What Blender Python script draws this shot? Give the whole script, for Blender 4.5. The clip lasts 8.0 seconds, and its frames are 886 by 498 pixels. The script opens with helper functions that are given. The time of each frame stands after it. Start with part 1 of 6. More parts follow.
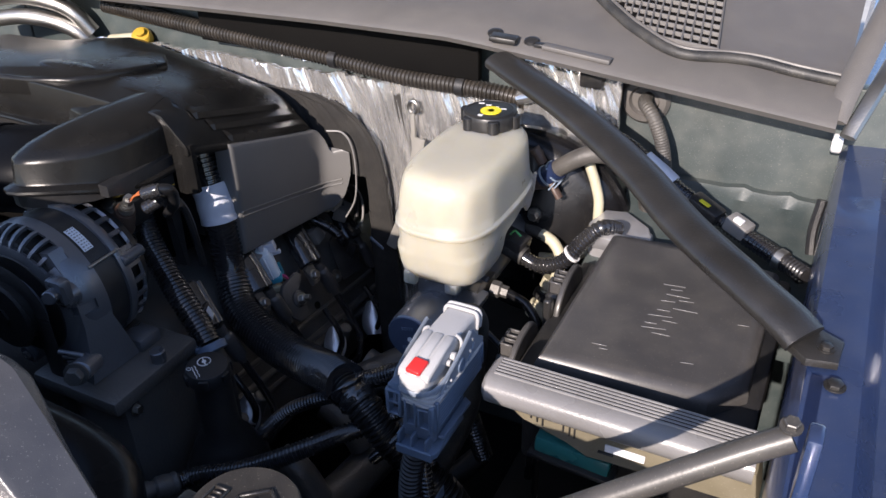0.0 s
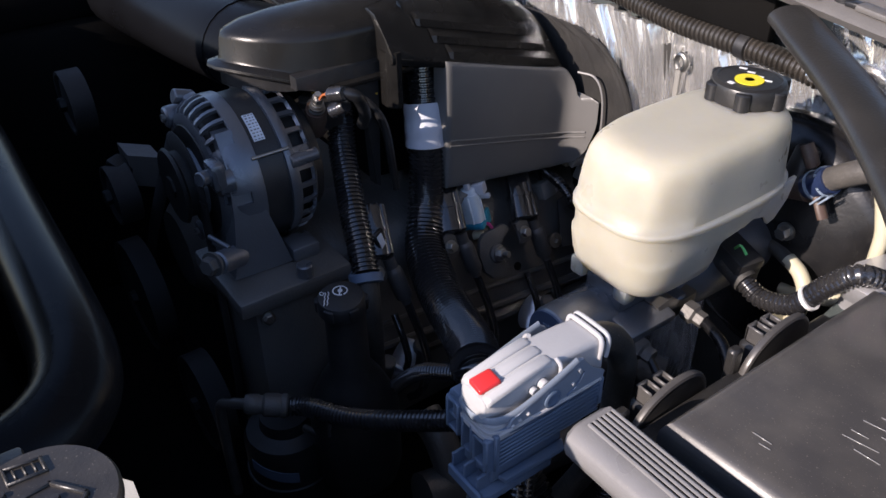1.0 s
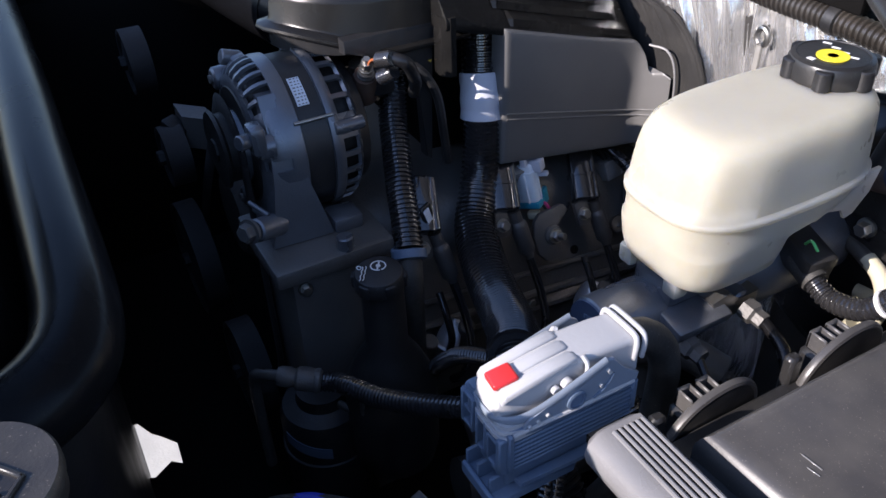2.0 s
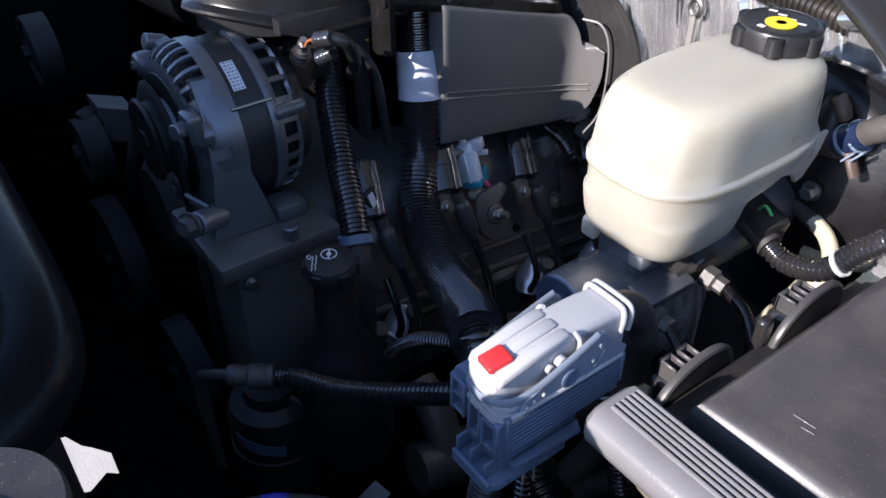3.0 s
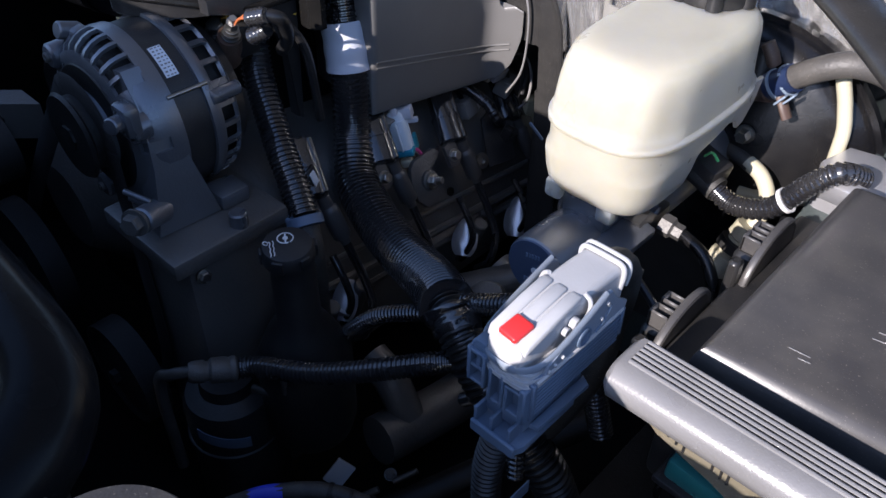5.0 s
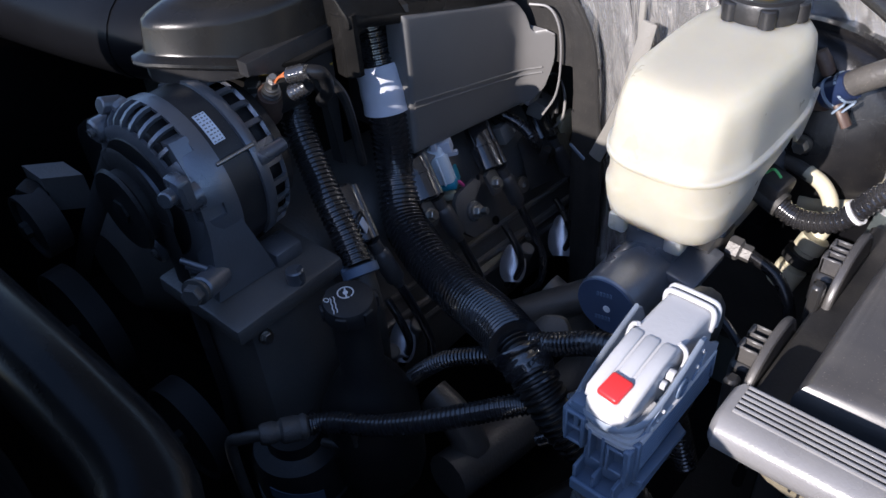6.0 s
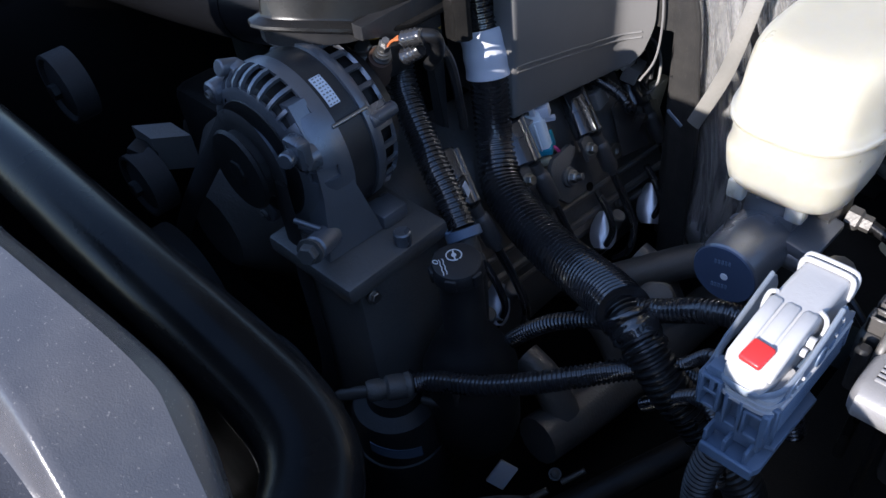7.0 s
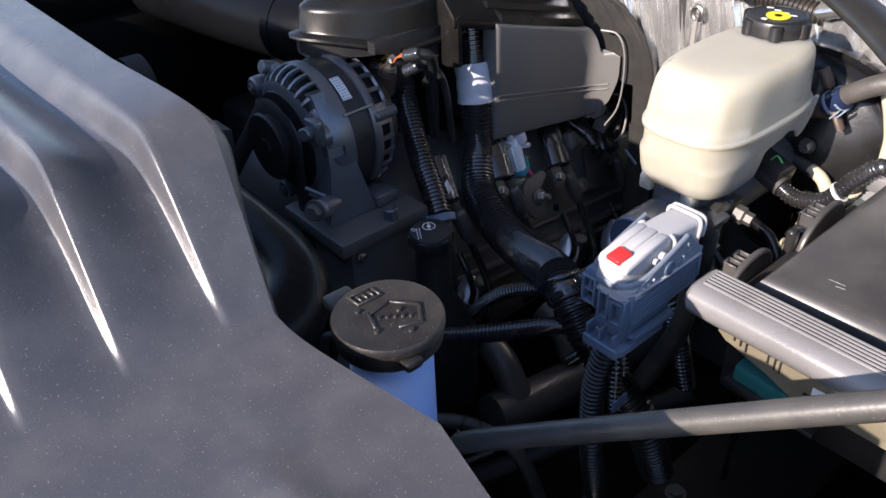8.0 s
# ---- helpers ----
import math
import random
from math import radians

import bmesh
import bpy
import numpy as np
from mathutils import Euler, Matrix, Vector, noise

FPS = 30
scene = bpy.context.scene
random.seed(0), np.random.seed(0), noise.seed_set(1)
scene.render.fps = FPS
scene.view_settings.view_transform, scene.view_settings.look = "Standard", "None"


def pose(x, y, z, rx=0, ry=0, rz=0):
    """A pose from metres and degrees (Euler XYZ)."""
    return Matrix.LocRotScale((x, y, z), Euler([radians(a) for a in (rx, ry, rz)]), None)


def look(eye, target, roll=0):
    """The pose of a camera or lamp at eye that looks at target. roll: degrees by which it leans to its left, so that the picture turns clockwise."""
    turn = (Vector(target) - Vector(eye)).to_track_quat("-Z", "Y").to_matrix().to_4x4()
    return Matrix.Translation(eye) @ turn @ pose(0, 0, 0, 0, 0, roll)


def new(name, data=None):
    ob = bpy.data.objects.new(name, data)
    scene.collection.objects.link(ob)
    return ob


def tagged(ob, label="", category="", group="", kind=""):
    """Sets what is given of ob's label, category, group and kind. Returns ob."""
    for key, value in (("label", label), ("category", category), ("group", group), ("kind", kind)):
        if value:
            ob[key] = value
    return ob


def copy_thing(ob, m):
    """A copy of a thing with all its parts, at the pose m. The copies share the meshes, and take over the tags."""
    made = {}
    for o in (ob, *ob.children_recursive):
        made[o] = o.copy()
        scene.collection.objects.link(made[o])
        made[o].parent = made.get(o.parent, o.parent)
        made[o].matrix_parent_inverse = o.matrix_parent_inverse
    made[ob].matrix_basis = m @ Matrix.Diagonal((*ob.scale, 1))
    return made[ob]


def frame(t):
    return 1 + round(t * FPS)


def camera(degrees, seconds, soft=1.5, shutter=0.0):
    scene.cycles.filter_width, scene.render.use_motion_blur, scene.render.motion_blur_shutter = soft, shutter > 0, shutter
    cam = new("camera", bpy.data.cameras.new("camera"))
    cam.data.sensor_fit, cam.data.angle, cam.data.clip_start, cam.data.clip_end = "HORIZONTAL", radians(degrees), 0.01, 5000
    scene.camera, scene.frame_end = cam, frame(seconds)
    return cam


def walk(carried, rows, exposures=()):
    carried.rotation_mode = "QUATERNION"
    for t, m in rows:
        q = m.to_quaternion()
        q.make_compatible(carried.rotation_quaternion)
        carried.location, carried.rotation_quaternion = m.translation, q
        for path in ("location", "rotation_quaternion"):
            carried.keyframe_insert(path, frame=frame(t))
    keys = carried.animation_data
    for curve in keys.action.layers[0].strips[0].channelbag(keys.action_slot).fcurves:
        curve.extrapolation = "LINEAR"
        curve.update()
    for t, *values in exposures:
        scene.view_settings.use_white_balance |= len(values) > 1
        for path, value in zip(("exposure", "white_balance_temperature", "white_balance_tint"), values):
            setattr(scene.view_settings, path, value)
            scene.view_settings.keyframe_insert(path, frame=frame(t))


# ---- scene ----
cam = camera(56.9, 8.0)
PATH = [
    (0, (0.073, 0.101, 1.42), (-0.709, 1.613, 0.37), -1.5),
    (0.5, (0.095, 0.204, 1.371), (-0.951, 1.536, 0.307), 0.4),
    (1, (0.098, 0.3, 1.349), (-1.248, 1.245, 0.212), -0.9),
    (1.2, (0.101, 0.325, 1.332), (-1.327, 1.113, 0.174), -1.9),
    (2.3, (0.078, 0.348, 1.326), (-1.339, 1.111, 0.139), -1.8),
    (2.5, (0.072, 0.35, 1.323), (-1.304, 1.195, 0.143), -1.2),
    (3, (0.055, 0.318, 1.318), (-1.224, 1.258, 0.101), -0.1),
    (3.5, (0.031, 0.276, 1.319), (-1.168, 1.279, 0.072), 0.7),
    (4, (0.022, 0.255, 1.318), (-1.094, 1.321, 0.047), 2.3),
    (4.5, (0.021, 0.253, 1.321), (-1.05, 1.344, 0.032), 2.5),
    (4.7, (0.015, 0.262, 1.324), (-1.038, 1.364, 0.029), 2.2),
    (5.8, (-0.02, 0.274, 1.333), (-1.051, 1.427, 0.065), -2.4),
    (6, (-0.036, 0.268, 1.347), (-1.108, 1.362, 0.061), -5.2),
    (6.5, (-0.059, 0.241, 1.358), (-1.183, 1.231, 0.033), -8.3),
    (7, (-0.066, 0.23, 1.355), (-1.193, 1.198, 0.017), -7.3),
    (7.5, (0.0, 0.173, 1.374), (-1.166, 1.163, 0.085), -4.7),
    (8, (0.115, 0.119, 1.364), (-1.145, 1.166, 0.216), -2.4),
]
EXPOSURES = [(0.0, 1.02, 6800, 20), (0.5, 0.88, 6900, 22), (1.0, 0.96, 6800, 22), (2.5, 1.26, 6250, 20), (4.5, 1.16, 6250, 20), (6.0, 1.22, 6250, 19), (6.5, 1.24, 6200, 17), (7.0, 1.46, 6150, 16), (7.5, 1.48, 6300, 17), (8.0, 1.31, 6850, 20)]
walk(cam, [(t, look(eye, target, roll)) for t, eye, target, roll in PATH], EXPOSURES)

# ---- light ----
SUN_AZ, SUN_EL = 180.5, 27.5   # compass of the sun (from +y, clockwise from above) and its height
world = bpy.data.worlds.new("sky")
scene.world = world
world.use_nodes = True
wn = world.node_tree
sky = wn.nodes.new("ShaderNodeTexSky")
sky.sky_type, sky.sun_disc = "NISHITA", False
sky.sun_elevation, sky.sun_rotation = radians(SUN_EL), radians(SUN_AZ)
sky.dust_density, sky.ozone_density = 0.4, 3.0
wn.links.new(sky.outputs["Color"], wn.nodes["Background"].inputs["Color"])
wn.nodes["Background"].inputs["Strength"].default_value = 0.15
sun_data = bpy.data.lights.new("sun", "SUN")
sun_data.energy, sun_data.angle, sun_data.color = 4.1, radians(0.5), (1.0, 0.95, 0.86)
sun = new("sun", sun_data)
az, el = radians(SUN_AZ), radians(SUN_EL)
sun_way = Vector((math.sin(az) * math.cos(el), math.cos(az) * math.cos(el), math.sin(el)))
sun.matrix_world = look(sun_way * 8, (0, 0, 0))

# ---- materials ----
def material(name, colour, rough=0.5, metal=0.0, grain=400.0, bump=0.1, vary=0.15, stain=0.0, stain_colour=(0.3, 0.27, 0.22), coat=0.0, sss=0.0, rough_vary=0.1, patch=12.0, spec=0.5):
    """Plain surface with fine grain, broad unevenness, and dust or dirt in patches."""
    m = bpy.data.materials.new(name)
    m.use_nodes = True
    nt = m.node_tree
    b = nt.nodes["Principled BSDF"]
    N, L = nt.nodes.new, nt.links.new
    co = N("ShaderNodeTexCoord").outputs["Object"]

    def tex(scale, detail=4.0):
        n = N("ShaderNodeTexNoise")
        n.inputs["Scale"].default_value, n.inputs["Detail"].default_value = scale, detail
        L(co, n.inputs["Vector"])
        return n.outputs["Fac"]

    def ramp(fac, a, c, lo=0.35, hi=0.65):
        r = N("ShaderNodeMapRange")
        r.inputs["From Min"].default_value, r.inputs["From Max"].default_value = lo, hi
        r.inputs["To Min"].default_value, r.inputs["To Max"].default_value = a, c
        L(fac, r.inputs["Value"])
        return r.outputs["Result"]

    def mix(fac, a, c):
        x = N("ShaderNodeMix")
        x.data_type = "RGBA"
        L(fac, x.inputs["Factor"])
        for sock, v in ((x.inputs["A"], a), (x.inputs["B"], c)):
            if isinstance(v, tuple):
                sock.default_value = (*v, 1)
            else:
                L(v, sock)
        return x.outputs["Result"]

    broad, fine = tex(patch), tex(grain, 2.0)
    dark = tuple(c * (1 - vary) for c in colour)
    lite = tuple(min(1, c * (1 + vary)) for c in colour)
    col = mix(ramp(broad, 0, 1, 0.3, 0.7), dark, lite)
    if stain:
        spots = ramp(tex(patch * 3, 8.0), 0, stain * 0.6, 0.42, 0.85)
        col = mix(spots, col, stain_colour)
        specks = ramp(tex(900.0, 2.0), 0, min(1.0, stain * 1.6), 0.66, 0.74)
        col = mix(specks, col, stain_colour)
    L(col, b.inputs["Base Color"])
    L(ramp(broad, max(0.02, rough - rough_vary), min(1, rough + rough_vary), 0.3, 0.7), b.inputs["Roughness"])
    b.inputs["Metallic"].default_value = metal
    b.inputs["Specular IOR Level"].default_value = spec
    b.inputs["Coat Weight"].default_value = coat
    b.inputs["Coat Roughness"].default_value = 0.08
    if sss:
        b.inputs["Subsurface Weight"].default_value = sss
        b.inputs["Subsurface Radius"].default_value = (0.040, 0.034, 0.022)
        b.inputs["Subsurface Scale"].default_value = 1.35
    if bump:
        n = N("ShaderNodeBump")
        n.inputs["Strength"].default_value, n.inputs["Distance"].default_value = bump, 0.001
        L(fine, n.inputs["Height"])
        L(n.outputs["Normal"], b.inputs["Normal"])
    return m


# lighter copy of the cover plastic: reflected light put into the colour
M_COVER_LIT = material("cover_plastic_lit", (0.118, 0.115, 0.111), 0.40, grain=900, bump=0.06, vary=0.06, stain=0.08, rough_vary=0.04)
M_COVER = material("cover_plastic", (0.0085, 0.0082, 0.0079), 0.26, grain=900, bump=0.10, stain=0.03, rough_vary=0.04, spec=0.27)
M_LID = material("lid_plastic", (0.050, 0.048, 0.048), 0.40, grain=700, bump=0.05, vary=0.10, stain=0.2)
M_STRIP = material("strip_plastic", (0.165, 0.162, 0.162), 0.27, grain=700, bump=0.15, stain=0.2)
M_BLACK = material("black_plastic", (0.014, 0.014, 0.015), 0.42, bump=0.15, stain=0.1)
M_GLOSS = material("glossy_black", (0.006, 0.006, 0.007), 0.26, bump=0.08, stain=0.06, spec=0.38)
M_LOOM = material("loom_plastic", (0.016, 0.016, 0.018), 0.24, bump=0.04, stain=0.10, coat=1.0)
M_TAPE = material("black_tape", (0.010, 0.010, 0.011), 0.34, grain=200, bump=0.3, stain=0.08)
M_DUSTLOOM = material("dusty_loom_plastic", (0.028, 0.025, 0.022), 0.28, bump=0.1, stain=0.45, stain_colour=(0.12, 0.10, 0.08))
M_SOCKET = material("grey_socket_plastic", (0.19, 0.185, 0.18), 0.42, bump=0.1, stain=0.15)
M_DUSTY = material("dusty_black_paint", (0.017, 0.016, 0.015), 0.36, grain=500, bump=0.2, stain=0.15, stain_colour=(0.13, 0.12, 0.11))
M_DUCT = material("duct_plastic", (0.004, 0.0042, 0.005), 0.30, bump=0.05, rough_vary=0.04, spec=0.07)
M_BAND = material("bright_blue_tape", (0.03, 0.05, 0.5), 0.4)
M_RUBBER = material("rubber", (0.02, 0.02, 0.02), 0.6, bump=0.3, stain=0.3)
M_SHROUD = material("shroud_plastic", (0.060, 0.060, 0.066), 0.27, grain=1800, bump=0.12, vary=0.06, stain=0.22, stain_colour=(0.3, 0.28, 0.26), rough_vary=0.05)
M_RES = material("milky_plastic", (0.398, 0.375, 0.306), 0.36, bump=0.12, grain=160, vary=0.05, sss=0.95, stain=0.10, stain_colour=(0.30, 0.25, 0.17), patch=26, spec=0.35)
M_ALU = material("cast_aluminium", (0.165, 0.174, 0.192), 0.32, metal=0.6, grain=600, bump=0.22, stain=0.3, stain_colour=(0.12, 0.11, 0.1))
M_DIRTYALU = material("dirty_alloy", (0.115, 0.110, 0.104), 0.55, metal=0.4, grain=500, bump=0.5, stain=0.5, stain_colour=(0.08, 0.07, 0.06))
M_STEEL = material("steel", (0.38, 0.37, 0.35), 0.4, metal=1.0, bump=0.2, stain=0.3)
M_DARKMETAL = material("dark_casting", (0.118, 0.113, 0.107), 0.42, metal=0.3, grain=300, bump=0.6, stain=0.6, stain_colour=(0.16, 0.135, 0.11))
M_LIP = material("shroud_lip_plastic", (0.006, 0.006, 0.0066), 0.25, bump=0.05, stain=0.03, spec=0.09, rough_vary=0.04)
M_IRON = material("black_iron", (0.011, 0.011, 0.011), 0.5, metal=0.1, bump=0.4, stain=0.12, stain_colour=(0.10, 0.09, 0.08), spec=0.3)
M_BLUE = material("blue_paint", (0.026, 0.047, 0.115), 0.3, metal=0.2, bump=0.05, coat=0.6, stain=0.35, stain_colour=(0.12, 0.13, 0.15))
M_WALL = material("firewall_paint", (0.042, 0.055, 0.055), 0.45, bump=0.1, stain=0.4, stain_colour=(0.2, 0.2, 0.18))
M_COWL = material("cowl_plastic", (0.098, 0.092, 0.087), 0.5, grain=800, bump=0.3, vary=0.06, stain=0.22, stain_colour=(0.22, 0.2, 0.17))
M_CONN = material("blue_grey_plastic", (0.10, 0.145, 0.215), 0.45, bump=0.1, stain=0.2)
M_LEVER = material("lever_plastic", (0.20, 0.235, 0.285), 0.42, bump=0.1, vary=0.05, stain=0.15)
M_CONNTOP = material("pale_grey_plastic", (0.40, 0.40, 0.405), 0.4, bump=0.1, vary=0.05, stain=0.1)
M_WHITE = material("white_tape", (0.52, 0.54, 0.60), 0.5, vary=0.05, stain=0.15)
M_RED = material("red_plastic", (0.62, 0.03, 0.03), 0.4, vary=0.05)
M_YELLOW = material("yellow_print", (0.75, 0.62, 0.03), 0.5, vary=0.05)
M_PRINT = material("white_print", (0.7, 0.7, 0.7), 0.5, vary=0.05)
M_TAN = material("tan_plastic", (0.15, 0.13, 0.088), 0.5, stain=0.4)
M_TEAL = material("teal_plastic", (0.015, 0.12, 0.12), 0.3)
M_CYAN = material("cyan_rubber", (0.02, 0.28, 0.40), 0.35)
M_TEALW = material("pale_teal_plastic", (0.74, 0.82, 0.88), 0.4)
M_CLIP = material("pale_blue_steel", (0.26, 0.33, 0.42), 0.42, metal=0.2, vary=0.05, stain=0.2)
M_LABEL = material("label_paper", (0.6, 0.62, 0.66), 0.5, vary=0.1)
M_BROWN = material("brown_rubber", (0.065, 0.036, 0.026), 0.55, stain=0.3)
M_STRAP = material("braided_strap", (0.20, 0.192, 0.172), 0.6, grain=500, bump=0.6, stain=0.3)
M_CREAM = material("cream_hose", (0.5, 0.46, 0.33), 0.5, stain=0.2)
M_GREYHOSE = material("braided_hose", (0.06, 0.056, 0.052), 0.5, bump=0.4, stain=0.3)
M_BELT = material("belt_rubber", (0.014, 0.013, 0.013), 0.7, bump=0.4)
M_NAVY = material("blue_plastic", (0.012, 0.022, 0.06), 0.4)
M_RODGREY = material("grey_coated_steel", (0.045, 0.042, 0.039), 0.42, bump=0.1, stain=0.25)
M_MATTBLACK = material("matt_black", (0.013, 0.012, 0.011), 0.9, grain=250, bump=0.5, stain=0.08)
M_PINK = material("pink_wire", (0.6, 0.05, 0.2), 0.4)
M_GREEN = material("green_wire", (0.1, 0.5, 0.15), 0.4)
M_ORANGEWIRE = material("orange_wire", (0.36, 0.10, 0.03), 0.45)
M_ORANGE = material("ochre_plastic", (0.45, 0.28, 0.03), 0.45)
M_NECK = material("blue_translucent_plastic", (0.22, 0.33, 0.62), 0.35, vary=0.05, sss=0.2)
M_CAP = material("cap_plastic", (0.015, 0.0135, 0.013), 0.38, grain=700, bump=0.15, stain=0.2)
M_ENDPLATE = material("end_plate_paint", (0.045, 0.065, 0.11), 0.4, bump=0.1)
# near-zero colour that stands in for deep shade
M_DEEPSHADE = material("deep_shade_black", (0.004, 0.0037, 0.0035), 0.8, bump=0.2, spec=0.1)
M_COIL = material("coil_plastic", (0.016, 0.0165, 0.019), 0.20, bump=0.1, stain=0.15, coat=1.0)
M_SHEET = material("bright_sheet_steel", (0.62, 0.62, 0.64), 0.36, metal=0.7, bump=0.1, stain=0.25, stain_colour=(0.25, 0.2, 0.16))
M_HOOD = material("hood_lining", (0.03, 0.032, 0.036), 0.8, grain=300, bump=0.5, patch=6)
M_GROUND = material("ground", (0.43, 0.42, 0.39), 0.9, grain=150, bump=0.6, patch=4, stain=0.4, stain_colour=(0.25, 0.24, 0.21))


def foil_material():
    m = material("foil", (0.80, 0.79, 0.77), 0.15, metal=0.82, bump=0.0, stain=0.25, stain_colour=(0.3, 0.28, 0.26))
    nt = m.node_tree
    N, L = nt.nodes.new, nt.links.new
    co = N("ShaderNodeTexCoord").outputs["Object"]
    mp = N("ShaderNodeMapping")
    mp.inputs["Scale"].default_value = (110, 110, 14)
    L(co, mp.inputs["Vector"])
    a = N("ShaderNodeTexNoise")
    a.inputs["Scale"].default_value, a.inputs["Detail"].default_value, a.inputs["Distortion"].default_value = 1.0, 3.0, 1.2
    L(mp.outputs["Vector"], a.inputs["Vector"])
    n = N("ShaderNodeBump")
    n.inputs["Strength"].default_value, n.inputs["Distance"].default_value = 0.25, 0.004
    L(a.outputs["Fac"], n.inputs["Height"])
    L(n.outputs["Normal"], nt.nodes["Principled BSDF"].inputs["Normal"])
    return m


M_FOIL = foil_material()

# ---- shape helpers ----
V = Vector
BASE = {}


def thing(name, base, label, category, group="", kind=""):
    """A top-level thing: an Empty at its base, under which parts hang."""
    ob = new(name)
    ob.empty_display_size = 0.02
    ob.location = base
    BASE[ob.name] = V(base)
    return tagged(ob, label, category, group, kind)


def finish(bm, smooth=38.0):
    bmesh.ops.remove_doubles(bm, verts=bm.verts, dist=1e-6)
    bmesh.ops.recalc_face_normals(bm, faces=bm.faces)
    for f in bm.faces:
        f.smooth = True
    for e in bm.edges:
        e.smooth = len(e.link_faces) == 2 and e.calc_face_angle(0) < radians(smooth)


def solid(name, bm, mat, label="", category="", group="", kind="", smooth=38.0):
    """A thing of one mesh, its shape given in the world's metres."""
    finish(bm, smooth)
    me = bpy.data.meshes.new(name)
    lo = V((0, 0, 0))
    if kind != "structure" and len(bm.verts):
        zs = min(v.co.z for v in bm.verts)
        lo = sum((v.co for v in bm.verts), V()) / len(bm.verts)
        lo.z = zs
        bm.transform(Matrix.Translation(-lo))
    bm.to_mesh(me)
    bm.free()
    me.materials.append(mat)
    ob = new(name, me)
    ob.location = lo
    BASE[ob.name] = lo
    return tagged(ob, label, category, group, kind)


def part(name, bm, mat, parent, label="", smooth=38.0, kind=""):
    finish(bm, smooth)
    base = BASE[parent.name]
    bm.transform(Matrix.Translation(-base))
    me = bpy.data.meshes.new(name)
    bm.to_mesh(me)
    bm.free()
    me.materials.append(mat)
    ob = new(name, me)
    ob.parent = parent
    BASE[ob.name] = base
    return tagged(ob, label, kind=kind)


def join(*bms):
    out = bms[0]
    for b in bms[1:]:
        me = bpy.data.meshes.new("tmp")
        b.to_mesh(me)
        out.from_mesh(me)
        bpy.data.meshes.remove(me)
        b.free()
    return out


def box(c, s, bev=0.002, turn=None, seg=2, taper=1.0):
    bm = bmesh.new()
    bmesh.ops.create_cube(bm, size=1.0)
    for v in bm.verts:
        k = taper if v.co.z > 0 else 1.0
        v.co = V((v.co.x * s[0] * k, v.co.y * s[1] * k, v.co.z * s[2]))
    if bev:
        bmesh.ops.bevel(bm, geom=bm.edges[:] , offset=min(bev, min(s) * 0.45), segments=seg, profile=0.5, affect="EDGES")
    if turn is not None:
        bm.transform(turn)
    bm.transform(Matrix.Translation(c))
    return bm


def span(x0, x1, y0, y1, z0, z1, bev=0.001, seg=1):
    """A block between two corners."""
    return box(((x0 + x1) / 2, (y0 + y1) / 2, (z0 + z1) / 2), (abs(x1 - x0), abs(y1 - y0), abs(z1 - z0)), bev, None, seg)


def ease(t):
    t = min(1.0, max(0.0, t))
    return t * t * (3 - 2 * t)


def frame_of(way):
    """A turn whose z runs along way."""
    return V(way).to_track_quat("Z", "Y").to_matrix().to_4x4()


def lathe(profile, origin, way=(0, 0, 1), seg=32):
    """Turned body; profile rows are (radius, height along way)."""
    bm = bmesh.new()
    rings = []
    for r, h in profile:
        if r < 1e-6:
            rings.append([bm.verts.new((0, 0, h))])
        else:
            rings.append([bm.verts.new((r * math.cos(2 * math.pi * i / seg), r * math.sin(2 * math.pi * i / seg), h)) for i in range(seg)])
    for a, b in zip(rings, rings[1:]):
        for i in range(seg):
            j = (i + 1) % seg
            q = [a[i % len(a)], a[j % len(a)], b[j % len(b)], b[i % len(b)]]
            q = list(dict.fromkeys(q))
            if len(q) > 2:
                bm.faces.new(q)
    for end in (rings[0], rings[-1]):
        if len(end) > 2:
            bm.faces.new(end)
    bm.transform(Matrix.Translation(origin) @ frame_of(way))
    return bm


def rod(p, q, r, r2=None, seg=14):
    p, q = V(p), V(q)
    h = (q - p).length
    r2 = r if r2 is None else r2
    e = min(r, r2) * 0.15
    return lathe([(0, 0), (r - e, 0), (r, e), (r2, h - e), (r2 - e, h), (0, h)], p, q - p, seg)


def bolt(p, way, r=0.007, h=0.006):
    """Hexagon head on a washer."""
    a = lathe([(0, 0), (r * 1.35, 0), (r * 1.35, h * 0.25), (r, h * 0.25), (0, h * 0.25)], p, way, 16)
    b = lathe([(0, h * 0.2), (r, h * 0.2), (r, h * 0.9), (r * 0.85, h), (0, h)], p, way, 6)
    return join(a, b)


def smooth_line(pts, step=0.004):
    """A smooth line through the points, cut at even steps."""
    P = [V(p) for p in pts]
    P = [2 * P[0] - P[1]] + P + [2 * P[-1] - P[-2]]
    fine = []
    for i in range(1, len(P) - 2):
        a, b, c, d = P[i - 1 : i + 3]
        for k in range(40):
            t = k / 40
            fine.append(0.5 * (2 * b + (c - a) * t + (2 * a - 5 * b + 4 * c - d) * t * t + (3 * b - a - 3 * c + d) * t**3))
    fine.append(P[-2])
    out, left = [fine[0]], 0.0
    for a, b in zip(fine, fine[1:]):
        d = (b - a).length
        while left + d >= step:
            a = a + (b - a) * ((step - left) / d)
            out.append(a)
            d, left = (b - a).length, 0.0
        left += d
    return out


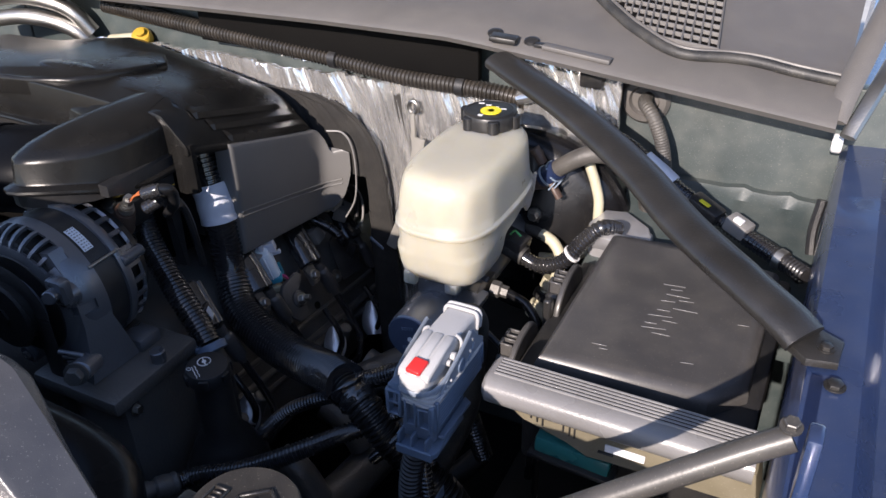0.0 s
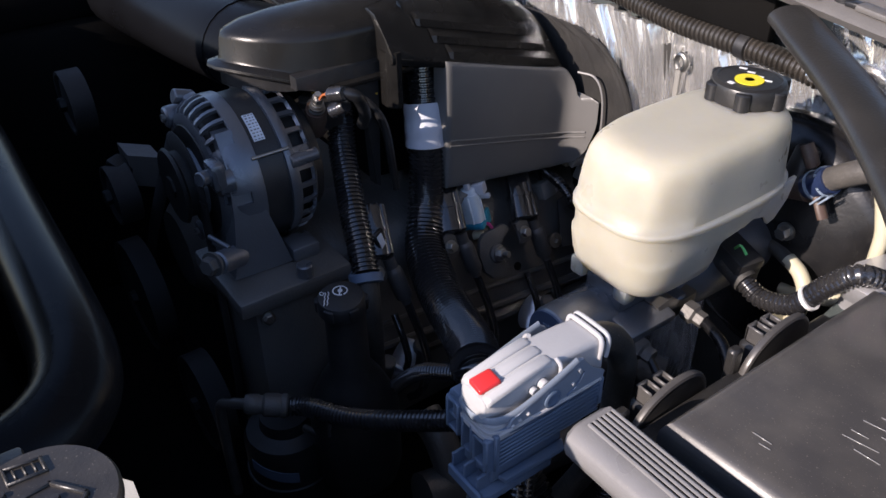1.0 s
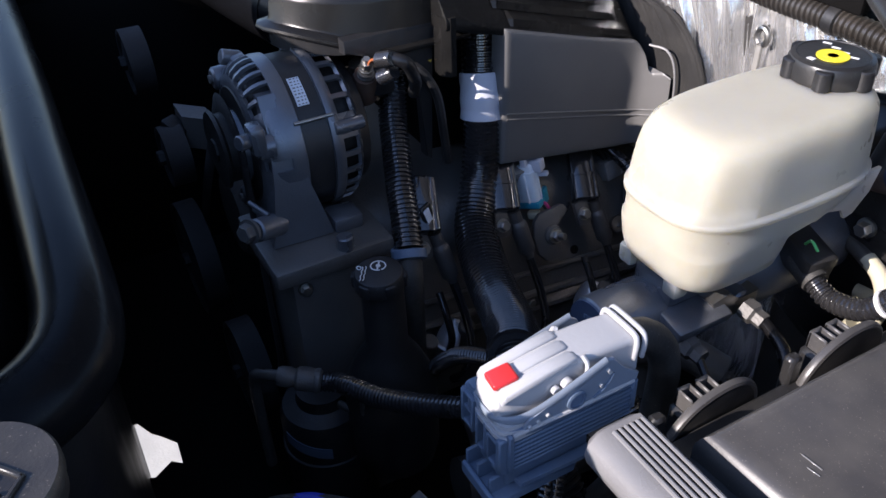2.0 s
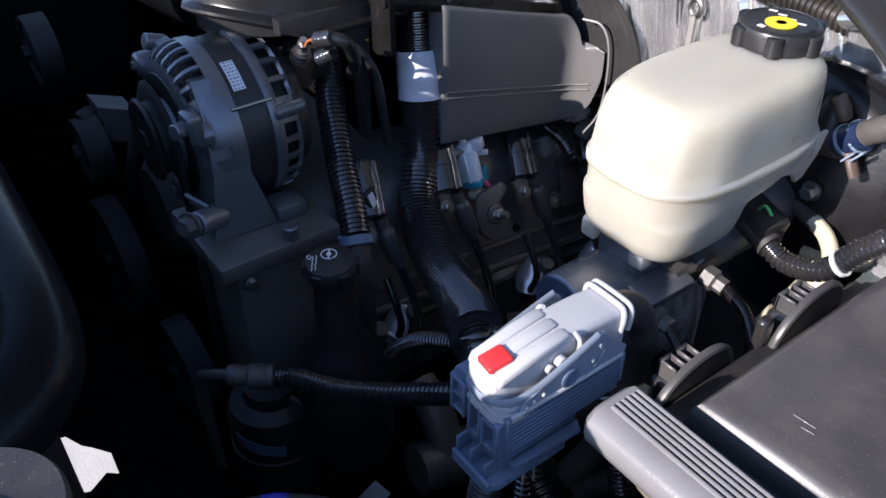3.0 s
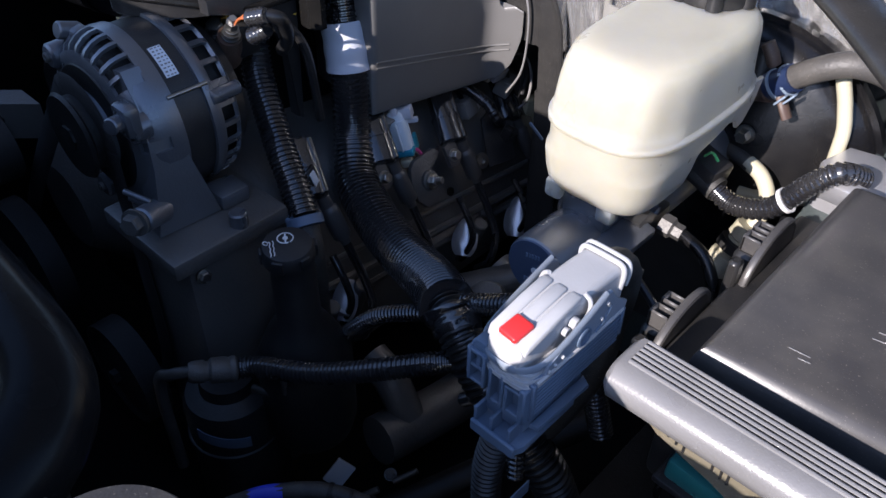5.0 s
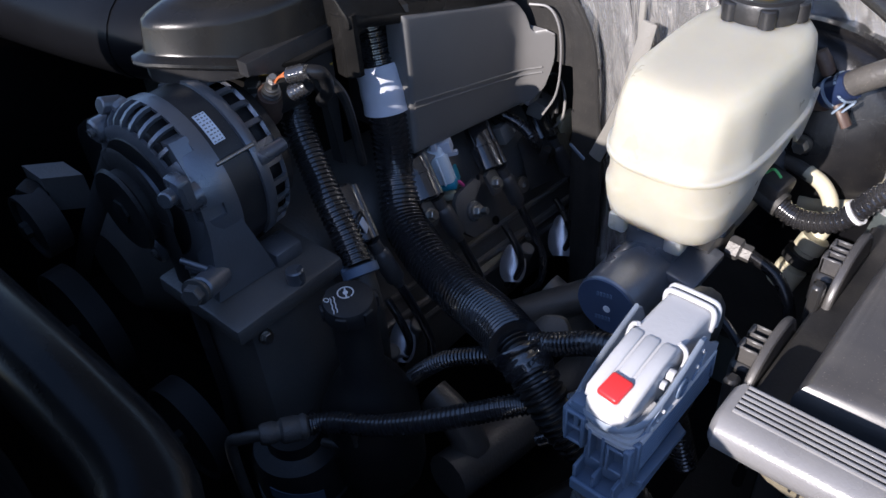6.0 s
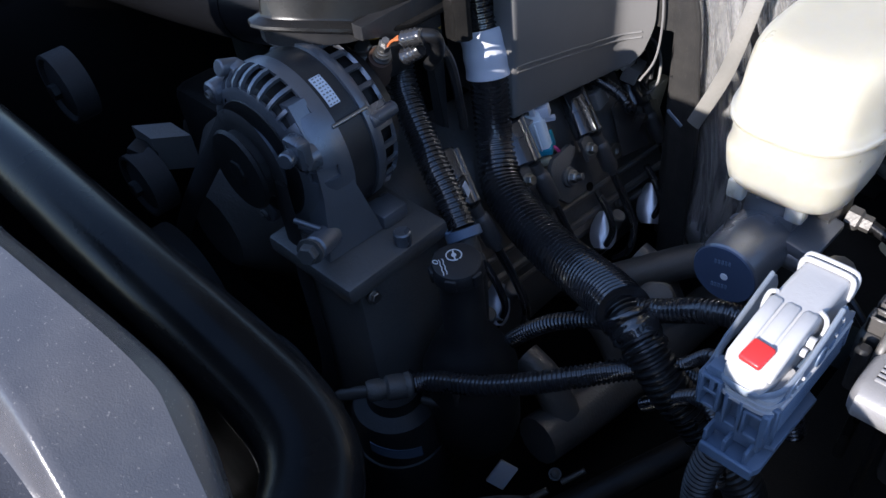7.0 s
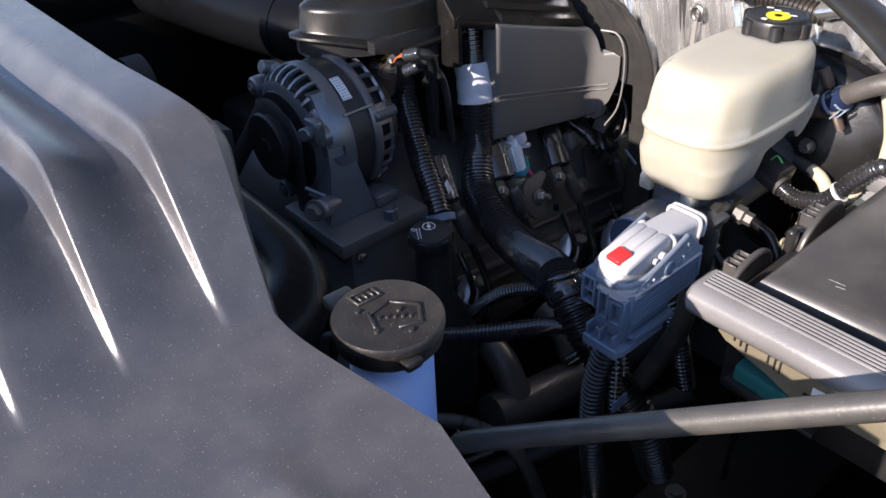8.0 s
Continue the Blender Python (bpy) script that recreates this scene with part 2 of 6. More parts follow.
def sweep(pts, radius, seg=12, step=0.004, flat=1.0, up=None):
    """A tube along the points. radius: a number or a function of the metres run; flat squeezes it across."""
    line = smooth_line(pts, step)
    bm = bmesh.new()
    rings, side = [], None
    for i, p in enumerate(line):
        way = (line[min(i + 1, len(line) - 1)] - line[max(i - 1, 0)]).normalized()
        if side is None:
            side = way.cross(V(up) if up else V((0, 0, 1)))
            if side.length < 1e-3:
                side = way.cross(V((0, 1, 0)))
        side = (side - way * side.dot(way)).normalized()
        over = side.cross(way)
        r = radius(i * step) if callable(radius) else radius
        rings.append([bm.verts.new(p + side * (r * math.cos(2 * math.pi * k / seg)) + over * (r * flat * math.sin(2 * math.pi * k / seg))) for k in range(seg)])
    for a, b in zip(rings, rings[1:]):
        for k in range(seg):
            j = (k + 1) % seg
            bm.faces.new((a[k], a[j], b[j], b[k]))
    bm.faces.new(rings[0])
    bm.faces.new(rings[-1])
    return bm


def loom(pts, r, pitch=0.0042, depth=0.0011, seg=14):
    """Ribbed conduit: four rings to a rib. r: a number or a function of the metres run."""
    shape = (0, 0, depth, depth)
    wide = r if callable(r) else lambda s: r
    return sweep(pts, lambda s: wide(s) - shape[int(round(s / pitch * 4)) % 4], seg, pitch / 4)


def slab(poly, lift, thick, to=None, bev=0.0, seg=2):
    """A plate from a flat outline [(u, v)], which to(u, v, w) lays into the world; w runs from lift to lift + thick."""
    to = to or (lambda u, v, w: (u, v, w))
    bm = bmesh.new()
    lo = [bm.verts.new((u, v, lift)) for u, v in poly]
    hi = [bm.verts.new((u, v, lift + thick)) for u, v in poly]
    bm.faces.new(lo[::-1])
    top = bm.faces.new(hi)
    n = len(poly)
    for i in range(n):
        bm.faces.new((lo[i], lo[(i + 1) % n], hi[(i + 1) % n], hi[i]))
    if bev:
        bmesh.ops.bevel(bm, geom=list(top.edges), offset=bev, segments=seg, profile=0.5, affect="EDGES")
    for v in bm.verts:
        v.co = V(to(*v.co))
    return bm


def loft(rings, close=True, cap=True):
    """A skin over rings of equal length."""
    bm = bmesh.new()
    R = [[bm.verts.new(p) for p in ring] for ring in rings]
    n = len(R[0])
    for a, b in zip(R, R[1:]):
        for i in range(n if close else n - 1):
            j = (i + 1) % n
            bm.faces.new((a[i], a[j], b[j], b[i]))
    if cap and close:
        bm.faces.new(R[0])
        bm.faces.new(R[-1])
    return bm


def oval(cx, cy, a, b, z, n=2.6, seg=48):
    """A rounded oblong ring: half width a along x, half length b along y."""
    out = []
    for i in range(seg):
        t = 2 * math.pi * i / seg
        c, s = math.cos(t), math.sin(t)
        out.append(V((cx + a * math.copysign(abs(c) ** (2 / n), c), cy + b * math.copysign(abs(s) ** (2 / n), s), z)))
    return out


def clones(ob, mats):
    """More parts on the same mesh, each moved by a matrix about the world."""
    base = BASE[ob.name]
    for m in mats:
        o = ob.copy()
        scene.collection.objects.link(o)
        o.matrix_parent_inverse = ob.matrix_parent_inverse
        o.matrix_basis = Matrix.Translation(-base) @ m @ Matrix.Translation(base) @ ob.matrix_basis
        BASE[o.name] = base


def about(c, deg, axis):
    return Matrix.Translation(c) @ Matrix.Rotation(radians(deg), 4, V(axis)) @ Matrix.Translation(-V(c))


def shift(x, y, z):
    return Matrix.Translation((x, y, z))


# ---- the setting ----
def plane_grid(x0, x1, y0, y1, z):
    bm = bmesh.new()
    bm.faces.new([bm.verts.new(c) for c in ((x0, y0, z), (x1, y0, z), (x1, y1, z), (x0, y1, z))])
    return bm


solid("ground", plane_grid(-300, 300, -300, 300, 0.0), M_GROUND, "pale sunlit concrete under the truck", "ground", kind="structure")

for nm, at, size in (("wall_firewall", (-0.15, 0.985, 0.82), (0.676, 0.02, 0.6)), ("wall_firewall_upper", (-0.803, 0.985, 1.018), (0.628, 0.02, 0.204)), ("wall_firewall_far", (-1.425, 0.985, 0.82), (0.61, 0.02, 0.6)), ("wall_tunnel", (-0.803, 1.13, 0.70), (0.66, 0.02, 0.46)), ("ceiling_tunnel", (-0.803, 1.056, 0.924), (0.66, 0.124, 0.012)), ("wall_tunnel_side", (-0.480, 1.056, 0.69), (0.012, 0.124, 0.45)), ("wall_tunnel_far", (-1.126, 1.056, 0.69), (0.012, 0.124, 0.45))):
    solid(nm, box(at, size, 0.003), M_WALL, "grey-green painted steel firewall behind the engine", "firewall", kind="structure")
solid("wall_core_support", box((-0.9, 0.06, 0.72), (1.9, 0.06, 0.66), 0.006), M_BLACK, "black radiator support panel", "panel", kind="structure")
solid("wall_apron", box((0.115, 0.6, 0.74), (0.03, 1.1, 0.6), 0.004), M_IRON, "black inner wheel apron", "panel", kind="structure")
solid("wall_far_apron", box((-1.75, 0.6, 0.76), (0.03, 1.1, 0.6), 0.004), M_IRON, "black inner wheel apron", "panel", kind="structure")
def pierced(x0, x1, y0, y1, z, thick, hole):
    """A plate with one opening, built as a ring of faces round it and given thickness."""
    bm = bmesh.new()
    inner = [bm.verts.new((x, y, z)) for x, y in hole]
    mx, my = sum(x for x, y in hole) / len(hole), sum(y for x, y in hole) / len(hole)
    outer = []
    for x, y in hole:
        dx, dy = x - mx, y - my
        k = min((x1 - mx) / dx if dx > 1e-9 else 1e9, (x0 - mx) / dx if dx < -1e-9 else 1e9, (y1 - my) / dy if dy > 1e-9 else 1e9, (y0 - my) / dy if dy < -1e-9 else 1e9)
        outer.append(bm.verts.new((mx + dx * k, my + dy * k, z)))
    n = len(hole)
    for i in range(n):
        j = (i + 1) % n
        a, b = outer[i].co, outer[j].co
        ring = [inner[i], inner[j], outer[j]]
        if abs(a.x - b.x) > 1e-6 and abs(a.y - b.y) > 1e-6:
            ring.append(bm.verts.new((a.x if abs(a.x - x0) < 1e-6 or abs(a.x - x1) < 1e-6 else b.x, a.y if abs(a.y - y0) < 1e-6 or abs(a.y - y1) < 1e-6 else b.y, z)))
        bm.faces.new(ring + [outer[i]])
    ext = bmesh.ops.extrude_face_region(bm, geom=bm.faces[:])
    for g in ext["geom"]:
        if isinstance(g, bmesh.types.BMVert):
            g.co.z -= thick
    return bm


# splash tray with the notch through which the sunlit ground shows
NOTCH = [(-0.690, 0.370), (-0.651, 0.3675), (-0.661, 0.356), (-0.646, 0.333), (-0.660, 0.300), (-0.720, 0.290), (-0.752, 0.318), (-0.748, 0.333), (-0.722, 0.345), (-0.712, 0.354)]
# tray coloured near black to stand in for the shade under the engine
solid("floor_undertray", pierced(-1.73, 0.10, 0.09, 1.118, 0.53, 0.004, NOTCH), M_DEEPSHADE, "splash tray with a notch under the engine, near black for shade", "panel", kind="structure")
def ledge():
    """Pressed shelf that rises to the firewall, with a rolled seam along its back."""
    rows = []
    for x in np.linspace(-0.13, 0.088, 24):
        k = 0.004 * math.exp(-((x - 0.0) / 0.008) ** 2) + 0.004 * math.exp(-((x - 0.048) / 0.008) ** 2)
        rows.append([V((x, y, z)) for y, z in ((0.80, 0.90), (0.80, 0.945), (0.83, 0.956), (0.93, 0.975), (0.958, 0.983), (0.966, 0.992 + k), (0.974, 0.993 + k), (0.9745, 0.90))])
    return loft(rows)


solid("trim_ledge", ledge(), M_WALL, "grey-green painted steel ledge below the firewall", "panel", kind="structure")
# the raised hood that shades the bay from above
solid("ceiling_hood", slab([(-1.75, 0.0), (0.35, 0.0), (0.35, 0.9), (0.2, 1.25), (-1.6, 1.25), (-1.75, 0.9)], 0.0, 0.03, to=lambda u, v, w: (u, 1.32 - v * 0.50 + w * 0.6, 1.33 + v * 0.866 + w * 0.8)), M_HOOD, "underside of the raised hood", "hood", kind="structure")

# fender: a pressed section along the bay's edge
fender = thing("fender", (0.2, 0.7, 0.9), "metallic blue painted steel fender with dusty inner lip", "fender")
prof = [(0.086, 0.99), (0.088, 1.052), (0.094, 1.060), (0.128, 1.062), (0.136, 1.055), (0.140, 1.046), (0.168, 1.046), (0.176, 1.056), (0.184, 1.082), (0.200, 1.092), (0.30, 1.098), (0.42, 1.07), (0.50, 0.98), (0.52, 0.8)]
for name, run in (("inner_lip", prof[:7]), ("outer_skin", prof[6:])):
    sec = run + [(x + 0.003, z - 0.004) for x, z in reversed(run)]
    part(name, loft([[V((x, y, z)) for x, z in sec] for y in np.linspace(0.05, 1.6, 24)]), M_BLUE, fender)

# cowl: panel that falls away to both sides of the car's middle
cowl = thing("windscreen_cowl", (-0.4, 1.0, 1.1), "dusty grey plastic cowl panel below the windscreen", "cowl")


def cowl_z(x):
    return 1.150 - 0.10 * max(0.0, x + 0.32) - 0.02 * max(0.0, -0.5 - x)


xs = np.linspace(-1.7, 0.078, 40)
rings = []
for x in xs:
    z = cowl_z(x)
    rings.append([V((x, y, z + dz)) for y, dz in ((0.902, -0.011), (0.898, -0.005), (0.903, 0.0), (0.96, 0.012), (1.02, 0.022), (1.10, 0.040), (1.30, 0.10), (1.30, 0.09), (1.02, 0.010), (0.907, -0.008), (0.906, -0.011))])
part("panel", loft(rings), M_COWL, cowl)

# cowl seal, vent grille and the black panel below
def cowl_top(x, y):
    """Height of the cowl's upper face."""
    return cowl_z(x) + float(np.interp(y, (0.903, 0.96, 1.02, 1.10, 1.30), (0.0, 0.012, 0.022, 0.040, 0.10)))


seal_way = [(0.074, 0.966), (0.03, 0.966), (-0.005, 0.969), (-0.035, 0.965), (-0.074, 0.953), (-0.10, 0.957), (-0.13, 0.976), (-0.16, 1.0), (-0.22, 1.06), (-0.30, 1.15), (-0.38, 1.25)]
seal = part("seal", sweep([(x, y, cowl_top(x, y) + 0.004) for x, y in seal_way], 0.0058, 12), M_RUBBER, cowl, "dusty black rubber seal")
part("seal_bead", sweep([(x + 0.002, y + 0.006, cowl_top(x, y) + 0.0085) for x, y in seal_way], 0.0024, 8), M_COWL, seal)


def over_cowl(x0, y0, x1, y1, w, h, lift):
    """Thin bar laid on the cowl between two places."""
    way = V((x1 - x0, y1 - y0, 0)).normalized()
    side = V((-way.y, way.x, 0)) * (w / 2)
    rows = []
    for i in range(9):
        x, y = x0 + (x1 - x0) * i / 8, y0 + (y1 - y0) * i / 8
        z = cowl_top(x, y) + lift
        rows.append([V((x, y, z)) - side, V((x, y, z)) + side, V((x, y, z + h)) + side * 0.6, V((x, y, z + h)) - side * 0.6])
    return loft(rows)


def grille_left(y):
    return -0.112 - 1.0 * max(0.0, y - 0.975)


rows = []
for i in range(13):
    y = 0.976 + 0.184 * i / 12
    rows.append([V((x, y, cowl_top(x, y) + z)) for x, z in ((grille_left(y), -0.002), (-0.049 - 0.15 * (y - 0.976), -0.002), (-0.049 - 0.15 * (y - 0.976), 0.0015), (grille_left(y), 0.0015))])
# no real opening: a near-black sheet paints the shade between the slats
grille = part("vent_shade", loft(rows), M_DEEPSHADE, cowl, "near-black sheet for the shade inside the vent")
for i in range(21):
    x = -0.0500 - 0.0096 * i
    y0 = 0.976 + max(0.0, -0.112 - x)
    part("slat", over_cowl(x, y0, x - 0.027 * (1.16 - y0) / 0.184, 1.16, 0.0028, 0.005, 0.001), M_COWL, grille)
for i in range(12):
    y = 0.977 + 0.0165 * i
    part("bar", over_cowl(grille_left(y), y, -0.049 - 0.15 * (y - 0.976), y, 0.0034, 0.0045, 0.001), M_COWL, grille)
# baffle coloured near black, for the shade below the cowl lip
solid("trim_cowl_baffle", box((-0.52, 0.950, 1.105), (0.42, 0.012, 0.05), 0.003), M_DEEPSHADE, "plastic baffle under the cowl edge, near black for shade", "panel", kind="structure")

part("edge_flange", box((-0.182, 0.912, cowl_z(-0.182) + 0.0045), (0.075, 0.014, 0.005), 0.0015, pose(0, 0, 0, 0, 5.7, 0)), M_COWL, cowl)
part("edge_bracket", box((-0.262, 0.905, cowl_z(-0.262) + 0.005), (0.03, 0.02, 0.006), 0.002, pose(0, 0, 0, 0, 5, 8)), M_DUSTY, cowl)
# firewall insulation: crinkled foil pad
def foil_sheet(x0, x1, z0, z1, y, nx, nz, amp, seed):
    bm = bmesh.new()
    rows = []
    for i in range(nx + 1):
        col = []
        for k in range(nz + 1):
            x, z = x0 + (x1 - x0) * i / nx, z0 + (z1 - z0) * k / nz
            w = x - 0.38 * (1.06 - z) + 0.5 * (1.06 - z) ** 2 + 0.016 * noise.noise(V((x * 8, z * 9, seed)))
            n = 1.2 * noise.noise(V((w * 18 + seed, z * 3, seed))) + 1.5 * abs(noise.noise(V((w * 46, z * 4, seed + 3)))) + 0.6 * abs(noise.noise(V((w * 110, z * 9, seed + 5))))
            edge = 0.012 * (noise.noise(V((x * 9, seed, 0))) if k == nz else 0)
            col.append(bm.verts.new((x, y + amp * n, z + edge)))
        rows.append(col)
    for a, b in zip(rows, rows[1:]):
        for k in range(nz):
            bm.faces.new((a[k], b[k], b[k + 1], a[k + 1]))
    ext = bmesh.ops.extrude_face_region(bm, geom=bm.faces[:])
    for g in ext["geom"]:
        if isinstance(g, bmesh.types.BMVert):
            g.co.y += 0.006
    return bm


pad = thing("insulation_pad", (-0.58, 0.955, 0.62), "crinkled silver foil heat insulation on the firewall", "insulation")
part("foil_face", foil_sheet(-1.0, -0.452, 0.92, 1.058, 0.949, 494, 41, 0.0122, 2.0), M_FOIL, pad, smooth=60)
part("foil_face", foil_sheet(-0.452, -0.325, 0.62, 1.058, 0.949, 116, 130, 0.0122, 2.0), M_FOIL, pad, smooth=60)
part("foil_face", foil_sheet(-0.325, -0.16, 0.95, 1.058, 0.949, 150, 32, 0.0122, 2.0), M_FOIL, pad, smooth=60)
part("foil_face", foil_sheet(-0.62, -0.47, 1.062, 1.128, 0.966, 130, 24, 0.012, 5.0), M_FOIL, pad, smooth=60)
part("backing", join(box((-0.3275, 0.968, 0.83), (0.325, 0.012, 0.42), 0.003), box((-0.7425, 0.968, 0.98), (0.505, 0.012, 0.12), 0.003)), M_MATTBLACK, pad, "black felt backing")

# ribbed wiring conduit along the cowl
lm = thing("cowl_wiring_loom", (-0.5, 0.952, 1.05), "black ribbed wiring conduit running below the cowl", "wiring loom")
part("conduit", loom([(-0.91, 0.952, 1.108), (-0.75, 0.950, 1.096), (-0.62, 0.95, 1.087), (-0.515, 0.95, 1.080), (-0.416, 0.948, 1.071), (-0.333, 0.95, 1.069), (-0.26, 0.952, 1.064), (-0.19, 0.955, 1.05), (-0.15, 0.957, 1.03)], 0.0112, 0.0054, 0.0021, 16), M_DUSTLOOM, lm)
for x, z in ((-0.515, 1.080), (-0.335, 1.069)):
    part("strap", lathe([(0.0108, -0.006), (0.0125, -0.005), (0.0125, 0.005), (0.0108, 0.006)], (x, 0.95, z), (1, 0, -0.06), 18), M_BLACK, lm)

# hook with a wire loop on the firewall
hk = thing("firewall_hook", (-0.4, 0.955, 1.0), "pale steel hook and strap at the firewall pad", "hook")
part("ring", sweep([(-0.40 + 0.006 * math.cos(a), 0.945, 1.034 + 0.008 * math.sin(a)) for a in np.linspace(-1.2, 4.6, 14)], 0.0030, 8, 0.003), M_STEEL, hk)
part("strap", box((-0.402, 0.946, 1.0), (0.006, 0.004, 0.05), 0.001), M_STRAP, hk)

# brace bar from the cowl to the fender
brace = thing("brace_bar", (0.07, 0.58, 1.0), "black oval-section brace bar from cowl to fender", "brace bar")
part("tube", sweep([(-0.262, 0.893, 1.128), (-0.232, 0.872, 1.125), (-0.1498, 0.8114, 1.117), (-0.0693, 0.7423, 1.104), (-0.0122, 0.6803, 1.094), (0.0429, 0.6347, 1.084), (0.0749, 0.6102, 1.0775), (0.090, 0.600, 1.071)], lambda s: 0.019 if 0.02 < s < 0.40 else 0.0185, 20, 0.006, 0.55), M_DUSTY, brace)
part("foot", slab([(0.072, 0.602), (0.092, 0.582), (0.112, 0.586), (0.114, 0.612), (0.088, 0.626)], 1.0635, 0.006, bev=0.002), M_DUSTY, brace, "flattened bolted foot")
part("bolt", bolt((0.103, 0.598, 1.0695), (0, 0, 1), 0.0042, 0.004), M_DUSTY, brace)

# lower brace rod
rodt = thing("brace_rod", (0.08, 0.49, 1.0), "grey round brace rod bolted to the fender", "brace rod")
part("tube", sweep([(-0.15, 0.347, 0.970), (-0.127, 0.355, 0.987), (-0.02, 0.397, 1.056), (0.06, 0.428, 1.107), (0.092, 0.44, 1.126)], 0.0072, 16, 0.006), M_RODGREY, rodt)
part("end_bolt", bolt((0.088, 0.438, 1.132), (0, -0.2, 1), 0.0042, 0.005), M_RODGREY, rodt)
part("post", box((0.100, 0.443, 1.096), (0.008, 0.016, 0.066), 0.002), M_BLUE, rodt)

# ---- fuse box ----
fb = thing("fuse_box", (-0.01, 0.67, 0.9), "dusty black plastic under-hood fuse box with closed lid", "fuse box")
part("base", box((-0.014, 0.692, 0.945), (0.175, 0.25, 0.075), 0.006), M_BLACK, fb)
lid_poly = [(-0.100, 0.589), (0.036, 0.596), (0.062, 0.625), (0.062, 0.80), (-0.03, 0.803), (-0.100, 0.806)]
lid = part("lid", slab([(x, y) for x, y in lid_poly], 0.972, 0.031, bev=0.014, seg=6), M_LID, fb)
MARKS = [(-0.030, 0.731, 0.019), (-0.022, 0.725, 0.010), (-0.024, 0.716, 0.020), (-0.012, 0.711, 0.013), (-0.026, 0.705, 0.012), (-0.014, 0.697, 0.021), (-0.026, 0.690, 0.011), (-0.031, 0.681, 0.020), (-0.018, 0.676, 0.012), (-0.031, 0.668, 0.010), (-0.032, 0.662, 0.020), (-0.022, 0.656, 0.015), (0.040, 0.696, 0.009), (0.008, 0.628, 0.010), (-0.062, 0.622, 0.012), (-0.055, 0.618, 0.007)]
for n, (x, y, w) in enumerate(MARKS):
    part("embossed_mark", box((x + w / 2, y, 1.0033), (w, 0.0008, 0.0006), 0.0002, pose(0, 0, 0, 0, 0, 8 + 4 * math.sin(n * 2.1)), 1), M_STRIP, lid)
# ribbed handle strip in front of the lid
prof_s = [(0.5485, 0.983), (0.540, 0.985), (0.5345, 0.991), (0.5325, 0.998), (0.5345, 1.0045), (0.540, 1.0085), (0.546, 1.0095), (0.567, 1.0095), (0.570, 1.006), (0.570, 0.985)]
rings = []
for x, k in ((-0.1235, 0.55), (-0.1225, 0.8), (-0.119, 1.0), (0.078, 1.0)):
    rings.append([V((x, 0.551 + (y - 0.551) * k, 0.997 + (z - 0.997) * k)) for y, z in prof_s])
st = part("handle_strip", loft(rings), M_STRIP, fb)
# near-black plate paints the shade in the grooves between the ribs
part("groove_shade", box((-0.0195, 0.5565, 1.0096), (0.193, 0.0205, 0.0008), 0.0002, None, 1), M_DEEPSHADE, st)
rb = part("rib", rod((-0.116, 0.5475, 1.0095), (0.077, 0.5475, 1.0095), 0.0014, seg=8), M_STRIP, st)
clones(rb, [shift(0, 0.0036 * i, 0) for i in range(1, 6)])
# tan lower housing and teal plug
hous = [(-0.098, 0.99), (0.08, 0.99), (0.085, 0.958), (0.03, 0.958), (-0.005, 0.958), (-0.04, 0.955), (-0.055, 0.966), (-0.09, 0.972), (-0.098, 0.978)]
low = part("lower_housing", slab(hous, -0.575, 0.03, to=lambda x, z, y: (x, -y, z), bev=0.002), M_TAN, fb, "tan plastic lower housing")
part("white_label", box((-0.010, 0.5442, 0.972), (0.030, 0.0016, 0.007), 0.0005, None, 1), M_PRINT, low, "white paper label")
for i, (x, h) in enumerate(((-0.084, 0.006), (-0.079, 0.008), (-0.0745, 0.011), (-0.058, 0.008), (-0.053, 0.010), (-0.049, 0.010))):
    part("slot_mark", box((x, 0.5446, 0.981 - 0.001 * i), (0.0014, 0.0016, h), 0.0003, None, 1), M_BLACK, low)
part("tray_edge", box((-0.024, 0.544, 0.9665), (0.012, 0.003, 0.0012), 0.0004, None, 1), M_BLACK, low)
tp = part("teal_plug", box((-0.052, 0.565, 0.944), (0.062, 0.03, 0.016), 0.003, pose(0, 0, 0, 0, 4, 0)), M_TEAL, fb, "dark teal plastic connector")
part("plug_shell", box((-0.052, 0.563, 0.9345), (0.07, 0.034, 0.005), 0.0015, pose(0, 0, 0, 0, 4, 0)), M_BLACK, tp)
# catches along the inner side: web, square eyes and a round boss
CATCH = [(-0.046, -0.030), (-0.040, -0.016), (-0.029, -0.005), (-0.014, 0.001), (0.002, 0.002), (0.014, -0.002), (0.022, -0.012), (0.025, -0.030), (0.024, -0.050), (-0.046, -0.050)]
for y, x, z in ((0.646, -0.1275, 0.9775), (0.742, -0.1175, 0.9855)):
    # sun and shade put into colour: lighter rim and eyes on black webs
    web = part("catch_web", slab([(y + u, z + w) for u, w in CATCH], x - 0.002, 0.0036, to=lambda v, w, u: (u, v, w), bev=0.0012), M_BLACK, fb)
    part("web_rim_lit", sweep([(x - 0.001, y + u, z + w) for u, w in CATCH[:8]], 0.0030, 8, 0.003, 0.8), M_LID, web)
    for dy in (-0.022, -0.008):
        part("catch_eye", join(span(x - 0.016, x - 0.013, y + dy - 0.005, y + dy + 0.005, z - 0.012, z + 0.001), span(x - 0.016, x - 0.003, y + dy - 0.005, y + dy - 0.003, z - 0.012, z + 0.001), span(x - 0.016, x - 0.003, y + dy + 0.003, y + dy + 0.005, z - 0.012, z + 0.001)), M_LID, web)
    part("catch_foot", span(x - 0.018, x - 0.002, y - 0.030, y + 0.004, z - 0.040, z - 0.012, 0.003), M_BLACK, web)
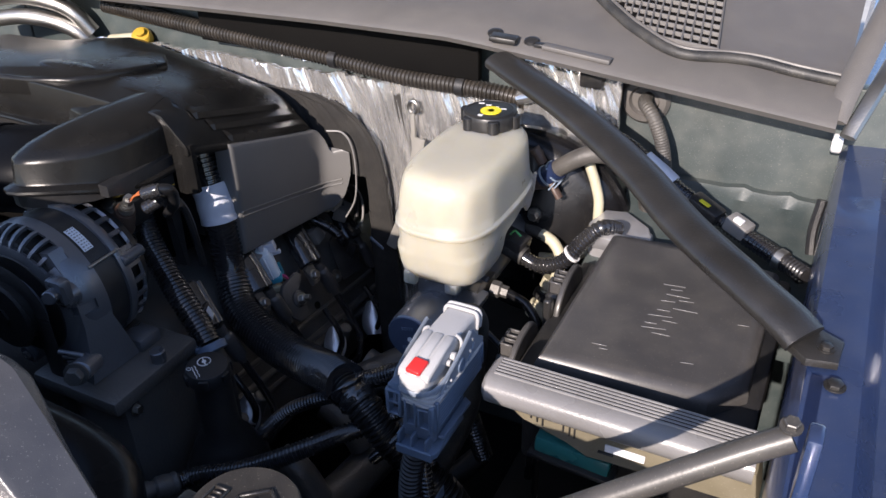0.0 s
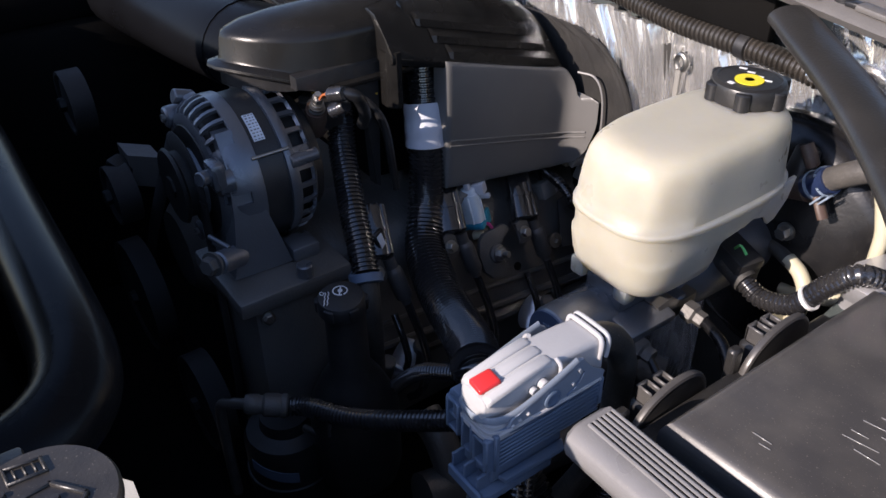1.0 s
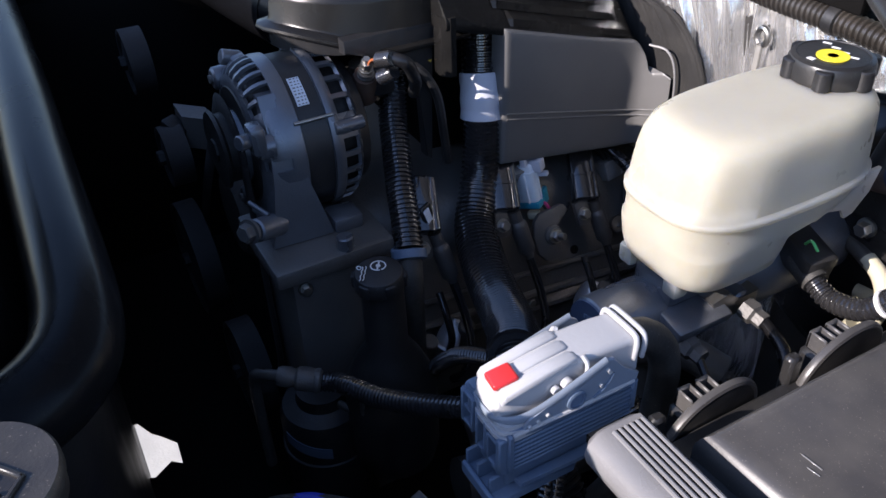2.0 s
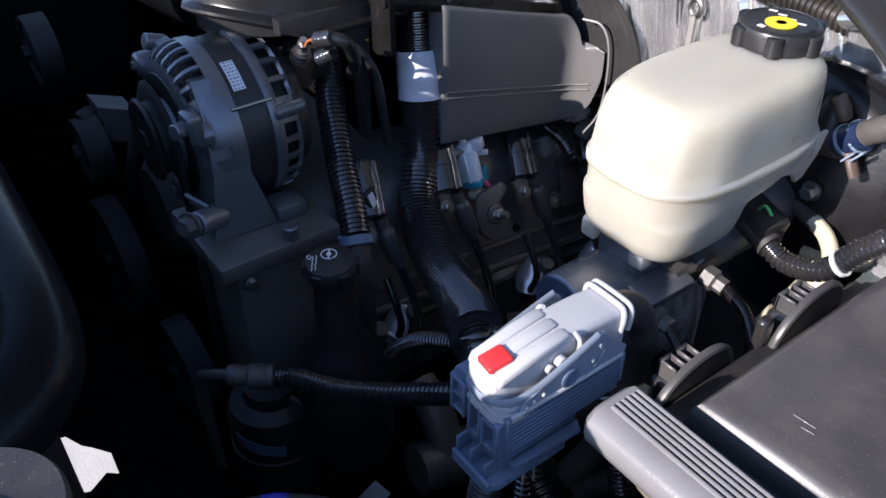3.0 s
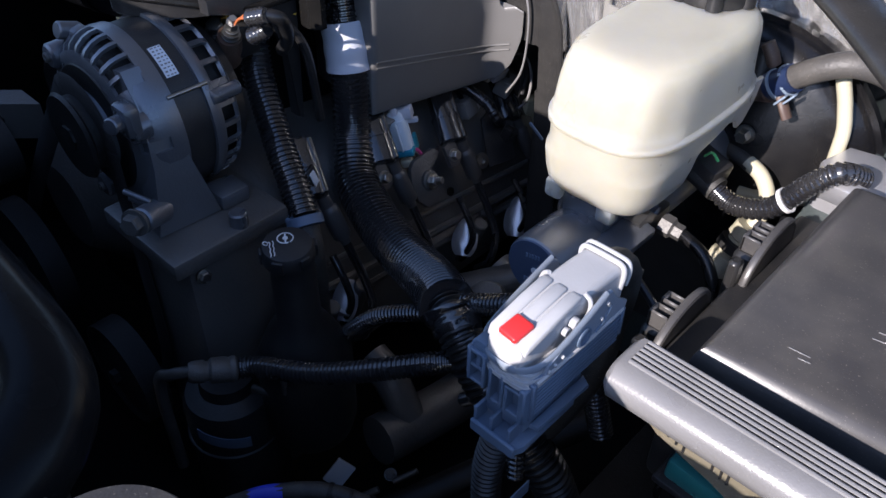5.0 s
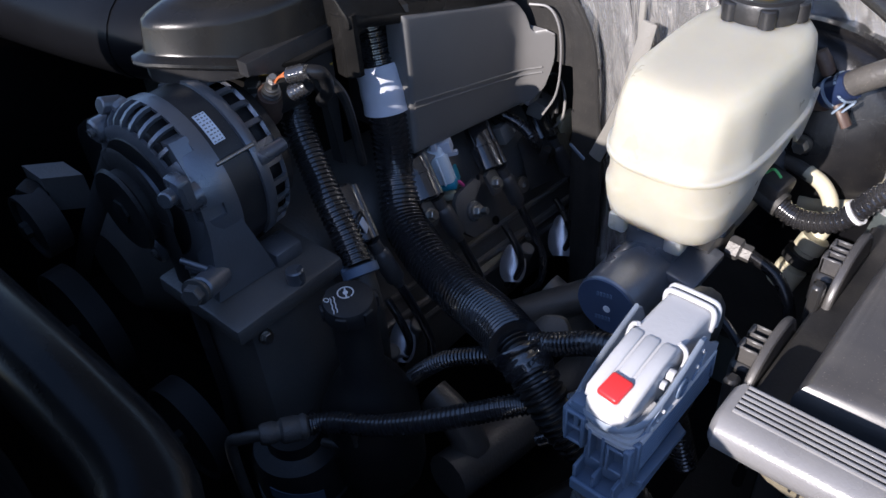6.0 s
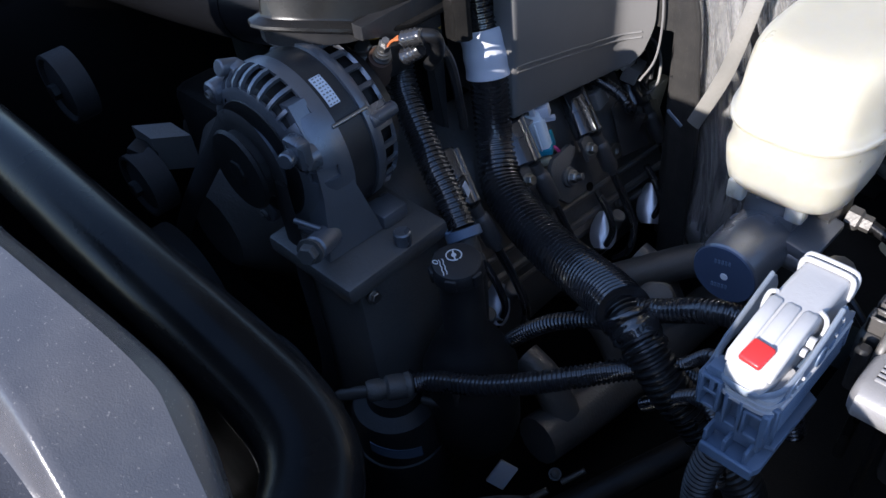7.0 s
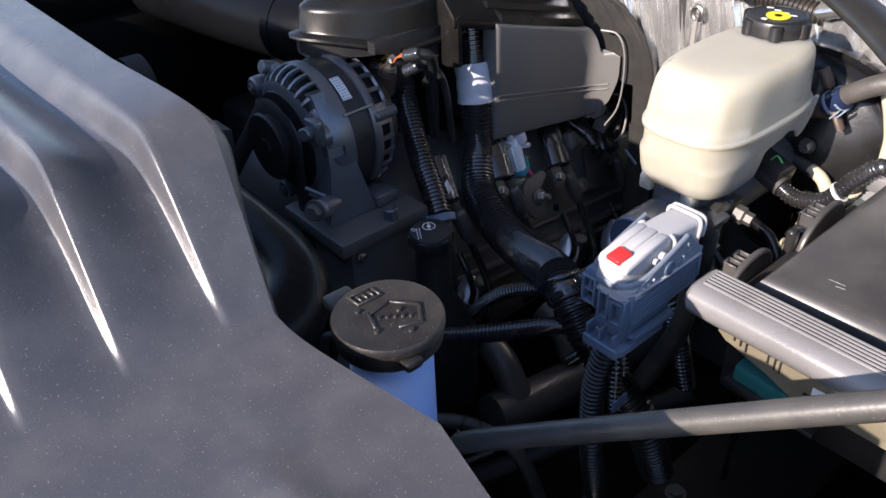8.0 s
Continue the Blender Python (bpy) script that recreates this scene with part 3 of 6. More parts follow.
    part("catch_post", span(x - 0.012, x - 0.004, y - 0.052, y - 0.042, z - 0.040, z - 0.004, 0.002), M_BLACK, web)
part("side_ledge", span(-0.125, -0.098, 0.572, 0.800, 0.955, 0.962, 0.002), M_BLACK, fb)

# ---- brake fluid reservoir and master cylinder ----
RX, RY = -0.2398, 0.762
res = thing("brake_fluid_reservoir", (RX, RY, 0.955), "milky white plastic brake fluid reservoir with black cap", "reservoir")
rings = []
for z, a, y0, y1, n in (
    (0.9735, 0.030, 0.694, 0.760, 2.8), (0.9738, 0.0365, 0.6885, 0.7665, 3.0), (0.9750, 0.0405, 0.6845, 0.7705, 3.1), (0.9785, 0.0432, 0.6815, 0.7735, 3.1),
    (0.988, 0.0455, 0.679, 0.776, 3.0), (0.998, 0.0466, 0.6775, 0.7785, 3.0), (1.0025, 0.0472, 0.6768, 0.7820, 3.0), (1.0055, 0.0476, 0.6763, 0.7920, 3.0), (1.0080, 0.0480, 0.676, 0.8120, 2.9), (1.0115, 0.0484, 0.6757, 0.8300, 2.8), (1.0180, 0.0487, 0.6753, 0.8410, 2.8), (1.0278, 0.049, 0.675, 0.845, 2.8),
    (1.0284, 0.0528, 0.6735, 0.8505, 2.6), (1.0290, 0.0536, 0.6728, 0.8512, 2.6), (1.0325, 0.0536, 0.6728, 0.8512, 2.6), (1.0335, 0.0528, 0.6735, 0.8505, 2.6), (1.0345, 0.0508, 0.675, 0.848, 2.7),
    (1.045, 0.0502, 0.6762, 0.8475, 2.7), (1.060, 0.0490, 0.6785, 0.847, 2.7), (1.071, 0.0475, 0.6815, 0.8465, 2.7), (1.0775, 0.0452, 0.6855, 0.846, 2.7), (1.0818, 0.0415, 0.691, 0.844, 2.7), (1.0838, 0.0375, 0.697, 0.841, 2.7), (1.0846, 0.032, 0.705, 0.836, 2.6), (1.0850, 0.02, 0.722, 0.826, 2.3), (1.0852, 0.008, 0.75, 0.80, 2.0)):
    ring = oval(RX, (y0 + y1) / 2, a, (y1 - y0) / 2, z, n + 0.5, 96)
    flute = 0.017 * ease((z - 1.036) / 0.008) * ease((1.079 - z) / 0.012)
    mid = V((RX, (y0 + y1) / 2, z))
    rings.append([mid + (p - mid) * (1 - flute * (0.5 + 0.5 * math.cos(2 * math.pi * i * 10 / 96))) for i, p in enumerate(ring)])
part("tank", loft(rings), M_RES, res, smooth=55)
part("rear_skirt", slab([(0.784, 1.030), (0.844, 1.030), (0.838, 1.012), (0.826, 0.998), (0.818, 0.996), (0.812, 1.006), (0.796, 1.010), (0.786, 1.004)], -0.1985, 0.003, to=lambda y, z, x: (x, y, z), bev=0.0008), M_RES, res)
cap = part("cap", lathe([(0, -0.010), (0.024, -0.010), (0.0245, 0.0), (0.0278, 0.0015), (0.0285, 0.004), (0.0285, 0.013), (0.0272, 0.016), (0.024, 0.0172), (0.0235, 0.0165), (0, 0.0165)], (-0.243, 0.826, 1.0835), (0, 0, 1), 48), M_BLACK, res, "black screw cap with yellow print")
gp = part("grip", rod((-0.243 + 0.0268, 0.826, 1.0845), (-0.243 + 0.0268, 0.826, 1.0985), 0.0062, seg=12), M_BLACK, cap)
clones(gp, [about((-0.243, 0.826, 1.09), 60 * i, (0, 0, 1)) for i in range(1, 6)])
part("yellow_print", lathe([(0.0045, 0), (0.0108, 0), (0.0108, 0.0006), (0.0045, 0.0006)], (-0.241, 0.823, 1.1001), (0, 0, 1), 32), M_YELLOW, cap, "yellow printed ring")
part("print_disc", lathe([(0, 0), (0.0036, 0), (0.0036, 0.0006), (0, 0.0006)], (-0.241, 0.823, 1.1001), (0, 0, 1), 24), M_YELLOW, cap, "yellow printed disc")
for i in range(4):
    part("print_bar", box((-0.258 + 0.009 * i, 0.838 - 0.002 * i, 1.1003), (0.006, 0.0022, 0.0004), 0.0001, pose(0, 0, 0, 0, 0, 20), 1), M_PRINT, cap)
part("print_bar", box((-0.246, 0.808, 1.1003), (0.005, 0.004, 0.0004), 0.0001, None, 1), M_PRINT, cap)
part("foot", box((-0.223, 0.692, 0.970), (0.014, 0.013, 0.016), 0.003), M_RES, res)
part("foot", box((-0.266, 0.690, 0.973), (0.014, 0.016, 0.016), 0.003), M_RES, res)

mc = thing("brake_master_cylinder", (-0.243, 0.72, 0.9), "cast aluminium brake master cylinder under the reservoir", "master cylinder")
part("body", lathe([(0, 0), (0.0225, 0), (0.0246, 0.002), (0.0250, 0.005), (0.0250, 0.048), (0.0235, 0.054), (0.0225, 0.06), (0.0225, 0.11), (0.026, 0.115), (0.026, 0.13), (0.03, 0.14), (0.03, 0.24), (0, 0.24)], (-0.243, 0.638, 0.937), (0, 1, 0), 44), M_ALU, mc)
part("end_plate", lathe([(0, 0), (0.0238, 0), (0.0232, 0.0012), (0, 0.0012)], (-0.243, 0.6383, 0.937), (0, -1, 0), 44), M_ENDPLATE, mc, "dark blue-grey end plate")
part("saddle", box((-0.241, 0.726, 0.962), (0.040, 0.078, 0.024), 0.005), M_ALU, mc)
part("web", box((-0.215, 0.705, 0.944), (0.03, 0.05, 0.010), 0.003, pose(0, 0, 0, 0, 12, 0)), M_ALU, mc)
part("port", rod((-0.243, 0.69, 0.937), (-0.208, 0.690, 0.932), 0.013, 0.011), M_ALU, mc)
part("port", rod((-0.243, 0.745, 0.940), (-0.210, 0.747, 0.938), 0.014, 0.011), M_ALU, mc)
part("bracket", slab([(0.716, 0.952), (0.732, 0.956), (0.744, 0.945), (0.762, 0.948), (0.762, 0.936), (0.74, 0.932), (0.722, 0.94)], -0.222, 0.014, to=lambda y, z, x: (x, y, z), bev=0.001), M_STEEL, mc)
part("end_dot", lathe([(0, 0), (0.0028, 0), (0.0028, 0.0006), (0, 0.0006)], (-0.242, 0.637, 0.936), (0, -1, 0), 12), M_PRINT, mc)
for z0 in (0.948, 0.926):
    for i in range(5):
        part("stamped_bar", box((-0.250 + i * 0.0026, 0.6368, z0 + (i - 2) * 0.0006), (0.0016, 0.0006, 0.0035), 0.0001, None, 1), M_CONN, mc)
for p in ((-0.206, 0.748, 0.938), (-0.205, 0.69, 0.932)):
    nut = part("line_nut", lathe([(0, 0), (0.0088, 0), (0.0088, 0.009), (0.0065, 0.011), (0.0065, 0.018), (0, 0.018)], p, (1, 0.1, -0.15), 6), M_DIRTYALU, mc)
part("brake_line", sweep([(-0.19, 0.75, 0.936), (-0.165, 0.745, 0.929), (-0.147, 0.735, 0.908), (-0.144, 0.73, 0.86), (-0.15, 0.73, 0.7)], 0.0048, 10), M_GLOSS, mc)
part("brake_line", sweep([(-0.19, 0.69, 0.93), (-0.165, 0.682, 0.918), (-0.138, 0.672, 0.895), (-0.12, 0.665, 0.86), (-0.12, 0.665, 0.7)], 0.0032, 8), M_GLOSS, mc)

boost = thing("brake_booster", (-0.24, 0.92, 0.9), "glossy black brake booster drum on the firewall", "brake booster")
part("drum", lathe([(0, 0), (0.04, 0), (0.05, 0.006), (0.10, 0.018), (0.118, 0.03), (0.122, 0.04), (0.122, 0.05), (0.118, 0.055), (0.115, 0.105), (0, 0.105)], (-0.225, 0.868, 0.925), (0, 1, 0), 56), M_GLOSS, boost)
part("rim", lathe([(0.117, 0), (0.126, 0), (0.126, 0.008), (0.117, 0.008)], (-0.225, 0.905, 0.925), (0, 1, 0), 56), M_GLOSS, boost)
part("stud", bolt((-0.205, 0.868, 0.965), (0, -1, 0), 0.006, 0.01), M_STEEL, boost)

# ---- engine controller connector ----
cn = thing("wiring_connector", (-0.165, 0.54, 0.93), "blue-grey wiring connector with pale lever cover and red lock", "connector")
body = part("body", span(-0.1795, -0.1455, 0.505, 0.586, 0.974, 1.004, 0.002, 2), M_CONN, cn)
part("collar", loft([oval(-0.1630, 0.545, a, b, z, 5.0, 40) for a, b, z in ((0.0195, 0.0425, 0.9985), (0.0205, 0.0440, 1.0000), (0.0205, 0.0440, 1.0035), (0.0195, 0.0430, 1.0045))]), M_CONN, body)
# ribbed long sides
rb = part("rib", span(-0.1462, -0.1438, 0.506, 0.586, 0.9752, 0.9768, 0.0005), M_CONN, body)
clones(rb, [shift(0, 0, 0.0032 * i) for i in range(1, 8)])
part("side_edge", span(-0.1470, -0.1425, 0.503, 0.5065, 0.974, 1.003, 0.0008), M_CONN, body)
part("side_edge", span(-0.1470, -0.1432, 0.5845, 0.588, 0.980, 1.002, 0.0008), M_CONN, body)
# front end: a latch cage beside two recessed panels
for x0, x1, z0, z1 in ((-0.1850, -0.1725, 0.9815, 1.0060), (-0.1700, -0.1595, 0.9760, 1.0010), (-0.1590, -0.1465, 0.9755, 0.9960)):
    fr = part("front_frame", join(span(x0, x0 + 0.0022, 0.4985, 0.5065, z0, z1, 0.0006), span(x1 - 0.0022, x1, 0.4985, 0.5065, z0, z1, 0.0006), span(x0 + 0.001, x1 - 0.001, 0.4990, 0.5065, z1 - 0.0024, z1, 0.0006), span(x0 + 0.001, x1 - 0.001, 0.4990, 0.5065, z0, z0 + 0.0024, 0.0006)), M_CONN, body)
part("latch_bar", span(-0.1845, -0.1730, 0.4995, 0.5040, 0.9925, 0.9950, 0.0006), M_CONN, body)
part("latch_finger", span(-0.1800, -0.1768, 0.5000, 0.5050, 0.9945, 1.0050, 0.0006), M_CONN, body)
part("latch_cheek", span(-0.1868, -0.1845, 0.5000, 0.5230, 0.9830, 1.0050, 0.0008), M_CONN, body)
part("corner_post", span(-0.1490, -0.1445, 0.4980, 0.5060, 0.9745, 1.0005, 0.0010), M_CONN, body)
part("top_latch", join(span(-0.1830, -0.1745, 0.5010, 0.5120, 1.0040, 1.0125, 0.0016, 2), rod((-0.1842, 0.5030, 1.0080), (-0.1732, 0.5030, 1.0080), 0.0022)), M_CONN, body)
# waist, then a flanged foot
lowb = part("lower_block", span(-0.1760, -0.1480, 0.5050, 0.5600, 0.958, 0.975, 0.002, 2), M_CONN, cn)
part("foot_plate", slab([(-0.1775, 0.5050), (-0.1755, 0.4965), (-0.1590, 0.4940), (-0.1465, 0.4945), (-0.1435, 0.5010), (-0.1435, 0.5480), (-0.1500, 0.5560), (-0.1720, 0.5560), (-0.1775, 0.5480)], 0.9500, 0.0050, bev=0.001), M_CONN, lowb)
part("foot_plate", slab([(-0.1475, 0.5100), (-0.1420, 0.5110), (-0.1405, 0.5560), (-0.1475, 0.5600)], 0.9605, 0.0030, bev=0.0006), M_CONN, lowb)
for x in (-0.1755, -0.1640, -0.1515):
    part("foot_rib", span(x - 0.0011, x + 0.0011, 0.4965, 0.5070, 0.9545, 0.9660, 0.0005), M_CONN, lowb)
part("foot_lip", span(-0.1765, -0.1450, 0.4935, 0.4965, 0.9490, 0.9575, 0.0008), M_CONN, lowb)
# lever: a yoke round the front whose arms climb towards the rear
yoke = [(-0.1862, 0.5710, 1.0225), (-0.1858, 0.5500, 1.0180), (-0.1848, 0.5250, 1.0125), (-0.1825, 0.5105, 1.0095), (-0.1740, 0.5025, 1.0080), (-0.1640, 0.5005, 1.0075), (-0.1540, 0.5025, 1.0080), (-0.1470, 0.5105, 1.0095), (-0.1448, 0.5250, 1.0130), (-0.1440, 0.5450, 1.0205), (-0.1440, 0.5640, 1.0275)]
lv = part("lever", sweep(yoke, 0.0016, 8, 0.003, 2.2), M_LEVER, cn)
arm_r = [(0.5120, 1.0040), (0.5860, 1.0030), (0.5870, 1.0080), (0.5740, 1.0180), (0.5680, 1.0275), (0.5620, 1.0285), (0.5450, 1.0215), (0.5250, 1.0135), (0.5150, 1.0100)]
arm_l = [(0.5120, 1.0040), (0.5800, 1.0030), (0.5800, 1.0100), (0.5760, 1.0190), (0.5700, 1.0235), (0.5500, 1.0185), (0.5250, 1.0125)]
part("lever_arm", slab(arm_r, -0.1452, 0.0020, to=lambda y, z, w: (w, y, z), bev=0.0005, seg=1), M_LEVER, lv)
part("lever_arm", slab(arm_l, -0.1870, 0.0020, to=lambda y, z, w: (w, y, z), bev=0.0005, seg=1), M_LEVER, lv)
part("cam_disc", lathe([(0, 0), (0.0062, 0), (0.0062, 0.0012), (0.0048, 0.0016), (0.0048, 0.0004), (0, 0.0004)], (-0.1433, 0.5445, 1.0095), (1, 0, 0), 24), M_CONN, lv)
part("cam_track", sweep([(-0.1430, 0.5560, 1.0050), (-0.1430, 0.5640, 1.0105), (-0.1430, 0.5690, 1.0190)], 0.0009, 6, 0.002), M_CONN, lv)
for y, z, h in ((0.5650, 1.0200, 0.0045), (0.5605, 1.0120, 0.0030), (0.5265, 1.0080, 0.0022), (0.5205, 1.0065, 0.0030), (0.5155, 1.0050, 0.0030)):
    part("cam_slot", box((-0.1428, y, z), (0.0016, 0.0022, h), 0.0004, pose(0, 0, 0, 30, 0, 0), 1), M_CONNTOP, lv)
part("seat_edge", sweep([(-0.1436, 0.5060, 1.0030), (-0.1430, 0.5300, 1.0035), (-0.1430, 0.5600, 1.0030), (-0.1436, 0.5860, 1.0030)], 0.0013, 8, 0.003), M_CONNTOP, body)
# stepped apron of the cover at the front, under the yoke
for i, (g, z) in enumerate(((0.0, 1.0045), (0.0012, 1.0015), (0.0022, 0.9985))):
    part("apron_step", loft([oval(-0.1600, 0.5160, 0.0145 + g, 0.0150 + g, z + dz, 4.0, 32) for dz in (0.0, 0.0022, 0.0026)]), M_CONNTOP, cn, "pale stepped apron")
# cover: three raised bars in front, a flat hood behind
cover_rings = []
for y, w, z0, z1 in ((0.5010, 0.0095, 1.004, 1.0165), (0.5030, 0.0112, 1.003, 1.0225), (0.5100, 0.0122, 1.003, 1.0255), (0.5300, 0.0128, 1.003, 1.0285), (0.5460, 0.0132, 1.003, 1.0300), (0.5500, 0.0134, 1.003, 1.0300), (0.5750, 0.0136, 1.003, 1.0285), (0.5910, 0.0136, 1.003, 1.0262)):
    r = 0.0045
    ring = []
    for cx, cz, a0 in ((w - r, z1 - r, 0), (-w + r, z1 - r, 90)):
        for k in range(5):
            a = radians(a0 + 22.5 * k)
            ring.append(V((-0.1635 + cx + r * math.cos(a), y, cz + r * math.sin(a))))
    ring += [V((-0.1635 - w, y, z0)), V((-0.1635 + w, y, z0))]
    cover_rings.append(ring)
cvr = part("cover", loft(cover_rings), M_CONNTOP, cn, "pale grey plastic lever cover")
for x, w in ((-0.1728, 0.0076), (-0.1635, 0.0084), (-0.1540, 0.0080)):
    part("raised_bar", loft([[V((x + dx * w * k, y, z + dz)) for dx, dz in ((-0.5, -0.002), (-0.48, 0.0006), (-0.38, 0.0014), (0.38, 0.0014), (0.48, 0.0006), (0.5, -0.002))] for y, z, k in ((0.5035, 1.0215, 0.8), (0.5060, 1.0240, 1.0), (0.5300, 1.0285, 1.0), (0.5470, 1.0303, 1.0), (0.5500, 1.0290, 0.8))]), M_CONNTOP, cvr, smooth=50)
rim = [(-0.1498, 0.588, 1.0120), (-0.1488, 0.588, 1.0215), (-0.1498, 0.588, 1.0268), (-0.1540, 0.588, 1.0286), (-0.1730, 0.588, 1.0286), (-0.1772, 0.588, 1.0268), (-0.1782, 0.588, 1.0215), (-0.1772, 0.588, 1.0120)]
rg = part("hood_rim", sweep(rim, 0.0017, 10, 0.002), M_CONNTOP, cvr)
clones(rg, [shift(0, 0.0055, -0.0005)])
part("outlet", span(-0.1755, -0.1515, 0.586, 0.598, 1.006, 1.0240, 0.003, 2), M_GLOSS, cvr, "black sealing collar")
part("pivot", join(rod((-0.1505, 0.5420, 1.0180), (-0.1462, 0.5420, 1.0180), 0.0036, seg=18), rod((-0.1505, 0.5350, 1.0165), (-0.1472, 0.5350, 1.0165), 0.0026)), M_CONNTOP, cvr)
part("side_loop", sweep([(-0.1482, 0.5470, 1.0120), (-0.1466, 0.5520, 1.0190), (-0.1478, 0.5540, 1.0260), (-0.1520, 0.5530, 1.0305)], 0.0014, 8, 0.002), M_CONNTOP, cvr)
part("side_loop", sweep([(-0.1788, 0.5470, 1.0150), (-0.1804, 0.5520, 1.0200), (-0.1792, 0.5540, 1.0270), (-0.1750, 0.5530, 1.0305)], 0.0014, 8, 0.002), M_CONNTOP, cvr)
part("lock", box((-0.1630, 0.5105, 1.0268), (0.0128, 0.0150, 0.0042), 0.0018, pose(0, 0, 0, 10, 0, -6), 3), M_RED, cn, "red plastic lock tab")
part("taped_harness", sweep([(-0.1635, 0.592, 1.016), (-0.165, 0.612, 1.006), (-0.168, 0.630, 0.982), (-0.175, 0.642, 0.94), (-0.185, 0.64, 0.86), (-0.22, 0.62, 0.76)], 0.0100, 12), M_RUBBER, cn, "black taped harness")
# ribbed conduit in a darker material that stands in for shade under the connector
part("harness", loom([(-0.169, 0.530, 0.952), (-0.178, 0.526, 0.915), (-0.184, 0.524, 0.87), (-0.182, 0.526, 0.80), (-0.19, 0.55, 0.70), (-0.24, 0.58, 0.60)], 0.0104, 0.0050, 0.0016), M_TAPE, cn)
part("tag", box((-0.1505, 0.514, 0.888), (0.001, 0.018, 0.012), 0.0003, None, 1), M_CONN, cn)

# ---- engine ----
eng = thing("engine_block", (-0.85, 0.8, 0.45), "dark dirty V8 engine block with cast valve cover", "engine")
part("block", box((-0.86, 0.82, 0.59), (0.5, 0.36, 0.28), 0.02), M_DARKMETAL, eng)
sec = [(-0.515, 0.690), (-0.508, 0.700), (-0.509, 0.722), (-0.511, 0.744), (-0.514, 0.754), (-0.522, 0.770), (-0.553, 0.838), (-0.570, 0.852), (-0.60, 0.868), (-0.66, 0.86), (-0.70, 0.69)]
part("valve_cover", loft([[V((x + k * (x + 0.6) * 0.1, y, z - 0.10 * (y - 0.70) * (1 if z > 0.7 else 0))) for x, z in sec] for y, k in ((0.600, -1.5), (0.606, 0), (0.8, 0), (1.02, 0), (1.032, -1))]), M_DARKMETAL, eng, "cast valve cover")
part("head", box((-0.58, 0.83, 0.655), (0.13, 0.37, 0.09), 0.012, pose(0, 0, 0, 0, 0, 0)), M_DARKMETAL, eng)
part("cover_ledge", sweep([(-0.512, 0.62, 0.768), (-0.512, 0.80, 0.751), (-0.512, 1.0, 0.731)], 0.0035, 8), M_DARKMETAL, eng)
part("cover_ledge", sweep([(-0.508, 0.62, 0.740), (-0.508, 0.80, 0.722), (-0.508, 1.0, 0.702)], 0.005, 8), M_DARKMETAL, eng)
part("gasket_rail", sweep([(-0.512, 0.65, 0.712), (-0.512, 0.80, 0.697), (-0.512, 1.0, 0.678)], 0.006, 8), M_DARKMETAL, eng)
for y in (0.68, 0.775, 0.90):
    part("cover_bolt", bolt((-0.506, y, 0.722 - 0.1 * (y - 0.7)), (0.9, 0, 0.3), 0.005, 0.006), M_STEEL, eng)
# intake darkened by colour, in place of shade under the cover
part("intake", box((-0.86, 0.86, 0.93), (0.40, 0.24, 0.2), 0.02), M_DEEPSHADE, eng)

# exhaust: log with runners, and creased heat shields round the plugs
ex = thing("exhaust_manifold", (-0.42, 0.8, 0.5), "rusty cast exhaust manifold with bright heat shields", "exhaust manifold")
part("log", sweep([(-0.405, 0.62, 0.60), (-0.395, 0.72, 0.585), (-0.39, 0.85, 0.57), (-0.39, 0.96, 0.55)], 0.028, 14, 0.01), M_DARKMETAL, ex)
for y in (0.66, 0.765, 0.87, 0.965):
    part("runner", sweep([(-0.455, y, 0.665), (-0.425, y, 0.650), (-0.40, y, 0.61)], 0.019, 12, 0.008), M_DARKMETAL, ex)


def shield(p, half_w, half_h, seed):
    """Leaf of bright pressed sheet, bent round a plug and creased."""
    bm = bmesh.new()
    rows = []
    for i in range(9):
        u = -1 + i / 4
        col = []
        for k in range(11):
            v = -1 + k / 5
            w = half_w * math.sqrt(max(0.05, 1 - 0.75 * v * v)) * (1.0 - 0.18 * v)
            col.append(bm.verts.new((u * w, v * half_h, -0.35 * half_w * u * u + 0.0012 * noise.noise(V((u * 2, v * 3, seed))))))
        rows.append(col)
    for a, b in zip(rows, rows[1:]):
        for k in range(10):
            bm.faces.new((a[k], b[k], b[k + 1], a[k + 1]))
    bmesh.ops.solidify(bm, geom=bm.faces[:], thickness=0.0012)
    face = V((0.38, -0.62, 0.68)).normalized()
    up = (V((0, 0, 1)) - face * face.z).normalized()
    side = up.cross(face)
    m = Matrix((side, up, face)).transposed().to_4x4()
    bm.transform(Matrix.Translation(p) @ m)
    return bm


for i, (p, hw, hh) in enumerate((((-0.485, 0.841, 0.708), 0.0155, 0.022), ((-0.489, 0.949, 0.677), 0.0175, 0.026), ((-0.474, 0.602, 0.744), 0.0110, 0.018), ((-0.484, 0.652, 0.735), 0.0140, 0.022))):
    sl = part("plug_shield", shield(p, hw, hh, 3.0 * i), M_SHEET, ex, "bright pressed-steel plug shield")
    q = V(p) + V((0.008, -0.006, 0.006))
    part("plug_lead", sweep([q + V((-0.018, 0.004, 0.050)), q + V((0.0, 0.004, 0.024)), q + V((0.006, 0.004, 0.0)), q + V((-0.004, 0.0, -0.030)), q + V((-0.02, 0.01, -0.05))], 0.0042, 10), M_LOOM, sl, "black rubber plug lead")
    part("plug_boot", rod(V(p) + V((-0.012, 0.020, -0.030)), V(p) + V((0.006, 0.022, 0.012)), 0.011, 0.009), M_DIRTYALU, sl)
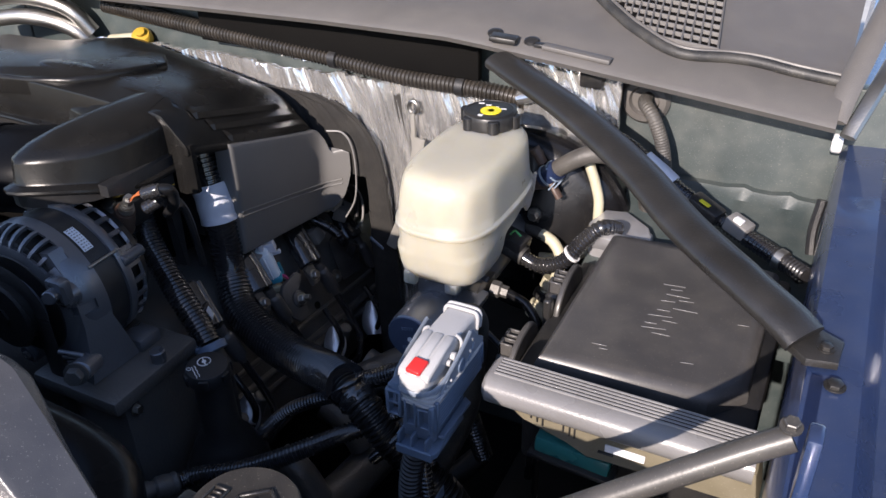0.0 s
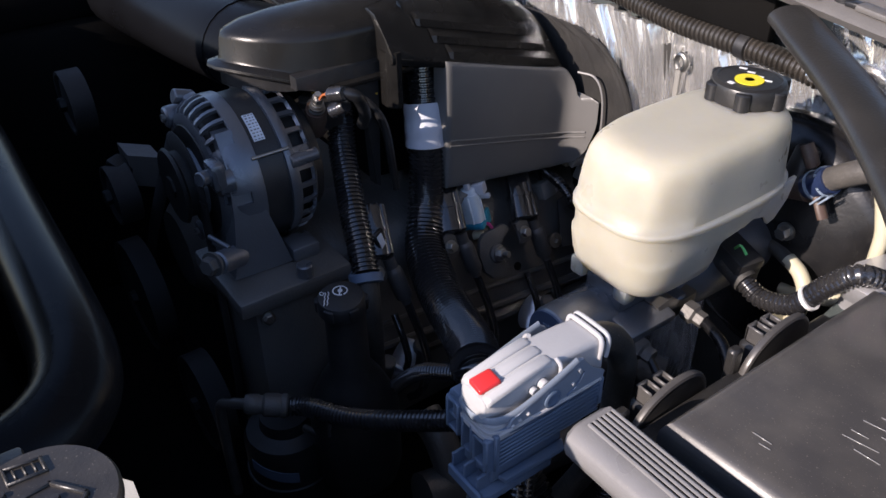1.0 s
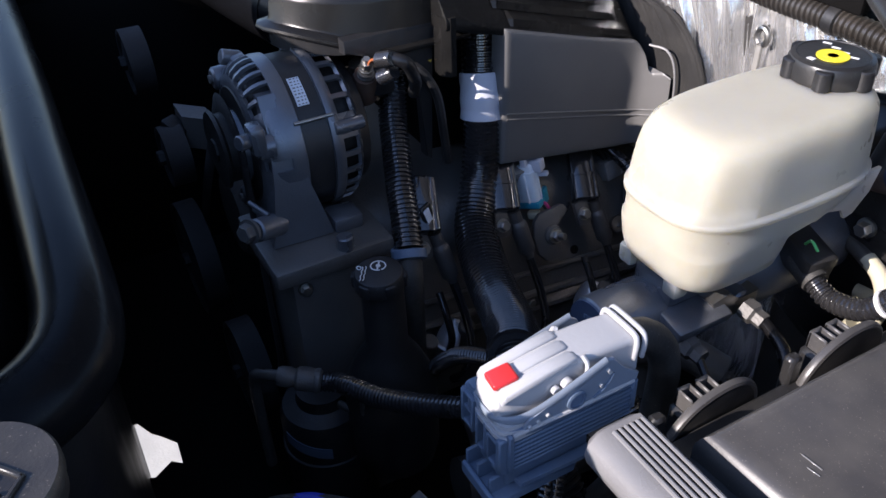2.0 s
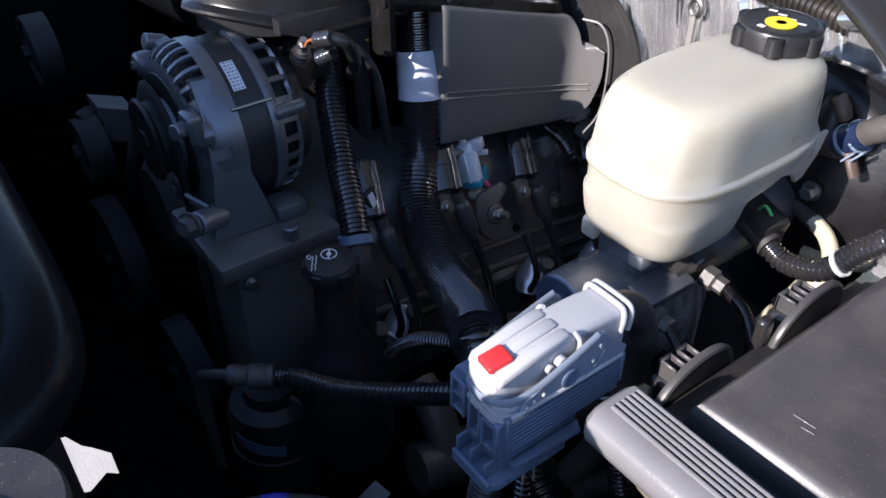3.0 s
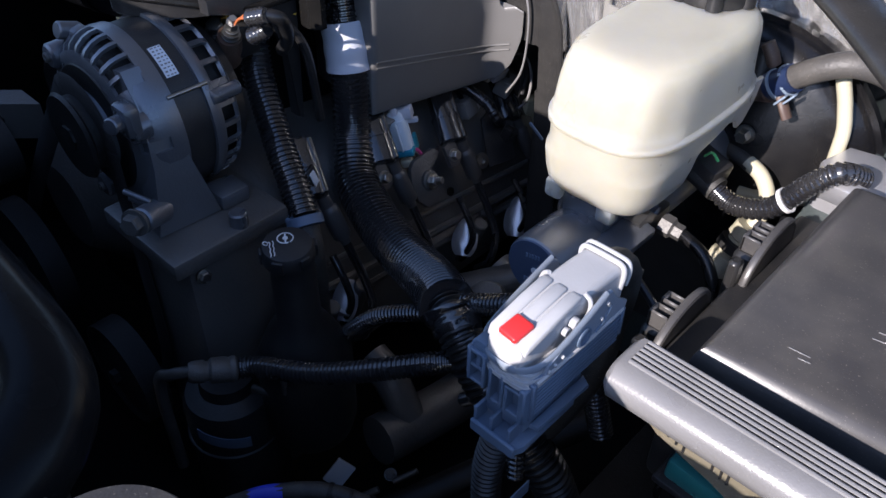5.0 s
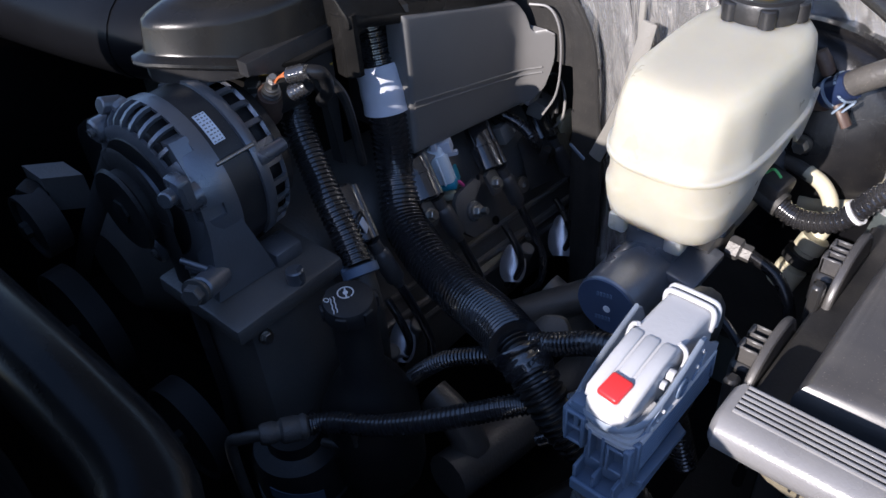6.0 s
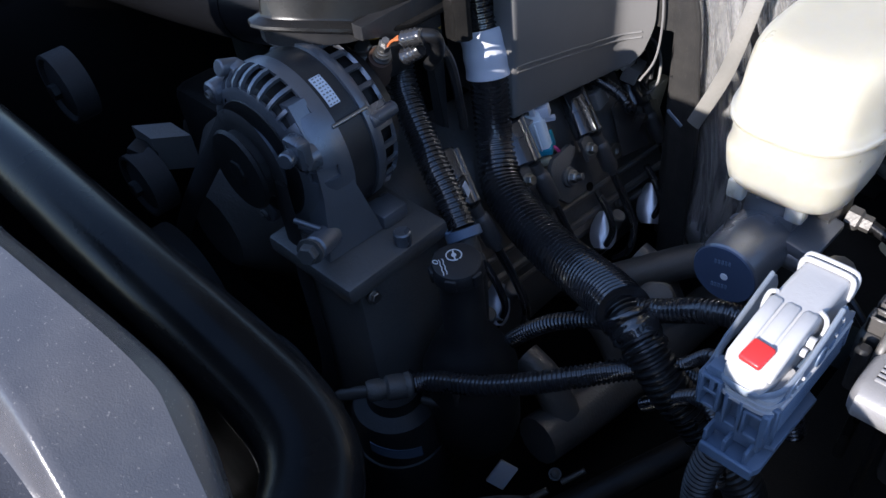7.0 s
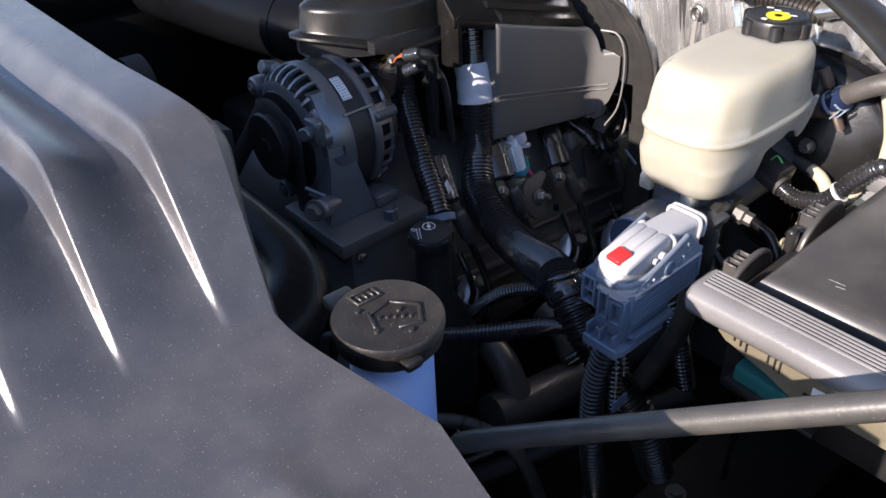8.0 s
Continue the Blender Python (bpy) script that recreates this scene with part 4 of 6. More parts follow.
lump = lathe([(0, 0), (0.017, 0), (0.0185, 0.004), (0.0185, 0.012), (0.014, 0.018), (0.006, 0.021), (0, 0.0215)], (-0.316, 0.680, 0.822), (0.15, -0.35, 0.92), 24)
for v in lump.verts:
    v.co += V((1, 1, 1)) * 0.0025 * noise.noise(v.co * 60)
part("outlet_boss", lump, M_DIRTYALU, ex, "dirty cast outlet boss")
part("collector", sweep([(-0.47, 0.80, 0.655), (-0.43, 0.85, 0.665), (-0.385, 0.90, 0.675), (-0.34, 0.93, 0.66)], 0.020, 16, 0.008), M_DIRTYALU, ex, "dusty cast collector pipe")
part("heat_tab", box((-0.492, 0.64, 0.715), (0.030, 0.004, 0.045), 0.001, pose(0, 0, 0, 20, 25, 35)), M_SHEET, ex)

# ---- engine cover ----
cv = thing("engine_cover", (-0.8, 0.78, 0.87), "dark grey moulded plastic engine cover with ribs", "engine cover")


SHOULDER = [(-0.5450, 1.0300), (-0.5380, 1.0310), (-0.5366, 1.0330), (-0.5366, 1.0395), (-0.5385, 1.0430), (-0.5520, 1.0580), (-0.5660, 1.0730), (-0.5780, 1.0830), (-0.5950, 1.0905), (-0.6200, 1.0945), (-0.6800, 1.0985), (-0.7500, 1.1015), (-0.8200, 1.1030)]


def cover_section(y, inset=0.0, drop=0.0):
    """Across the car over shoulder, deck and far shoulder; the whole falls towards the rear."""
    out = []
    for x, z in SHOULDER + [(-1.64 - x, z) for x, z in reversed(SHOULDER[:-1])]:
        side = min(1.0, abs(x + 0.82) / 0.24)
        fall = (0.10 + 0.19 * side) * (y - 0.752)
        if y < 0.752:
            fall *= ease((abs(x + 0.82) - 0.225) / 0.03)
        k = inset if x > -0.82 else -inset
        out.append(V((x - k, y, z - fall - drop * (z - 1.0) / 0.1)))
    return out


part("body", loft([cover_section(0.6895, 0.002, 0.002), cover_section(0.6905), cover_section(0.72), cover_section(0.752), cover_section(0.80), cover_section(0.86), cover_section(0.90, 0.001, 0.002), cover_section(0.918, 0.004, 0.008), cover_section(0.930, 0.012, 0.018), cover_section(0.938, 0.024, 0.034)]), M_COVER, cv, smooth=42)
# side panel with a hooked rear corner
LOW = [(0.752, 0.890), (0.806, 0.8815), (0.905, 0.866), (0.948, 0.862), (0.967, 0.871), (0.979, 0.890), (0.985, 0.912)]
HIGH = [(0.752, 1.0385), (0.918, 0.990), (0.926, 0.985), (0.938, 0.968), (0.944, 0.952), (0.952, 0.944), (0.972, 0.939), (0.985, 0.930)]


def bent(x, y, z):
    """The rear of the side panel curves away towards the car's middle line and up."""
    w = y - 0.925
    b = 0.5 * (w + math.sqrt(w * w + 0.0003)) - 0.5 * (math.sqrt(0.173 ** 2 + 0.0003) - 0.173)
    return V((x + 0.68 * b, y - 0.8 * b, z + 0.45 * b))


bm = bmesh.new()
grid = []
ys = [0.752, 0.7522, 0.7532, 0.756] + list(np.linspace(0.760, 0.980, 56)) + [0.9826, 0.9843, 0.985]
for y in ys:
    z0 = float(np.interp(y, [p[0] for p in LOW], [p[1] for p in LOW]))
    z1 = float(np.interp(y, [p[0] for p in HIGH], [p[1] for p in HIGH]))
    e = min(y - 0.752, 0.985 - y)
    side = 0.004 - math.sqrt(max(0.0, 0.004 ** 2 - max(0.0, 0.004 - e) ** 2))
    col = []
    for d in (-1.0, 0.0, 0.0002, 0.0010, 0.0022, 0.0040):
        roll = 0.024 if d < 0 else 0.004 - math.sqrt(max(0.0, 0.004 ** 2 - (0.004 - d) ** 2))
        col.append((z0 + max(0.0, d), max(roll, side)))
    col += [(z0 + (z1 - z0) * k / 24, side) for k in range(2, 23)]
    col += [(z1 + z0 - z, r) for z, r in reversed(col[:6])]
    grid.append([bm.verts.new(bent(-0.536 - r + 0.020 * (z - 0.90) * max(0.0, 1 - (y - 0.752) / 0.2), y, z)) for z, r in col])
for a, b in zip(grid, grid[1:]):
    for k in range(len(a) - 1):
        bm.faces.new((a[k], b[k], b[k + 1], a[k + 1]))
bm.faces.new(grid[0])
bm.faces.new(list(reversed(grid[-1])))
# panel and crease take the lightened plastic in place of reflected light
pn = part("side_panel", bm, M_COVER_LIT, cv, "side panel, cover plastic lightened for reflected light", smooth=50)
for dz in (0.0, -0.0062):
    part("crease", sweep([bent(-0.5348, y, z + dz) for y, z in ((0.756, 0.9485), (0.80, 0.9382), (0.85, 0.9265), (0.90, 0.9147), (0.93, 0.9077), (0.962, 0.900))], 0.0011, 8, 0.006), M_COVER_LIT, pn)
part("inner_wall", box((-0.60, 0.84, 0.955), (0.08, 0.16, 0.13), 0.01), M_BLACK, cv)


def ridge(i):
    """Long low ridge of three-cornered section on the sloping shoulder."""
    x0, z0 = -0.5400 - 0.0115 * i, 1.0472 + 0.0128 * i
    rows = []
    for y, k in ((0.758 - 0.012 * i, 0.0), (0.762 - 0.012 * i, 1.0), (0.83, 1.0), (0.900 - 0.012 * i, 1.0), (0.907 - 0.012 * i, 0.0)):
        z = z0 - 0.29 * (y - 0.752)
        rows.append([V((x0 + 0.0042, y, z - 0.0058)), V((x0 + 0.0034 * k, y, z + 0.0016 * k)), V((x0 - 0.0066, y, z + 0.0062))])
    return loft(rows)


for i in range(3):
    part("rib", ridge(i), M_COVER, cv, smooth=20)
deck = [(-1.02, 0.70), (-0.86, 0.672), (-0.76, 0.690), (-0.715, 0.705), (-0.690, 0.735), (-0.682, 0.78), (-0.685, 0.83), (-0.72, 0.865), (-1.02, 0.865)]
part("upper_deck", slab(deck, 1.085, 0.0215, to=lambda x, y, z: (x, y, z - (0.10 + 0.19 * min(1.0, abs(x + 0.82) / 0.24)) * max(0.0, y - 0.752)), bev=0.005, seg=3), M_COVER, cv, smooth=50)
# front lobe: dome over a flange, set back behind the near shoulder
plan = [(-0.562, 0.760), (-0.561, 0.72), (-0.560, 0.690), (-0.561, 0.655), (-0.568, 0.622), (-0.583, 0.593), (-0.606, 0.569), (-0.630, 0.555), (-0.643, 0.552), (-0.652, 0.556), (-0.657, 0.572), (-0.659, 0.602), (-0.660, 0.640), (-0.672, 0.668), (-0.72, 0.684), (-0.80, 0.690), (-0.95, 0.692), (-1.05, 0.700), (-1.06, 0.760)]


def ring_at(inset, z):
    out = []
    for x, y in plan:
        mid = V((-0.61, 0.80, 0)) if x > -0.67 else V((x, 0.84, 0))
        d = mid - V((x, y, 0))
        p = V((x, y, 0)) + d.normalized() * min(inset, d.length * 0.85)
        low = 0.020 * ease((y - 0.565) / 0.09) * ease((x + 0.70) / 0.06) * (1.0 if z < 1.06 else 0.0)
        out.append(V((p.x, min(p.y, 0.728), z - low)))
    return out


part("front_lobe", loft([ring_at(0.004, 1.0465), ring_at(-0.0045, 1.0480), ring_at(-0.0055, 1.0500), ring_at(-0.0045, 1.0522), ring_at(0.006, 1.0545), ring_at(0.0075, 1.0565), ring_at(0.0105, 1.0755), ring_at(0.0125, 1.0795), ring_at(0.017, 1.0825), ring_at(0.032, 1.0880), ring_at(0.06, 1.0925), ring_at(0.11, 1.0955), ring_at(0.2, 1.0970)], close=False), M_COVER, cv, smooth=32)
inner = [(p.x, p.y) for p in ring_at(0.006, 0)]
part("underside", slab(inner, 1.0300, 0.0160), M_BLACK, cv)
# emblem as a plain plate
part("emblem", loft([oval(-0.76, 0.745, a, b, z, 2.4, 24) for a, b, z in ((0.044, 0.014, 1.095), (0.043, 0.0135, 1.1035), (0.040, 0.011, 1.1045))]), M_COVER, cv, "plain raised emblem plate")
for i in range(3):
    part("notch_lip", box((-0.588 - 0.005 * i, 0.640 + 0.010 * i, 1.087 + 0.0015 * i), (0.003, 0.003, 0.004), 0.001), M_COVER, cv)
# front edge of the shoulder runs down as a fin before the slot
part("fin", loft([[V((-0.5362, 0.6945, z)), V((-0.5362, 0.700, z)), V((-0.5585, 0.700, z)), V((-0.5585, 0.6885, z)), V((-0.5480, 0.6872, z)), V((-0.5420, 0.6885, z))] for z in (1.003, 1.03, 1.060)]), M_COVER, cv, smooth=40)
part("skirt", slab([(0.60, 1.037), (0.63, 1.030), (0.66, 1.015), (0.675, 0.98), (0.678, 0.91), (0.685, 0.905), (0.688, 1.0), (0.69, 1.05), (0.60, 1.05)], -0.575, 0.012, to=lambda y, z, x: (x, y, z), bev=0.002), M_BLACK, cv)

# ---- alternator ----
AX, AZ = -0.607, 0.955
alt = thing("alternator", (AX, 0.56, 0.87), "grey cast aluminium alternator with slotted housings", "alternator")
part("core", lathe([(0, 0.0), (0.055, 0.0), (0.066, 0.012), (0.066, 0.095), (0, 0.095)], (AX, 0.503, AZ), (0, 1, 0), 40), M_IRON, alt)
part("stator", lathe([(0.0, 0.0), (0.0755, 0.0), (0.0755, 0.028), (0.0, 0.028)], (AX, 0.541, AZ), (0, 1, 0), 56), M_BLACK, alt, "black stator band")


def shell(profile, count, open_rows, solid_at, thick, phase=0.0):
    """Cast end housing: a turned shell with a ring of window slots; bars stay between them, and sectors given in degrees stay closed."""
    bm = bmesh.new()
    steps = count * 4
    rings = [[bm.verts.new((r * math.cos(2 * math.pi * (i / steps) + phase), y, r * math.sin(2 * math.pi * (i / steps) + phase))) for i in range(steps)] for r, y in profile]
    for k, (a, b) in enumerate(zip(rings, rings[1:])):
        for i in range(steps):
            deg = (math.degrees(2 * math.pi * ((i // 4 * 4 + 2.5) / steps) + phase)) % 360
            shut = any(lo <= deg <= hi for lo, hi in solid_at)
            if k in open_rows and i % 4 != 0 and not shut:
                continue
            bm.faces.new((a[i], a[(i + 1) % steps], b[(i + 1) % steps], b[i]))
    bmesh.ops.recalc_face_normals(bm, faces=bm.faces)
    bmesh.ops.solidify(bm, geom=bm.faces[:], thickness=thick)
    bm.transform(Matrix.Translation((AX, 0, AZ)))
    return bm


FRONT = [(0.0760, 0.543), (0.0785, 0.542), (0.0790, 0.534), (0.0785, 0.5285), (0.0780, 0.5220), (0.0755, 0.5150), (0.0705, 0.5085), (0.0660, 0.5060), (0.0610, 0.5045), (0.0545, 0.5040), (0.0535, 0.5075), (0.0525, 0.5200)]
fh = part("front_housing", shell(FRONT, 34, (3, 4, 5, 6), ((8, 40), (300, 360), (128, 146)), 0.0035), M_ALU, alt, smooth=50)
for a in (22, 137, 255):
    c, d = math.cos(radians(a)), math.sin(radians(a))
    p = V((AX + 0.0700 * c, 0.5060, AZ + 0.0700 * d))
    bs = part("front_boss", lathe([(0, 0), (0.0115, 0), (0.0110, 0.014), (0.0090, 0.016), (0, 0.016)], p + V((0, 0.010, 0)), (0, -1, 0), 20), M_ALU, fh)
    part("boss_screw", lathe([(0, 0), (0.0042, 0), (0.0042, 0.003), (0.0022, 0.003), (0.0018, 0.001), (0, 0.001)], p + V((0, -0.006, 0)), (0, -1, 0), 12), M_DIRTYALU, bs)
    part("boss_rib", box(p + V((-0.010 * c, 0.003, -0.010 * d)), (0.020, 0.010, 0.007), 0.002, Matrix.Rotation(-radians(a), 4, "Y")), M_ALU, fh)
for i in range(6):
    a = radians(20 + 60 * i)
    part("spoke", box((AX + 0.046 * math.cos(a), 0.512, AZ + 0.046 * math.sin(a)), (0.024, 0.010, 0.006), 0.0015, Matrix.Rotation(-a, 4, "Y")), M_ALU, fh)
REAR = [(0.0755, 0.5680), (0.0785, 0.5685), (0.0790, 0.5720), (0.0785, 0.5770), (0.0765, 0.5790), (0.0760, 0.5910), (0.0735, 0.5955), (0.0660, 0.6005), (0.0560, 0.6030), (0.0540, 0.6030)]
rh = part("rear_housing", shell(REAR, 26, (4, 5), ((12, 36), (128, 146)), 0.0035), M_ALU, alt, smooth=50)
for a in (22, 137, 255):
    part("rear_boss", rod((AX + 0.0745 * math.cos(radians(a)), 0.572, AZ + 0.0745 * math.sin(radians(a))), (AX + 0.0735 * math.cos(radians(a)), 0.602, AZ + 0.0735 * math.sin(radians(a))), 0.0075, 0.0065), M_ALU, rh)
part("rear_cap", lathe([(0, 0), (0.064, 0), (0.060, 0.010), (0.04, 0.018), (0, 0.018)], (AX, 0.601, AZ), (0, 1, 0), 40), M_BLACK, alt)
part("front_face", lathe([(0, 0.012), (0.036, 0.012), (0.034, -0.002), (0.026, -0.008), (0, -0.008)], (AX, 0.500, AZ), (0, 1, 0), 40), M_ALU, alt)
pul = part("pulley", lathe([(0.012, 0), (0.036, 0), (0.038, 0.003), (0.033, 0.006), (0.033, 0.024), (0.038, 0.027), (0.036, 0.030), (0, 0.030)], (AX - 0.002, 0.480, AZ), (0, 1, 0), 40), M_IRON, alt)
part("pulley_nut", lathe([(0, 0), (0.011, 0), (0.011, 0.010), (0, 0.012)], (AX - 0.002, 0.488, AZ), (0, -1, 0), 6), M_IRON, pul)
la = 0.93
label = part("label_plate", loft([[V((AX + r * math.cos(a), y, AZ + r * math.sin(a))) for r, y in ((0.0757, 0.5465), (0.0763, 0.5465), (0.0763, 0.5575), (0.0757, 0.5575))] for a in np.linspace(la - 0.19, la + 0.19, 12)]), M_LABEL, alt, "white printed label")
for i in range(9):
    a = la - 0.17 + 0.0425 * i
    for y, w in ((0.5490, 0.0026), (0.5525, 0.0022), (0.5555, 0.0018)):
        part("label_bar", box((AX + 0.0764 * math.cos(a), y + 0.0004 * (i % 3 - 1), AZ + 0.0764 * math.sin(a)), (0.0004, w * (0.7 + 0.3 * ((i * 7 + int(y * 4000)) % 3) / 2), 0.0011 + 0.0004 * (i % 2)), 0.0001, pose(0, 0, 0, 0, -math.degrees(a), 0), 1), M_SOCKET, label)
# charging terminal behind the rear housing: brown boot, bright stud, orange wire and ribbed plugs
boot = part("terminal_boot", lathe([(0, 0), (0.0125, 0), (0.0135, 0.004), (0.0125, 0.020), (0.0105, 0.030), (0.0105, 0.034), (0, 0.034)], (-0.590, 0.6265, 0.981), (0.52, -0.13, 0.84), 20), M_BROWN, alt, "brown rubber terminal boot")
for k in range(3):
    part("stud_ring", lathe([(0, 0), (0.0084 - 0.001 * k, 0), (0.0084 - 0.001 * k, 0.0016), (0, 0.0022)], V((-0.5695, 0.6215, 1.0115)) + V((0.52, -0.13, 0.84)) * 0.0042 * k, (0.52, -0.13, 0.84), 18), M_STEEL, boot, "bright steel stud")
part("stud_nut", lathe([(0, 0), (0.0056, 0), (0.0056, 0.007), (0.0034, 0.007), (0.0034, 0.012), (0, 0.012)], (-0.5632, 0.6200, 1.0220), (0.52, -0.13, 0.84), 6), M_STEEL, boot)
for k in range(2):
    part("wire", sweep([(-0.557, 0.6195, 1.026), (-0.550, 0.6200 + 0.002 * k, 1.033), (-0.541, 0.6215, 1.036 + 0.003 * k), (-0.532, 0.623, 1.037)], 0.0012, 8, 0.002), M_ORANGEWIRE, boot, "orange wire")
for p, way in (((-0.539, 0.622, 1.0365), (0.80, 0.25, 0.30)), ((-0.546, 0.626, 1.016), (0.70, 0.30, 0.45))):
    part("wiring_plug", lathe([(0, 0)] + [(0.0062 + 0.0014 * (i % 2), 0.0022 * i) for i in range(9)] + [(0.006, 0.020), (0, 0.020)], p, way, 18), M_COIL, boot, "black ribbed wiring plug")
part("cable", sweep([(-0.527, 0.627, 1.042), (-0.520, 0.640, 1.036), (-0.535, 0.655, 1.010), (-0.56, 0.665, 0.985)], 0.006, 10), M_TAPE, boot)
# foot, ears and bolts
part("foot", loft([[V((-0.555, 0.500, 0.884)), V((-0.527, 0.497, 0.884)), V((-0.524, 0.556, 0.884)), V((-0.552, 0.556, 0.884))],
                   [V((-0.555, 0.503, 0.90)), V((-0.527, 0.501, 0.90)), V((-0.524, 0.552, 0.90)), V((-0.552, 0.552, 0.90))],
                   [V((-0.555, 0.508, 0.945)), V((-0.530, 0.508, 0.945)), V((-0.528, 0.540, 0.945)), V((-0.552, 0.540, 0.945))],
                   [V((-0.558, 0.513, 0.990)), V((-0.540, 0.513, 0.990)), V((-0.539, 0.531, 0.990)), V((-0.556, 0.531, 0.990))],
                   [V((-0.572, 0.514, 1.018)), V((-0.560, 0.514, 1.020)), V((-0.560, 0.530, 1.020)), V((-0.572, 0.530, 1.018))]]), M_ALU, alt, smooth=30)
part("foot_flange", box((-0.535, 0.571, 0.890), (0.03, 0.03, 0.016), 0.004), M_ALU, alt)
part("ear", join(box((-0.541, 0.502, 0.992), (0.022, 0.014, 0.026), 0.004), rod((-0.545, 0.505, 0.99), (-0.536, 0.485, 0.994), 0.007)), M_ALU, alt)
part("ear", join(rod((-0.650, 0.528, 1.020), (-0.650, 0.510, 1.026), 0.0075), box((-0.645, 0.524, 1.012), (0.02, 0.016, 0.03), 0.004)), M_ALU, alt)
part("stator_bolt", rod((-0.5395, 0.537, 0.9965), (-0.5395, 0.574, 0.9965), 0.0017), M_STEEL, alt)
part("bolt", bolt((-0.519, 0.478, 0.917), (0.45, -0.85, 0.15), 0.0088, 0.011), M_DIRTYALU, alt)
part("bolt_boss", rod((-0.521, 0.482, 0.914), (-0.535, 0.51, 0.905), 0.011), M_ALU, alt)
for i in range(5):
    part("cooling_fin", rod((-0.552, 0.488 + 0.003 * i, 0.925 - 0.008 * i), (-0.530, 0.498 + 0.003 * i, 0.920 - 0.008 * i), 0.0026), M_ALU, alt)

ab = thing("accessory_bracket", (-0.53, 0.55, 0.5), "dark cast accessory bracket below the alternator", "bracket")
part("shelf", box((-0.545, 0.543, 0.874), (0.115, 0.118, 0.018), 0.004), M_DARKMETAL, ab)
part("web", box((-0.545, 0.548, 0.68), (0.10, 0.10, 0.38), 0.01), M_DARKMETAL, ab)
part("lug", rod((-0.497, 0.556, 0.880), (-0.497, 0.556, 0.896), 0.008), M_ALU, ab)
part("bolt", bolt((-0.492, 0.51, 0.855), (1, 0, 0.2), 0.005, 0.006), M_STEEL, ab)

# ---- power steering reservoir ----
ps = thing("power_steering_reservoir", (-0.436, 0.56, 0.6), "black power steering reservoir with marked cap", "reservoir")
part("body", lathe([(0, 0), (0.04, 0), (0.045, 0.02), (0.045, 0.10), (0.032, 0.13), (0.020, 0.15), (0.019, 0.22), (0, 0.22)], (-0.436, 0.563, 0.66), (0, 0, 1), 32), M_BLACK, ps)
cap = part("cap", lathe([(0, 0), (0.0205, 0), (0.0225, 0.002), (0.0228, 0.006), (0.0222, 0.013), (0.0205, 0.016), (0.018, 0.0166), (0, 0.0166)], (-0.436, 0.561, 0.878), (0.05, -0.05, 1), 40), M_BLACK, ps)
rb = part("cap_grip", box((-0.436 + 0.0225, 0.561, 0.885), (0.004, 0.010, 0.012), 0.0015), M_BLACK, cap)
clones(rb, [about((-0.436, 0.561, 0.88), 60 * i, (0, 0, 1)) for i in range(1, 6)])
part("wheel_print", sweep([(-0.441 + 0.0066 * math.cos(a), 0.563 + 0.0066 * math.sin(a), 0.8953) for a in np.linspace(0, 2 * math.pi, 18)], 0.0006, 6, 0.002), M_PRINT, cap, "white printed steering wheel mark")
part("wheel_spoke", box((-0.441, 0.563, 0.8953), (0.011, 0.0014, 0.0008), 0.0002, pose(0, 0, 0, 0, 0, -35), 1), M_PRINT, cap)
part("wheel_hub", lathe([(0, 0), (0.0022, 0), (0.0022, 0.0006), (0, 0.0006)], (-0.441, 0.563, 0.895), (0, 0, 1), 12), M_PRINT, cap)
for k in range(2):
    part("wave_print", sweep([(-0.446 + 0.0028 * i - 0.001 * k, 0.5535 - 0.0018 * i - 0.0028 * k + 0.0008 * (i % 2), 0.8948) for i in range(7)], 0.00045, 6, 0.001), M_PRINT, cap)
part("can_print", sweep([(-0.4475 + 0.0026 * math.cos(a), 0.5475 + 0.0018 * math.sin(a), 0.8946) for a in np.linspace(0.78, 0.78 + 2 * math.pi, 9)], 0.00045, 6, 0.001), M_PRINT, cap)

# ---- wiring and hoses over the engine ----
big = thing("main_wiring_loom", (-0.45, 0.68, 0.6), "thick black ribbed wiring conduit with white tape", "wiring loom")
part("conduit", loom([(-0.585, 0.755, 1.03), (-0.575, 0.75, 0.99), (-0.562, 0.743, 0.95), (-0.556, 0.739, 0.905), (-0.543, 0.727, 0.868), (-0.5174, 0.7079, 0.8407), (-0.4726, 0.6898, 0.8299), (-0.4263, 0.6743, 0.8298), (-0.3821, 0.6586, 0.8389), (-0.3413, 0.6396, 0.8542), (-0.3086, 0.6193, 0.8682)], lambda s: 0.0198 + 0.0036 * ease((s - 0.15) / 0.10), 0.0056, 0.0026, 20), M_LOOM, big)
part("tape", sweep([(-0.5725, 0.7485, 0.982), (-0.5662, 0.7455, 0.963), (-0.5600, 0.7420, 0.937)], lambda r: 0.0222 + 0.0004 * math.sin(r * 300), 28, 0.002), M_WHITE, big, "wrap of white tape")
part("branch", loom([(-0.315, 0.624, 0.866), (-0.285, 0.632, 0.876), (-0.25, 0.636, 0.896), (-0.22, 0.640, 0.902), (-0.195, 0.645, 0.885), (-0.17, 0.65, 0.80)], 0.0100), M_LOOM, big)
part("branch", loom([(-0.310, 0.618, 0.858), (-0.345, 0.613, 0.840), (-0.380, 0.606, 0.816), (-0.42, 0.602, 0.768), (-0.45, 0.61, 0.715)], 0.0080), M_LOOM, big)
